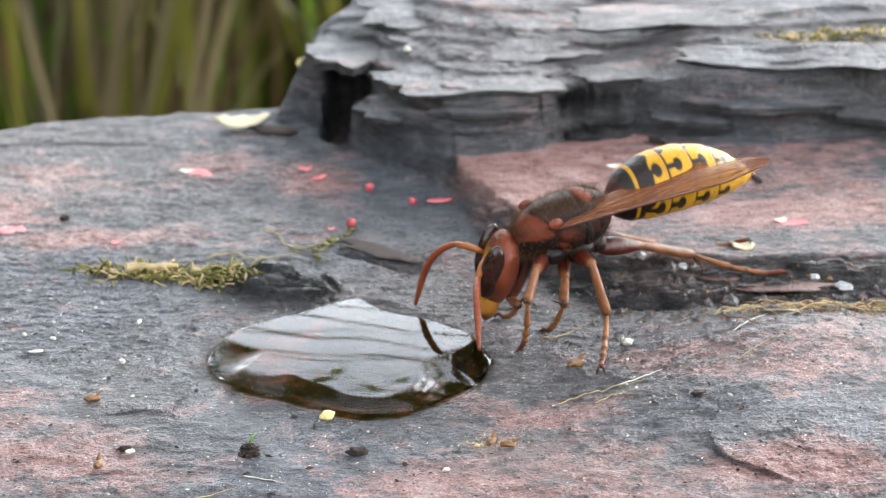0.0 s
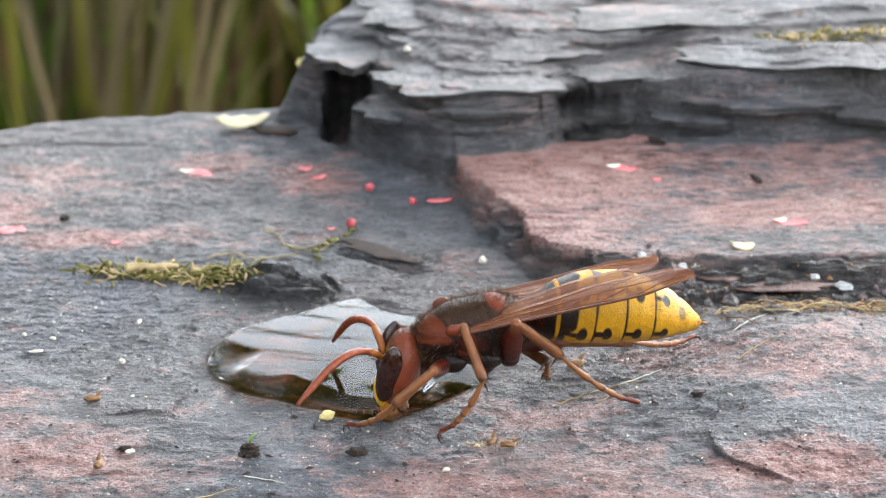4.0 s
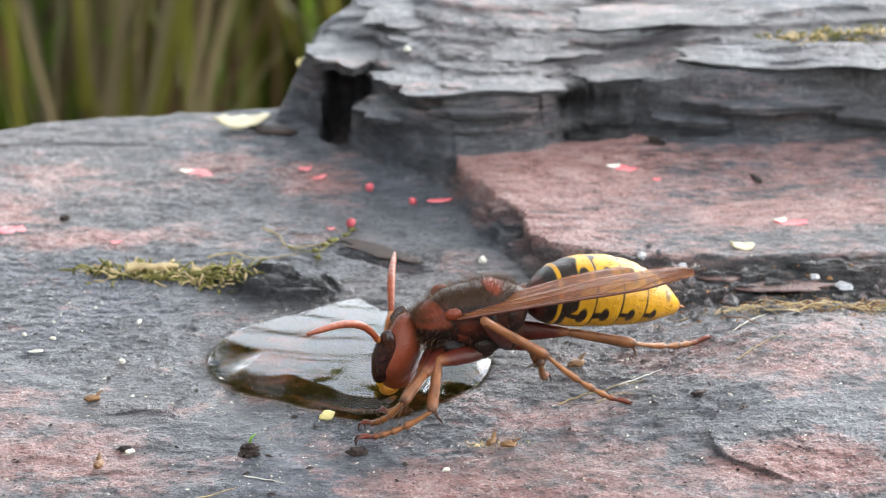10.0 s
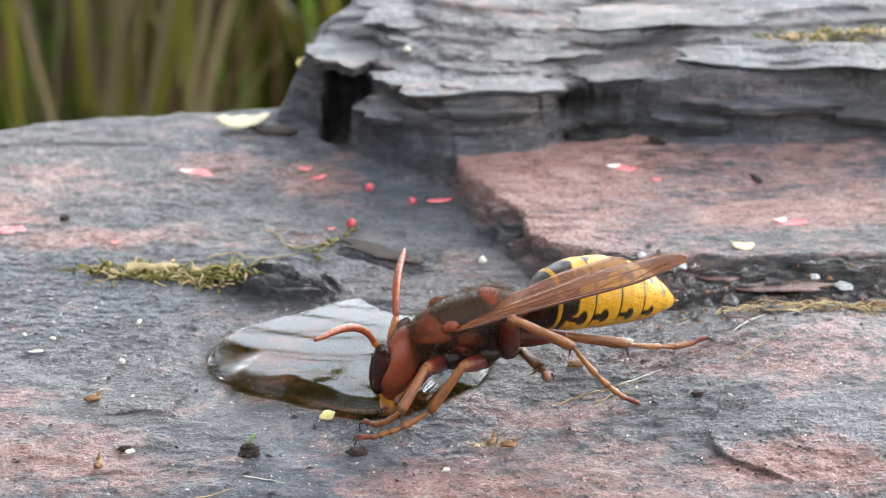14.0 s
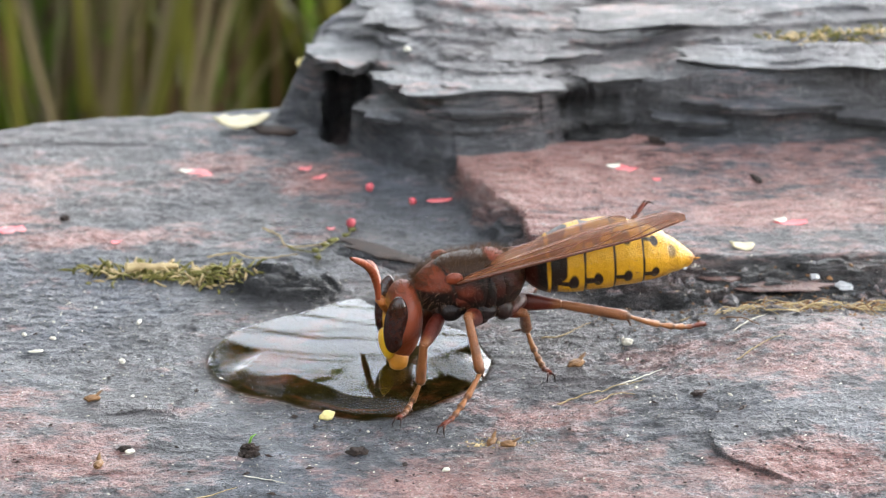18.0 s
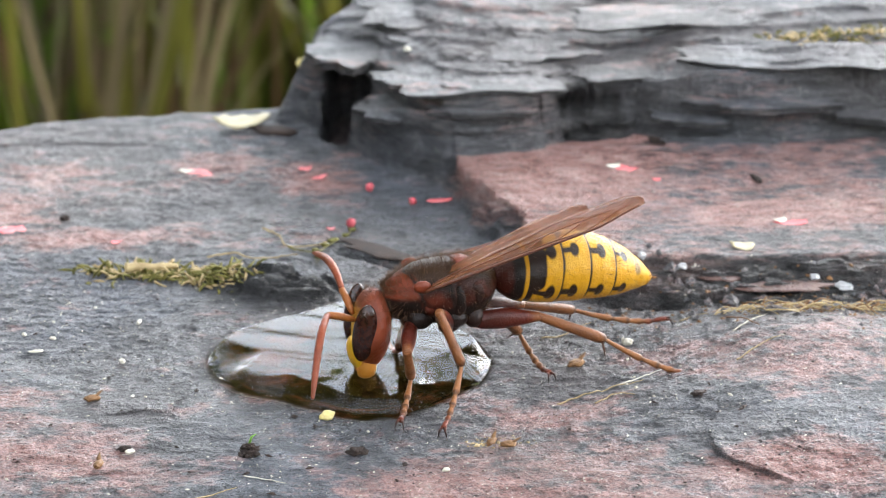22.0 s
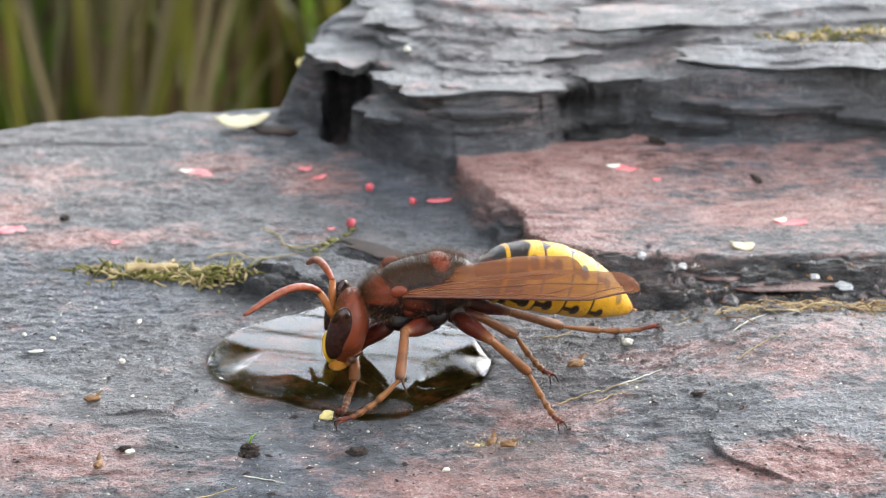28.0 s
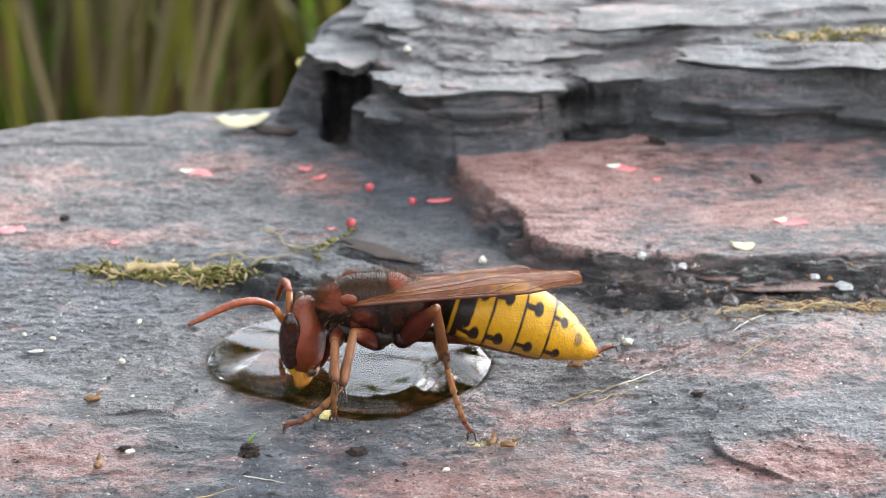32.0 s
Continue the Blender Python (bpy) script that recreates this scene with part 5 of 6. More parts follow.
for k in range(90):
    x = 19.6 + 15 * rnd.random() ** 0.8
    y = -15.4 + 0.18 * (x - 19.6) + rnd.gauss(0, 0.7)
    a = rnd.gauss(0.1, 0.5)
    ln = rnd.uniform(1.2, 3.4)
    pts = [(x, y, 0.1), (x + ln * 0.4 * math.cos(a), y + ln * 0.4 * math.sin(a) + rnd.gauss(0, 0.3), rnd.uniform(0.1, 0.7)), (x + ln * math.cos(a), y + ln * math.sin(a) + rnd.gauss(0, 0.4), 0.05)]
    fibre("rootlet", "", "", pts, rnd.uniform(0.035, 0.085), DRY if k % 4 else SEED, 0.05, parent=roots)


def scatter(name, label, count, seed, region, size, material):
    """Loose grit: small uneven grains as one mass."""
    rr = random.Random(seed)
    pts = [region(rr) for _ in range(count)]
    zs = rock_height(np.array([p[0] for p in pts]), np.array([p[1] for p in pts]))[0]
    share = pool_share(np.array([p[0] for p in pts]), np.array([p[1] for p in pts]))
    verts, faces = [], []
    for (x, y), z, sh in zip(pts, zs, share):
        if sh < 1.03:
            continue
        r = size * math.exp(rr.gauss(0, 0.5))
        a, lx = rr.uniform(0, 6.28), r * rr.uniform(1, 2.6)
        k = len(verts)
        ca, sa = math.cos(a), math.sin(a)
        for dx, dy, dz in ((lx, 0, 0), (0, r, 0), (-lx, 0, 0), (0, -r, 0), (0, 0, r * 0.9), (0.2 * lx, 0.2 * r, -r)):
            dx, dy = dx * rr.uniform(0.6, 1.2), dy * rr.uniform(0.6, 1.2)
            verts.append(((x + dx * ca - dy * sa) * MM, (y + dx * sa + dy * ca) * MM, (z + dz + 0.3 * r) * MM))
        for i in range(4):
            j = (i + 1) % 4
            faces += [(k + i, k + j, k + 4), (k + j, k + i, k + 5)]
    me = mesh_from(name, verts, faces, False)
    me.materials.append(material)
    tagged(new(name, me), label, "grit", kind="stuff")


def near(r):
    return r.uniform(-36, 36), -46 + 40 * r.random() ** 1.2


def step_foot(r):
    return r.uniform(11, 36), r.gauss(-12.5, 2.6)


scatter("pale_grit", "fine pale grit strewn on slate", 3400, 1, near, 0.032, PALE)
scatter("dark_grit", "fine dark grit strewn on slate", 900, 2, near, 0.05, BARK)
scatter("brown_grit", "brown crumbs below the broken step", 450, 3, step_foot, 0.07, SEED)
scatter("stone_chips", "grey stone chips below the broken step", 200, 4, step_foot, 0.2, SLATE)
scatter("straw_crumbs", "yellowish straw crumbs on slate", 120, 5, lambda r: (r.gauss(3.6, 1.1), r.gauss(-33.9, 0.4)), 0.05, DRY)


# ---- motion of the insects ----
def pose_of(row):
    x, y, z, yaw, pitch, roll = row
    return pose(x * MM, y * MM, z * MM, roll, pitch, yaw)


def motions():
    # seconds, then millimetres and degrees; limbs in millimetres as foot, ankle, knee; feelers and wings as directions on the body
    body = [
        (0, 8.5, -13.3, 7.4, 208.0, 7.0, 0.0), (1, 7.8, -24.6, 7.0, 205.1, 17.3, 0.0), (2, 4.6, -25.2, 6.6, 189.9, 12.4, 0.0),
        (3, 2.2, -29.8, 6.3, 191.2, 4.9, 0.0), (6, 0.6, -29.8, 5.8, 191.7, 3.8, -8.0), (7, 1.9, -26.2, 6.3, 192.0, 1.8, 0.0),
        (10, 1.7, -27.1, 6.1, 192.5, 5.3, 0.0), (13, 1.7, -27.2, 6.1, 192.6, 7.3, 0.0), (14, 1.6, -29.0, 6.1, 192.0, 9.2, 0.0),
        (16.5, 1.6, -29.0, 6.1, 192.0, 9.2, 0.0), (17, 0.6, -25.1, 6.7, 199.7, -1.4, 0.0), (18, 1.6, -23.0, 6.9, 193.8, -0.6, 0.0),
        (19, 0.6, -24.8, 6.9, 191.8, -0.8, 0.0), (20, 0.4, -24.0, 6.9, 192.2, -1.6, 0.0), (21, -0.3, -24.5, 6.9, 191.7, 1.0, 0.0),
        (22, -0.5, -24.4, 6.9, 192.2, 0.9, 0.0), (23, -1.1, -25.4, 7.0, 190.6, -0.3, 0.0), (24, -1.0, -24.4, 7.0, 191.3, -0.2, 0.0),
        (24.3, -1.0, -24.4, 7.0, 191.3, -0.2, 0.0), (24.5, -0.7, -21.1, 7.0, 197.7, 0.1, 0.0), (25, -1.2, -22.4, 7.0, 192.1, 6.3, 0.0),
        (25.2, -0.6, -22.4, 7.3, 192, -3, 0), (25.5, -0.6, -22.6, 7.3, 191, -5, 0), (27.5, -1.9, -23.8, 6.7, 188.2, 7.4, -6.0),
        (28, -1.9, -23.8, 6.7, 188.2, 7.4, -6.0), (29, -2.0, -23.6, 7.0, 191.2, -6.2, 0.0), (30, -1.9, -23.7, 7.0, 191.8, -5.2, 0.0),
        (31, -3.1, -20.9, 7.1, 192.6, 2.6, 0.0), (32, -5.1, -26.3, 6.5, 179.8, -2.7, 0.0),
    ]
    head = [
        (0, -24.0, -9.0), (1, -36.0, -15.0), (2, -19.0, -12.0), (3, -8.0, -8.0), (6, -18.0, 0.0), (7, -14.0, -4.0), (10, -25.0, -7.0),
        (13, -29.0, -10.0), (14, -35.0, -10.0), (16.5, -35.0, -10.0), (17, -9.0, 12.0), (18, -2.0, 5.0), (19, -1.0, 12.0), (20, 3.0, 8.0),
        (21, 0.0, 2.0), (22, -0.0, 2.0), (23, -2.0, 1.0), (24, -2.0, 3.0), (24.3, -2.0, 3.0), (24.5, -9.0, 2.0), (25, -7.0, -4.0), (25.2, -7, 3),
        (25.5, -7, 5), (27.5, -5.0, -10.0), (28, -5.0, -10.0), (29, -6.0, 3.0), (30, -2.0, 11.0), (31, -7.0, 3.0), (32, -5.0, 11.0),
    ]
    abdomen = [
        (0, -4.0, -4.0), (1, 10.0, -11.0), (2, 10.0, -16.0), (3, -8.0, -9.0), (6, 11.0, -13.0), (7, 3.0, -15.0), (10, 10.0, -16.0), (13, 12.0, -17.0),
        (14, 16.0, -17.0), (16.5, 16.0, -17.0), (17, -11.0, -4.0), (18, -9.0, 4.0), (19, -5.0, -5.0), (20, 2.0, -1.0), (21, 10.0, -9.0),
        (22, 8.0, -8.0), (23, 4.0, -7.0), (24, 4.0, -4.0), (24.3, 4.0, -4.0), (24.5, -7.0, 7.0), (25, 8.0, -1.0), (25.2, 5, -8), (25.5, 4, -14),
        (27.5, 2.0, -25.0), (28, 2.0, -25.0), (29, -6.0, -0.0), (30, -15.0, -4.0), (31, 2.0, -8.0), (32, -3.0, -14.0),
    ]
    left_antenna = [
        (0, 0.69, 0.65, -0.32, 0.47, 0.81, -0.35), (1, 0.66, 0.41, 0.63, 0.77, 0.58, -0.25), (2, 0.76, 0.55, 0.34, 0.83, 0.55, -0.08),
        (3, 0.63, 0.57, 0.53, 0.77, 0.55, -0.31), (6, 0.14, 0.49, 0.86, 0.86, 0.45, 0.23), (7, 0.31, 0.67, 0.67, 0.91, 0.39, 0.17),
        (10, 0.32, 0.81, 0.49, 0.75, 0.51, 0.42), (13, 0.24, 0.87, 0.42, 0.72, 0.55, 0.42), (14, 0.29, 0.6, 0.74, 0.62, 0.63, 0.46),
        (16.5, 0.29, 0.6, 0.74, 0.62, 0.63, 0.46), (17, 0.48, -0.41, 0.78, 0.86, 0.27, 0.44), (18, 0.41, 0.55, 0.73, 0.4, 0.58, 0.71),
        (19, 0.88, 0.24, 0.42, 0.47, 0.65, -0.59), (20, 0.69, 0.52, 0.5, 0.83, 0.55, -0.03), (21, 0.85, 0.28, 0.46, 0.63, 0.56, -0.53),
        (22, 0.94, 0.11, 0.33, 0.31, 0.78, -0.54), (23, 0.73, 0.47, 0.49, 0.57, 0.64, -0.52), (24, 0.74, 0.48, 0.46, 0.64, 0.61, -0.47),
        (24.3, 0.74, 0.48, 0.46, 0.64, 0.61, -0.47), (24.5, 0.56, 0.19, 0.81, 0.78, 0.34, 0.52), (25, 0.35, 0.24, 0.91, 0.73, 0.43, 0.53),
        (27.5, 0.29, -0.21, 0.93, 0.8, 0.56, 0.21), (28, 0.29, -0.21, 0.93, 0.8, 0.56, 0.21), (29, 0.58, 0.39, 0.72, 0.93, 0.37, 0.07),
        (30, 0.84, 0.31, 0.44, 0.2, 0.81, -0.55), (31, 0.79, 0.18, 0.58, 0.2, 0.78, -0.59), (32, 0.4, 0.36, 0.84, 0.81, 0.58, 0.03),
    ]
    left_wing = [
        (0, -0.96, 0.27, 0.09, 4), (0.35, -0.96, 0.27, 0.09, 4), (0.45, -0.1, 0.8, 0.6, 6), (0.5, -0.25, 0.93, -0.2, 6), (0.55, -0.2, 0.8, 0.6, 6),
        (0.65, -0.96, 0.27, 0.09, 4), (1, -0.95, 0.27, 0.14, -4), (2, -0.96, 0.27, 0.05, 6), (2.5, -0.96, 0.27, 0.05, 6), (2.6, -0.76, 0.2, 0.62, 6),
        (2.7, -0.76, 0.2, 0.62, 6), (2.8, -0.86, 0.25, 0.44, 6), (3, -0.93, 0.28, 0.24, 6), (6, -0.95, 0.27, 0.12, -6), (6.3, -0.95, 0.27, 0.12, -6),
        (6.5, -0.15, 0.3, 0.94, 6), (6.6, -0.72, 0.2, 0.66, 6), (6.8, -0.94, 0.26, 0.22, 6), (7, -0.95, 0.27, 0.14, -8), (10, -0.96, 0.27, 0.11, 2),
        (13, -0.96, 0.27, 0.1, 3), (14, -0.95, 0.28, 0.17, 6), (16.5, -0.9, 0.27, 0.35, 6), (16.6, -0.2, 0.8, 0.56, 6), (16.7, 0.3, 0.93, -0.1, 6),
        (16.8, -0.2, 0.8, 0.56, 6), (16.9, 0.1, 0.95, 0.1, 6), (17, 0.46, 0.85, 0.26, 6), (17.1, -0.2, 0.8, 0.56, 6), (17.2, 0.3, 0.93, 0.1, 6),
        (17.3, -0.2, 0.8, 0.56, 6), (17.4, -0.8, 0.3, 0.52, 6), (17.6, -0.92, 0.27, 0.29, 6), (18, -0.92, 0.27, 0.29, 6),
        (18.1, -0.92, 0.27, 0.29, 6), (18.2, -0.8, 0.25, 0.55, 6), (18.4, -0.91, 0.27, 0.32, 6), (19, -0.9, 0.27, 0.35, 6),
        (19.3, -0.9, 0.27, 0.35, 6), (19.5, -0.82, 0.22, 0.53, 6), (19.7, -0.89, 0.27, 0.37, 6), (20, -0.89, 0.27, 0.37, 6),
        (21, -0.9, 0.27, 0.33, 6), (21.3, -0.9, 0.27, 0.33, 6), (21.4, -0.88, 0.25, 0.4, 6), (21.5, -0.62, 0.22, 0.75, 6),
        (21.6, -0.87, 0.27, 0.42, 6), (22, -0.88, 0.27, 0.39, 6), (23, -0.89, 0.27, 0.36, 6), (24, -0.89, 0.27, 0.36, 6),
        (24.3, -0.89, 0.27, 0.36, 6), (24.5, -0.18, 0.79, 0.59, 6), (24.6, -0.75, 0.4, 0.53, 6), (24.8, -0.93, 0.27, 0.24, 6),
        (25, -0.94, 0.27, 0.19, 6), (25.1, -0.93, 0.27, 0.2, 6), (25.2, -0.5, 0.3, 0.81, 6), (25.4, -0.95, 0.28, 0.1, 6),
        (25.5, -0.95, 0.28, 0.12, 6), (27.5, -0.96, 0.27, -0.06, 22), (28, -0.96, 0.27, -0.06, 22), (28.3, -0.96, 0.27, -0.06, 22),
        (28.4, -0.2, 0.8, 0.56, 6), (28.5, 0.3, 0.93, -0.1, 6), (28.6, -0.2, 0.8, 0.56, 6), (28.7, -0.93, 0.27, 0.23, 6), (29, -0.93, 0.27, 0.23, 6),
        (29.3, -0.93, 0.27, 0.23, 6), (29.4, -0.2, 0.8, 0.56, 6), (29.5, 0.3, 0.93, -0.1, 6), (29.6, -0.2, 0.8, 0.56, 6),
        (29.7, -0.94, 0.27, 0.19, 6), (30, -0.94, 0.27, 0.19, 6), (31, -0.91, 0.27, 0.31, 6), (32, -0.93, 0.28, 0.24, 6),
    ]
    right_antenna = [
        (0, 0.64, -0.72, 0.25, 0.35, -0.49, -0.8), (1, 0.33, -0.58, 0.75, 0.19, -0.72, -0.67), (2, 0.28, -0.82, 0.51, 0.42, -0.87, -0.26),
        (3, 0.3, -0.86, 0.42, 0.45, -0.6, -0.66), (6, -0.43, -0.45, 0.78, -0.18, -0.95, 0.24), (7, -0.24, -0.81, 0.53, 0.0, -0.99, 0.14),
        (10, -0.38, -0.85, 0.37, -0.25, -0.94, 0.24), (13, -0.48, -0.86, 0.17, -0.3, -0.91, 0.28), (14, -0.47, -0.53, 0.7, -0.32, -0.9, 0.31),
        (16.5, -0.47, -0.53, 0.7, -0.32, -0.9, 0.31), (17, -0.14, -0.37, 0.92, -0.25, -0.97, 0.06), (18, -0.09, -0.97, 0.2, -0.02, -0.99, -0.11),
        (19, -0.02, -0.76, 0.66, -0.0, -1.0, -0.09), (20, 0.01, -0.96, 0.29, -0.03, -1.0, 0.08), (21, 0.3, -0.8, 0.52, 0.21, -0.93, -0.29),
        (22, 0.22, -0.76, 0.62, 0.12, -0.99, 0.02), (23, 0.14, -0.8, 0.59, 0.11, -0.99, 0.05), (24, 0.25, -0.89, 0.37, 0.41, -0.86, -0.3),
        (24.3, 0.25, -0.89, 0.37, 0.41, -0.86, -0.3), (24.5, 0.01, -0.44, 0.9, 0.05, -0.98, 0.18), (25, -0.22, -0.59, 0.78, 0.07, -0.97, 0.24),
        (27.5, -0.17, -0.5, 0.85, 0.19, -0.94, -0.27), (28, -0.17, -0.5, 0.85, 0.19, -0.94, -0.27), (29, -0.12, -0.93, 0.35, 0.0, -0.95, -0.31),
        (30, 0.25, -0.82, 0.52, 0.07, -0.95, -0.31), (31, -0.14, -0.95, 0.27, -0.2, -0.92, -0.35), (32, 0.03, -0.49, 0.87, 0.17, -0.87, -0.47),
    ]
    right_wing = [
        (0, -0.96, -0.17, -0.2, 4), (0.35, -0.96, -0.17, -0.2, 4), (0.45, -0.1, -0.8, 0.6, 6), (0.5, -0.25, -0.93, -0.2, 6),
        (0.55, -0.2, -0.8, 0.6, 6), (0.65, -0.96, -0.17, -0.2, 4), (1, -0.97, -0.21, -0.13, -4), (2, -0.96, -0.24, -0.11, 6),
        (2.5, -0.96, -0.24, -0.11, 6), (2.6, -0.72, -0.2, 0.66, 6), (2.7, -0.72, -0.2, 0.66, 6), (2.8, -0.85, -0.2, 0.48, 6),
        (3, -0.97, -0.25, 0.03, 6), (6, -0.96, -0.22, -0.15, -6), (6.3, -0.96, -0.22, -0.15, -6), (6.5, -0.62, -0.3, 0.72, 6),
        (6.6, -0.7, -0.2, 0.68, 6), (6.8, -0.96, -0.22, 0.1, 6), (7, -0.97, -0.21, -0.08, -8), (10, -0.95, -0.24, -0.19, 2),
        (13, -0.94, -0.25, -0.25, 3), (14, -0.94, -0.26, -0.21, 6), (16.5, -0.93, -0.25, 0.25, 6), (16.6, -0.2, -0.8, 0.56, 6),
        (16.7, 0.1, -0.95, -0.1, 6), (16.8, -0.2, -0.8, 0.56, 6), (16.9, 0, -0.95, 0.1, 6), (17, -0.51, -0.82, -0.27, 6), (17.1, -0.2, -0.8, 0.56, 6),
        (17.2, 0.1, -0.95, -0.1, 6), (17.3, -0.2, -0.8, 0.56, 6), (17.4, -0.72, -0.3, 0.62, 6), (17.6, -0.95, -0.24, 0.15, 6),
        (18, -0.97, -0.23, -0.03, 6), (18.1, -0.97, -0.23, -0.03, 6), (18.2, -0.65, -0.25, 0.72, 6), (18.4, -0.97, -0.24, 0.03, 6),
        (19, -0.97, -0.24, 0.04, 6), (19.3, -0.97, -0.24, 0.04, 6), (19.5, -0.8, -0.22, 0.56, 6), (19.7, -0.97, -0.24, 0.09, 6),
        (20, -0.97, -0.24, 0.09, 6), (21, -0.97, -0.25, 0.03, 6), (21.3, -0.97, -0.25, 0.03, 6), (21.4, -0.45, -0.3, 0.84, 6),
        (21.5, -0.6, -0.22, 0.77, 6), (21.6, -0.93, -0.24, 0.28, 6), (22, -0.97, -0.25, 0.08, 6), (23, -0.97, -0.24, 0.05, 6),
        (24, -0.97, -0.24, 0.08, 6), (24.3, -0.97, -0.24, 0.08, 6), (24.5, -0.67, -0.74, -0.02, 6), (24.6, -0.58, -0.3, 0.76, 6),
        (24.8, -0.62, -0.3, 0.72, 6), (25, -0.84, -0.53, -0.04, 6), (25.1, -0.45, -0.3, 0.84, 6), (25.2, -0.45, -0.3, 0.84, 6),
        (25.4, -0.75, -0.3, 0.59, 6), (25.5, -0.86, -0.28, 0.42, 6), (27.5, -0.87, -0.24, -0.42, 22), (28, -0.87, -0.24, -0.42, 22),
        (28.3, -0.87, -0.24, -0.42, 22), (28.4, -0.2, -0.8, 0.56, 6), (28.5, 0.1, -0.95, -0.1, 6), (28.6, -0.2, -0.8, 0.56, 6),
        (28.7, -0.97, -0.24, 0.08, 6), (29, -0.97, -0.24, 0.08, 6), (29.3, -0.97, -0.24, 0.08, 6), (29.4, -0.2, -0.8, 0.56, 6),
        (29.5, 0.1, -0.95, -0.1, 6), (29.6, -0.2, -0.8, 0.56, 6), (29.7, -0.96, -0.24, -0.11, 6), (30, -0.96, -0.24, -0.11, 6),
        (31, -0.97, -0.24, 0.01, 6), (32, -0.97, -0.26, -0.01, 6),
    ]
    left_front = [
        (0, 5.7, -20.1, 0.2, 6.0, -21.8, 4.7, 6.7, -19.2, 6.7), (1, 5.5, -28.7, 0.2, 6.0, -31.0, 4.4, 7.2, -28.4, 6.2),
        (2, 1.5, -29.3, 0.2, 2.4, -31.9, 4.2, 3.2, -28.8, 5.4), (3, -5.3, -33.3, 0.2, -2.5, -35.8, 3.2, 0.1, -34.2, 4.9),
        (6, -9.0, -31.5, 0.2, -5.5, -33.8, 2.5, -3.5, -35.1, 4.9), (7, -5.2, -32.7, 0.2, -2.8, -35.8, 3.0, -1.1, -34.4, 6.2),
        (10, -5.2, -32.5, 0.2, -2.8, -35.5, 3.1, -1.1, -34.2, 6.1), (13, -5.2, -32.5, 0.2, -2.8, -35.5, 3.1, -1.1, -34.2, 6.1),
        (14, -5.2, -32.5, 0.2, -2.8, -35.8, 2.8, -1.1, -34.3, 6.2), (16.5, -5.2, -32.5, 0.2, -2.8, -35.8, 2.8, -1.1, -34.3, 6.2),
        (17, -4.6, -32.5, 0.2, -3.2, -27.9, 0.7, -2.6, -25.4, 2.9), (18, -3.0, -31.8, 0.2, -1.6, -27.3, 0.9, -1.1, -27.4, 4.3),
        (19, -3.0, -31.8, 0.2, -1.9, -27.2, 0.7, -1.9, -24.8, 3.1), (20, -2.9, -31.8, 0.2, -1.9, -27.2, 0.9, -2.2, -27.0, 4.3),
        (21, -2.9, -32.2, 0.2, -2.2, -27.6, 1.6, -2.4, -28.4, 4.9), (22, -2.9, -32.2, 0.2, -2.2, -27.6, 1.6, -2.4, -28.4, 4.9),
        (23, -2.9, -31.8, 0.2, -2.3, -27.1, 0.7, -3.0, -24.8, 3.1), (24, -2.9, -32.2, 0.2, -2.3, -27.6, 1.6, -2.9, -28.5, 4.8),
        (24.3, -2.9, -32.2, 0.2, -2.3, -27.6, 1.6, -2.9, -28.5, 4.8), (24.5, -9.5, -19.2, 1.5, -6.5, -22.0, 4.1, -2.8, -21.5, 5.2),
        (25, -8.9, -31.8, 0.2, -5.6, -29.0, 2.2, -4.6, -25.8, 2.4), (27.5, -7.1, -30.8, 0.2, -6.2, -26.1, -0.1, -6.0, -23.7, 2.3),
        (28, -7.1, -30.8, 0.2, -6.2, -26.1, -0.1, -6.0, -23.7, 2.3), (29, -8.5, -31.5, 0.2, -6.4, -27.2, 0.7, -5.0, -27.1, 3.8),
        (30, -8.5, -31.1, 0.2, -6.4, -26.8, 0.5, -4.9, -24.7, 2.8), (31, -8.5, -31.5, 0.2, -6.6, -27.2, 1.2, -5.6, -24.7, 3.2),
        (32, -7.5, -31.5, 0.2, -7.3, -34.1, 4.2, -7.4, -31.5, 6.4),
    ]
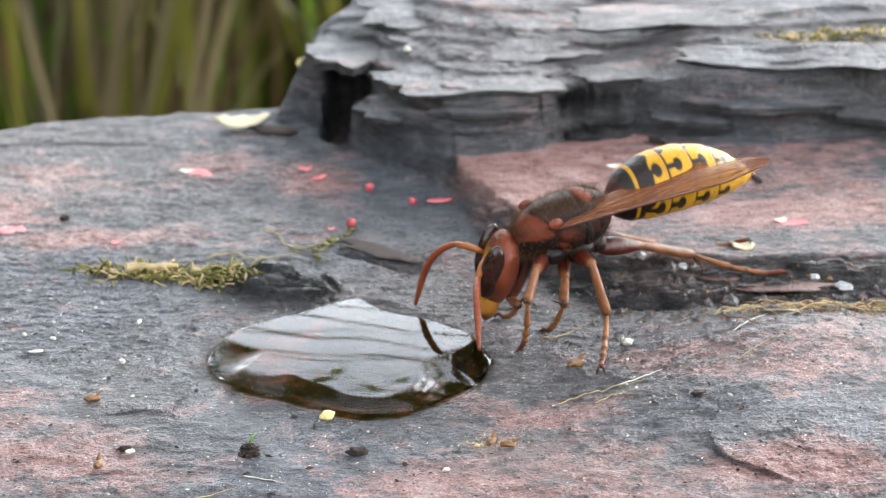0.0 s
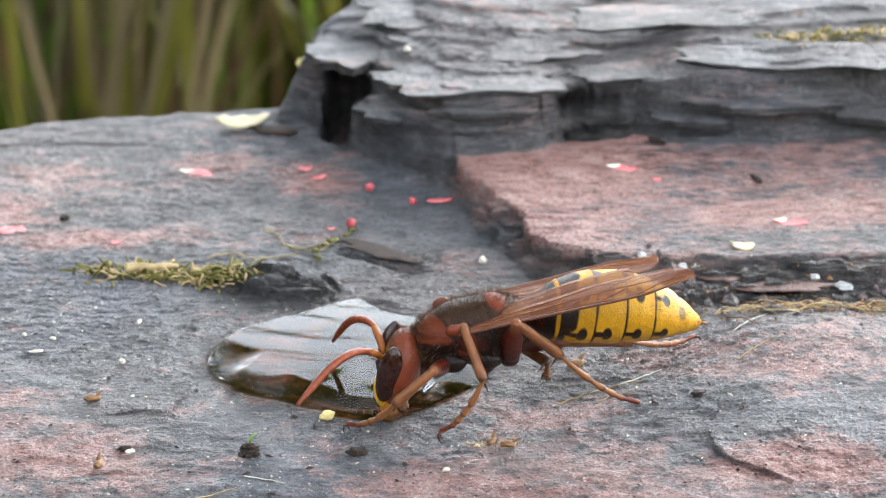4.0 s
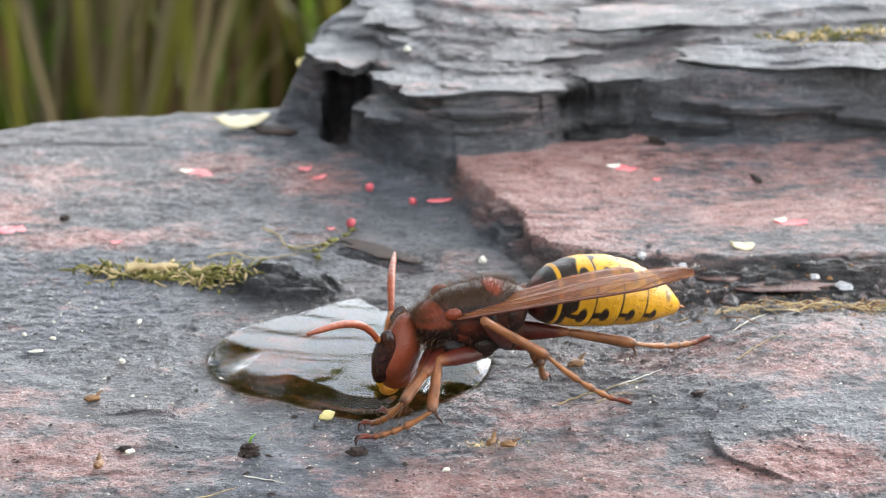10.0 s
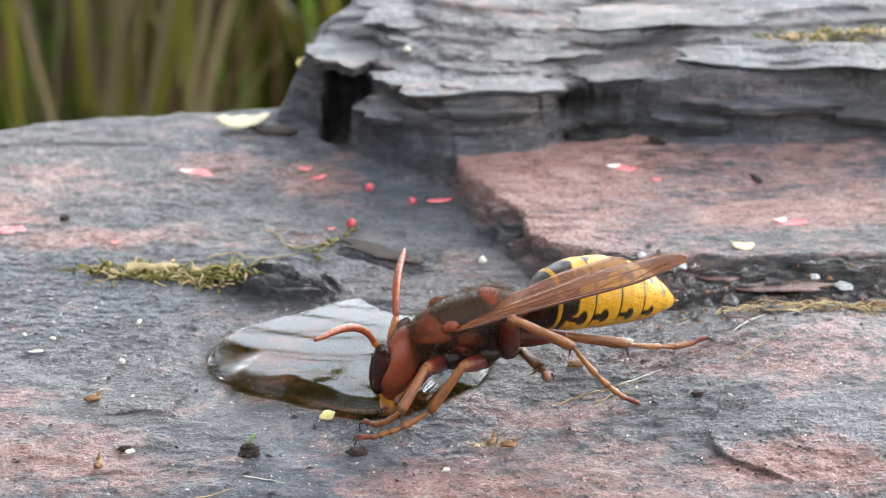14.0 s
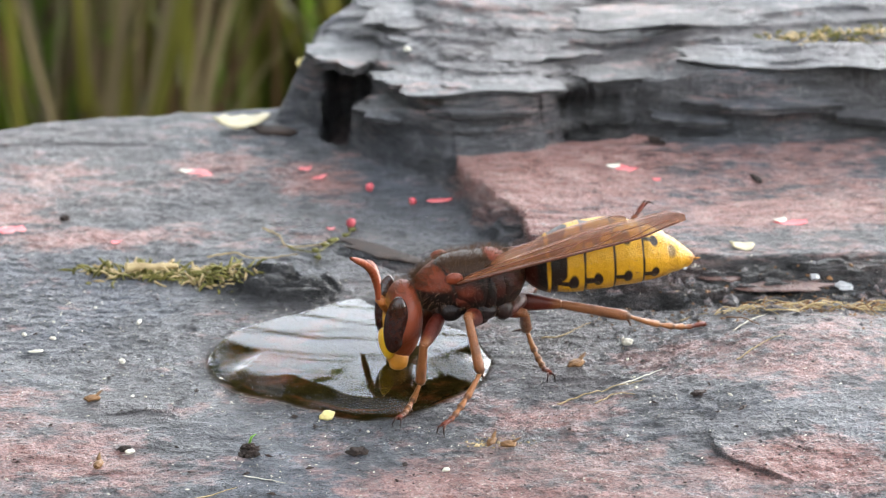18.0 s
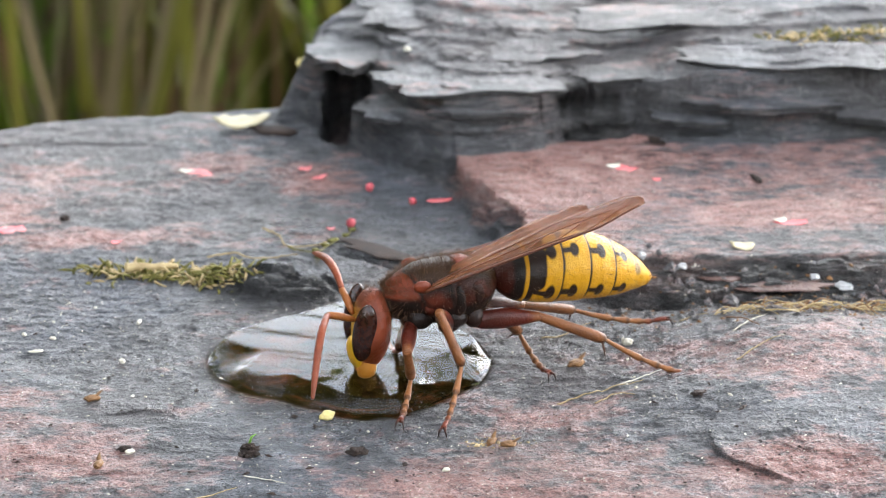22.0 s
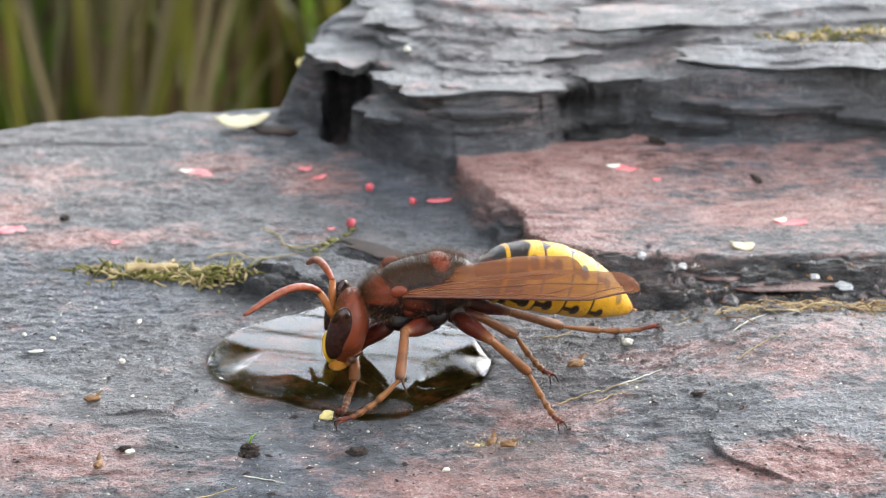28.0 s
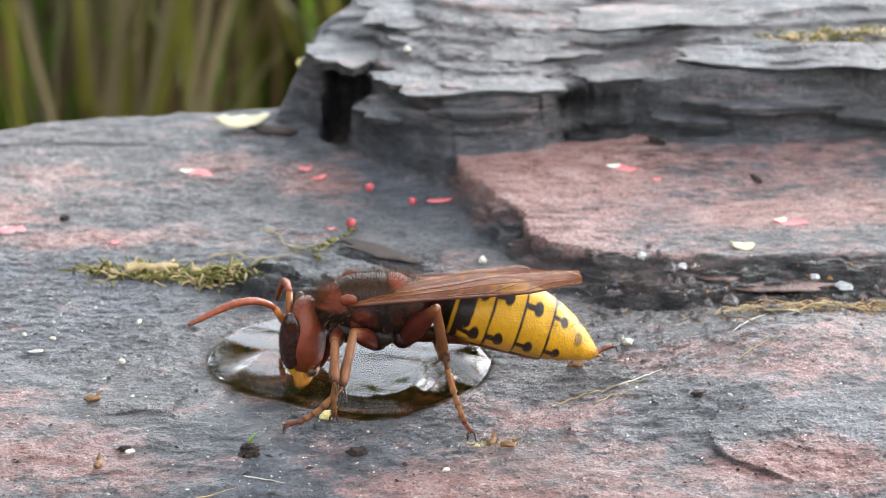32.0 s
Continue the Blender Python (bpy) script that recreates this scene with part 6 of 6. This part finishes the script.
    left_middle = [
        (0, 11.3, -23.2, 0.2, 11.9, -18.8, 2.5, 10.9, -18.6, 6.3), (1, 13.7, -25.3, 0.2, 12.5, -27.2, 4.7, 10.2, -28.2, 7.7),
        (2, 7.1, -31.2, 0.2, 7.0, -32.8, 5.0, 5.6, -29.4, 6.3), (3, 1.9, -33.5, 0.2, 3.5, -35.3, 4.6, 2.8, -31.7, 6.0),
        (6, -5.0, -34.6, 0.2, -1.1, -31.7, 1.5, -0.2, -32.7, 5.1), (7, -5.4, -34.8, 0.2, -0.6, -33.9, 2.0, 0.7, -30.7, 3.7),
        (10, -5.4, -34.8, 0.2, -0.5, -33.9, 2.0, 0.6, -30.6, 3.6), (13, -5.4, -34.8, 0.2, -0.5, -33.9, 2.0, 0.6, -30.6, 3.6),
        (14, -5.5, -34.9, 0.2, -0.5, -34.0, 2.1, 0.8, -35.0, 5.6), (16.5, -5.5, -34.9, 0.2, -0.5, -34.0, 2.1, 0.8, -35.0, 5.6),
        (17, -3.1, -34.2, 0.2, -0.0, -30.5, 1.6, 0.2, -30.5, 5.5), (18, 0.1, -32.9, 0.2, 2.6, -29.3, 2.7, 2.2, -26.2, 4.9),
        (19, -0.0, -32.9, 0.2, 1.9, -29.1, 2.9, 0.8, -29.5, 6.6), (20, 0.1, -33.2, 0.2, 1.7, -33.3, 5.0, 0.6, -30.0, 6.7),
        (21, 0.1, -33.2, 0.2, 1.3, -29.5, 3.4, -0.1, -30.0, 7.0), (22, 0.1, -33.2, 0.2, 1.3, -29.5, 3.4, -0.2, -29.6, 7.0),
        (23, -0.1, -32.9, 0.2, 1.0, -28.9, 3.2, -0.7, -29.5, 6.6), (24, 0.1, -33.2, 0.2, 1.1, -29.4, 3.4, -0.6, -29.2, 6.9),
        (24.3, 0.1, -33.2, 0.2, 1.1, -29.4, 3.4, -0.6, -29.2, 6.9), (24.5, 0.1, -32.9, 0.2, 1.7, -29.2, 3.3, 0.2, -26.4, 5.5),
        (25, 0.4, -32.9, 0.3, 1.6, -29.0, 3.2, -0.4, -26.6, 5.5), (27.5, -6.9, -32.2, 0.2, -2.9, -31.5, 3.2, -2.6, -28.2, 5.3),
        (28, -6.9, -32.2, 0.2, -2.9, -31.5, 3.2, -2.6, -28.2, 5.3), (29, -3.5, -32.9, 0.2, -1.0, -29.4, 2.9, -1.7, -29.6, 6.7),
        (30, -3.4, -33.2, 0.2, -0.7, -30.1, 3.0, -1.4, -27.4, 5.8), (31, -3.5, -32.9, 0.2, -1.0, -29.2, 2.6, -2.0, -26.5, 5.2),
        (32, -10.4, -32.9, 0.2, -6.8, -33.5, 3.6, -5.8, -30.3, 5.5),
    ]
    left_hind = [
        (0, 27.3, -9.4, 1.3, 19.9, -5.3, 1.9, 15.8, -6.4, 4.9), (1, 27.3, -9.4, 1.3, 20.8, -7.3, 0.4, 17.4, -10.2, 3.1),
        (2, 19.0, -22.6, 0.2, 12.6, -21.1, 2.7, 7.9, -21.9, 4.7), (3, 13.4, -29.3, 0.2, 8.3, -30.8, 4.8, 4.8, -33.1, 7.9),
        (6, 13.1, -29.3, 0.2, 7.1, -30.2, 3.8, 2.8, -31.6, 6.3), (7, 12.7, -29.3, 0.2, 7.8, -24.7, 2.3, 4.0, -21.4, 3.5),
        (10, 12.7, -29.3, 0.2, 7.1, -30.2, 4.3, 3.4, -32.0, 7.6), (13, 12.7, -29.3, 0.2, 7.1, -30.2, 4.3, 3.4, -32.0, 7.6),
        (14, 13.3, -29.4, 0.2, 8.8, -31.0, 5.4, 4.0, -31.8, 7.3), (16.5, 13.3, -29.4, 0.2, 8.8, -31.0, 5.4, 4.0, -31.8, 7.3),
        (17, 12.4, -29.4, 0.2, 7.4, -24.9, 2.4, 4.3, -21.4, 4.5), (18, 17.0, -9.8, 9.0, 11.8, -13.1, 5.8, 6.3, -13.6, 4.3),
        (19, 11.0, -16.7, 2.5, 7.3, -22.3, 4.7, 5.6, -27.0, 5.9), (20, 11.2, -19.1, 2.5, 8.7, -24.6, 6.2, 5.0, -27.4, 8.5),
        (21, 16.6, -25.8, 0.3, 9.7, -24.2, 3.2, 5.7, -25.1, 6.3), (22, 17.9, -24.7, 0.2, 10.2, -23.1, 3.0, 6.0, -24.0, 5.9),
        (23, 10.1, -21.5, 2.5, 8.0, -27.0, 6.2, 5.1, -22.7, 6.0), (24, 17.2, -25.1, 0.2, 9.8, -23.4, 3.2, 5.4, -23.8, 6.0),
        (24.3, 17.2, -25.1, 0.2, 9.8, -23.4, 3.2, 5.4, -23.8, 6.0), (24.5, 17.2, -25.5, 0.2, 10.0, -23.3, 4.3, 6.1, -20.0, 5.2),
        (25, 14.7, -28.3, 0.2, 8.7, -25.5, 2.6, 5.0, -26.6, 6.1), (27.5, 8.0, -32.5, 0.2, 6.0, -25.9, 1.1, 2.6, -27.4, 4.8),
        (28, 8.0, -32.5, 0.2, 6.0, -25.9, 1.1, 2.6, -27.4, 4.8), (29, 1.2, -19.0, 15.8, 0.2, -22.0, 9.4, -0.8, -22.5, 5.5),
        (30, 9.8, -30.1, 0.2, 5.8, -27.6, 5.8, 2.4, -23.7, 6.4), (31, 17.9, -17.9, 0.2, 10.9, -16.9, 1.6, 6.8, -18.6, 4.3),
        (32, 1.8, -33.9, 0.2, 0.1, -27.6, 2.9, -2.4, -29.0, 7.2),
    ]
    right_front = [
        (0, 4.3, -13.9, 0.2, 5.5, -17.8, 2.8, 5.7, -14.5, 3.4), (1, 5.0, -20.8, 0.2, 5.9, -25.0, 2.4, 6.0, -21.6, 2.5),
        (2, -0.1, -24.5, 0.2, 0.9, -28.6, 2.5, 1.3, -25.2, 2.5), (3, -4.3, -30.7, 0.2, -2.5, -34.6, 2.3, -1.5, -31.5, 3.1),
        (6, -4.3, -30.3, 0.2, -3.1, -34.5, 2.2, -2.2, -31.3, 3.0), (7, -3.9, -30.3, 0.2, -2.8, -34.3, 2.5, -1.8, -31.1, 2.9),
        (10, -3.9, -30.3, 0.2, -2.8, -34.3, 2.5, -1.8, -31.1, 2.9), (13, -3.9, -30.3, 0.2, -2.8, -34.3, 2.5, -1.8, -31.1, 2.9),
        (14, -3.9, -30.4, 0.2, -3.0, -34.4, 2.8, -1.8, -31.2, 2.9), (16.5, -3.9, -30.4, 0.2, -3.0, -34.4, 2.8, -1.8, -31.2, 2.9),
        (17, -3.8, -19.5, 0.2, -2.5, -24.0, 1.2, -1.9, -26.7, 3.1), (18, -3.8, -19.5, 0.2, -2.7, -23.8, 2.0, -2.2, -20.5, 1.1),
        (19, -3.8, -19.5, 0.2, -2.7, -23.8, 2.0, -2.2, -20.5, 1.1), (20, -3.8, -19.5, 0.2, -2.7, -23.8, 2.0, -2.2, -20.5, 1.1),
        (21, -4.1, -19.5, 0.2, -3.0, -23.8, 2.0, -2.5, -20.5, 1.1), (22, -4.1, -19.5, 0.2, -3.1, -23.8, 2.0, -2.9, -20.6, 1.1),
        (23, -4.9, -19.8, 0.2, -3.9, -24.1, 2.3, -3.5, -20.8, 1.4), (24, -5.1, -19.1, 0.2, -3.9, -23.3, 2.1, -3.5, -20.1, 1.2),
        (24.3, -5.1, -19.1, 0.2, -3.9, -23.3, 2.1, -3.5, -20.1, 1.2), (24.5, -4.8, -19.8, 0.2, -3.7, -24.1, 2.3, -3.2, -20.8, 1.5),
        (25, -4.8, -19.8, 0.2, -3.7, -24.1, 2.3, -3.2, -20.8, 1.5), (27.5, -7.8, -21.8, 0.2, -6.4, -25.9, 2.1, -6.2, -22.6, 1.3),
        (28, -7.8, -21.8, 0.2, -6.4, -25.9, 2.1, -6.2, -22.6, 1.3), (29, -5.8, -15.9, 0.2, -4.7, -20.3, 2.0, -4.4, -23.2, 3.6),
        (30, -5.8, -17.5, 0.2, -4.7, -21.7, 2.3, -4.5, -18.5, 1.2), (31, -7.3, -19.5, 0.2, -6.5, -23.7, 2.5, -6.3, -20.4, 1.4),
        (32, -10.2, -24.0, 0.3, -9.1, -28.2, 2.2, -8.6, -24.9, 1.7),
    ]
    right_middle = [
        (0, 7.6, -16.5, 0.2, 8.7, -20.2, 3.4, 9.0, -16.3, 3.8), (1, 8.0, -21.9, 0.2, 9.0, -26.0, 2.9, 8.8, -22.1, 2.7),
        (2, 7.8, -25.3, 0.2, 8.5, -29.5, 2.9, 7.6, -25.7, 2.7), (3, 7.3, -24.9, 0.2, 7.1, -29.0, 3.1, 5.5, -25.5, 3.0),
        (6, 7.3, -24.5, 0.2, 7.5, -28.3, 3.5, 7.3, -24.5, 2.6), (7, 7.3, -24.9, 0.2, 6.7, -28.9, 3.2, 7.3, -25.1, 2.5),
        (10, 7.3, -24.9, 0.2, 6.7, -28.9, 3.2, 7.3, -25.1, 2.5), (13, 7.3, -24.9, 0.2, 6.7, -28.9, 3.2, 7.3, -25.1, 2.5),
        (14, 7.5, -24.7, 0.2, 6.8, -29.0, 2.8, 7.1, -25.1, 2.1), (16.5, 7.5, -24.7, 0.2, 6.8, -29.0, 2.8, 7.1, -25.1, 2.1),
        (17, 7.5, -24.4, 0.2, 6.2, -19.5, 0.3, 5.8, -22.6, 2.6), (18, 7.5, -24.4, 0.2, 6.0, -19.8, 1.8, 5.2, -22.6, 4.3),
        (19, 7.5, -24.4, 0.2, 5.6, -20.0, 1.7, 4.9, -22.4, 4.6), (20, 7.3, -24.4, 0.3, 5.2, -20.2, 2.1, 4.5, -22.9, 4.8),
        (21, 7.5, -24.4, 0.2, 5.4, -20.0, 1.7, 4.9, -22.8, 4.4), (22, 7.5, -24.4, 0.2, 5.4, -20.0, 1.7, 4.9, -22.8, 4.4),
        (23, 7.4, -24.4, 0.3, 5.1, -20.2, 1.6, 4.7, -23.0, 4.2), (24, 7.5, -24.4, 0.2, 5.4, -20.0, 1.7, 4.9, -22.8, 4.4),
        (24.3, 7.5, -24.4, 0.2, 5.4, -20.0, 1.7, 4.9, -22.8, 4.4), (24.5, 7.4, -24.4, 0.3, 5.4, -20.0, 1.5, 4.8, -22.6, 4.3),
        (25, 7.3, -24.7, 0.2, 5.2, -25.7, 4.7, 4.5, -21.9, 4.7), (27.5, 7.6, -24.7, 0.2, 5.2, -20.5, 1.6, 4.8, -23.5, 4.1),
        (28, 7.6, -24.7, 0.2, 5.2, -20.5, 1.6, 4.8, -23.5, 4.1), (29, 7.3, -24.0, 0.2, 4.6, -20.3, 2.3, 3.9, -23.2, 4.9),
        (30, 3.8, -21.0, 0.2, 3.1, -24.9, 3.3, 2.9, -21.0, 2.6), (31, 3.5, -21.0, 0.2, 2.3, -16.3, 1.6, 1.8, -19.8, 3.4),
        (32, 0.8, -25.5, 0.2, 0.2, -29.1, 3.6, -0.4, -25.3, 3.5),
    ]
    right_hind = [
        (0, 23.9, -4.4, 2.3, 19.3, -3.6, 1.8, 16.6, -6.9, 4.8), (1, 23.5, -5.2, 2.3, 20.3, -5.7, 1.5, 17.8, -10.0, 3.1),
        (2, 22.7, -14.5, 0.3, 17.3, -18.7, 1.8, 14.8, -22.1, 4.8), (3, 20.9, -16.5, 0.2, 18.1, -22.5, 2.7, 16.2, -27.0, 4.5),
        (6, 18.6, -21.5, 0.2, 13.9, -26.4, 1.9, 10.7, -29.2, 4.9), (7, 21.8, -17.9, 0.2, 17.8, -23.4, 1.9, 14.4, -26.1, 4.7),
        (10, 21.8, -17.9, 0.2, 17.5, -23.2, 1.7, 13.1, -24.5, 4.1), (13, 21.8, -17.9, 0.2, 17.5, -23.2, 1.7, 13.1, -24.5, 4.1),
        (14, 21.9, -18.3, 0.3, 16.6, -22.7, 1.7, 12.6, -24.6, 4.4), (16.5, 21.9, -18.3, 0.3, 16.6, -22.7, 1.7, 12.6, -24.6, 4.4),
        (17, 18.8, -21.4, 0.3, 13.9, -25.8, 2.7, 10.1, -22.5, 4.1), (18, 20.5, -16.3, 0.2, 15.5, -20.5, 2.8, 11.3, -22.1, 5.5),
        (19, 20.2, -16.3, 0.2, 15.5, -21.0, 2.5, 11.8, -23.5, 5.2), (20, 20.3, -16.3, 0.2, 15.2, -20.6, 2.3, 11.0, -21.4, 5.3),
        (21, 20.4, -15.9, 0.2, 12.3, -15.0, 1.2, 10.0, -18.7, 4.0), (22, 19.7, -15.9, 0.2, 12.4, -15.0, 1.2, 10.3, -18.6, 4.3),
        (23, 19.5, -15.9, 0.2, 12.4, -15.1, 1.2, 10.2, -19.2, 3.5), (24, 20.0, -15.9, 0.2, 12.3, -15.1, 1.1, 9.6, -18.5, 4.0),
        (24.3, 20.0, -15.9, 0.2, 12.3, -15.1, 1.1, 9.6, -18.5, 4.0), (24.5, 19.2, -15.9, 0.2, 12.3, -15.8, 1.6, 9.3, -17.9, 5.2),
        (25, 19.2, -16.3, 0.2, 12.2, -15.3, 1.5, 8.1, -16.4, 4.6), (27.5, 19.3, -16.3, 0.2, 12.2, -16.2, -0.5, 9.3, -19.4, 2.4),
        (28, 19.3, -16.3, 0.2, 12.2, -16.2, -0.5, 9.3, -19.4, 2.4), (29, 19.4, -15.9, 0.2, 11.4, -15.3, 0.5, 9.6, -19.4, 3.3),
        (30, 19.2, -15.9, 0.2, 11.3, -15.3, 0.5, 9.6, -19.6, 3.0), (31, 18.9, -15.7, 0.2, 13.9, -20.4, 1.7, 7.7, -19.1, 4.2),
        (32, 13.4, -19.5, 0.2, 9.7, -25.2, 1.5, 8.5, -29.6, 4.1),
    ]
    tables = {"left_front": left_front, "left_middle": left_middle, "left_hind": left_hind,
              "right_front": right_front, "right_middle": right_middle, "right_hind": right_hind}
    rows = {key: [] for key in HORNET}
    path = []
    for k in range(0, 321):
        t = k / 10
        m = pose_of(at_time(body, t))
        back = m.inverted()
        path.append((t, m))
        yaw, pitch = at_time(head, t)
        hm = Matrix.Translation(NECK * MM) @ pose(0, 0, 0, 0, pitch, yaw)
        rows["head"].append((t, hm))
        yaw, pitch = at_time(abdomen, t)
        rows["abdomen"].append((t, Matrix.Translation(WAIST * MM) @ pose(0, 0, 0, 0, pitch, yaw)))
        for side, s, ant, wing in (("left", 1, left_antenna, left_wing), ("right", -1, right_antenna, right_wing)):
            a = at_time(ant, t)
            base = hm @ (Vector((ANTENNA.x, ANTENNA.y * s, ANTENNA.z)) * MM)
            d1 = Vector(a[:3]).normalized()
            rows[side + "_scape"].append((t, aim(base, d1)))
            rows[side + "_flagellum"].append((t, aim(base + d1 * 2.1 * MM, a[3:])))
            w = at_time(wing, t)
            rows[side + "_wing"].append((t, wing_pose(side, w[:3], w[3])))
        for leg, (c, lengths) in LEGS.items():
            p = at_time(tables[leg], t)
            foot, ankle, knee = (back @ (Vector(p[i:i + 3]) * MM) / MM for i in (0, 3, 6))
            for name, lm in zip(("_femur", "_tibia", "_tarsus"), leg_poses(Vector(c), lengths, knee, ankle, foot)):
                rows[leg + name].append((t, lm))
    walk(hornet, path)
    for key, ob in HORNET.items():
        walk(ob, rows[key])
    walk(wasp, [(t, pose_of(r)) for t, *r in (
        (0.0, -52, -18, 8, 5, 0, 0), (1.1, -44, -19, 6, 5, 0, 0), (1.3, -26.8, -21, 3.2, 5, 4, 0), (1.6, -23.8, -21.8, 3.2, 6, 4, 0), (1.8, -22, -22, 3.2, 5, 5, 0),
        (2.0, -21.3, -22.1, 3.2, 4, 5, 0), (2.3, -19.9, -22.2, 3.2, -2, 6, 0), (2.5, -19.5, -22.2, 3.2, -4, 6, 0), (2.6, -26.8, -39.9, 8.3, -80, 0, 10), (2.8, -46, -58, 12, -120, 0, 10),
        (6.0, -40, -48, 18, -60, -20, 0), (6.1, -26.5, -45.9, 18.2, -10, -40, 0), (6.2, -18.7, -45.4, 19.9, 45, -50, 0), (6.3, -9.3, -54.5, 21.5, 78, -48, 0), (6.4, -7.7, -47.3, 19.9, 72, -60, 0),
        (6.5, 20, 0, 16, 30, -30, 0), (6.6, 60, 25, 25, 20, 0, 0), (9.0, 70, 40, 30, 80, 0, 0), (13.9, 60, 30, 25, 150, 0, 0), (14.2, -11, -2, 9, 170, -20, 0),
        (14.4, -52, 20, 12, 150, -20, 0), (20.0, -60, 60, 30, 60, 0, 0), (24.2, -14, 40, 32, 60, -30, 0), (24.4, -11, 32, 20, 120, -60, 0), (24.5, -11.5, 22.1, 8.3, 60, -60, 0),
        (24.6, -14.5, 6, 9, 85, -75, 0), (24.7, -21.2, -10.8, 12.4, 75, -70, 0), (24.8, -46, 2, 16, 60, -30, 0), (24.9, -40, -8, 13, 20, -10, 0), (25.0, -20.8, -15.3, 11.6, 0, -4, 0),
        (25.1, -16.1, -14.8, 4.6, 20, -22, 0), (25.2, -16.5, -15, 6, 55, -50, 0), (25.3, -18.3, -17.8, 11.6, 60, -60, 0), (25.5, -54, 0, 16, 70, -30, 0), (32.0, -64, 20, 20, 90, 0, 0))])


motions()
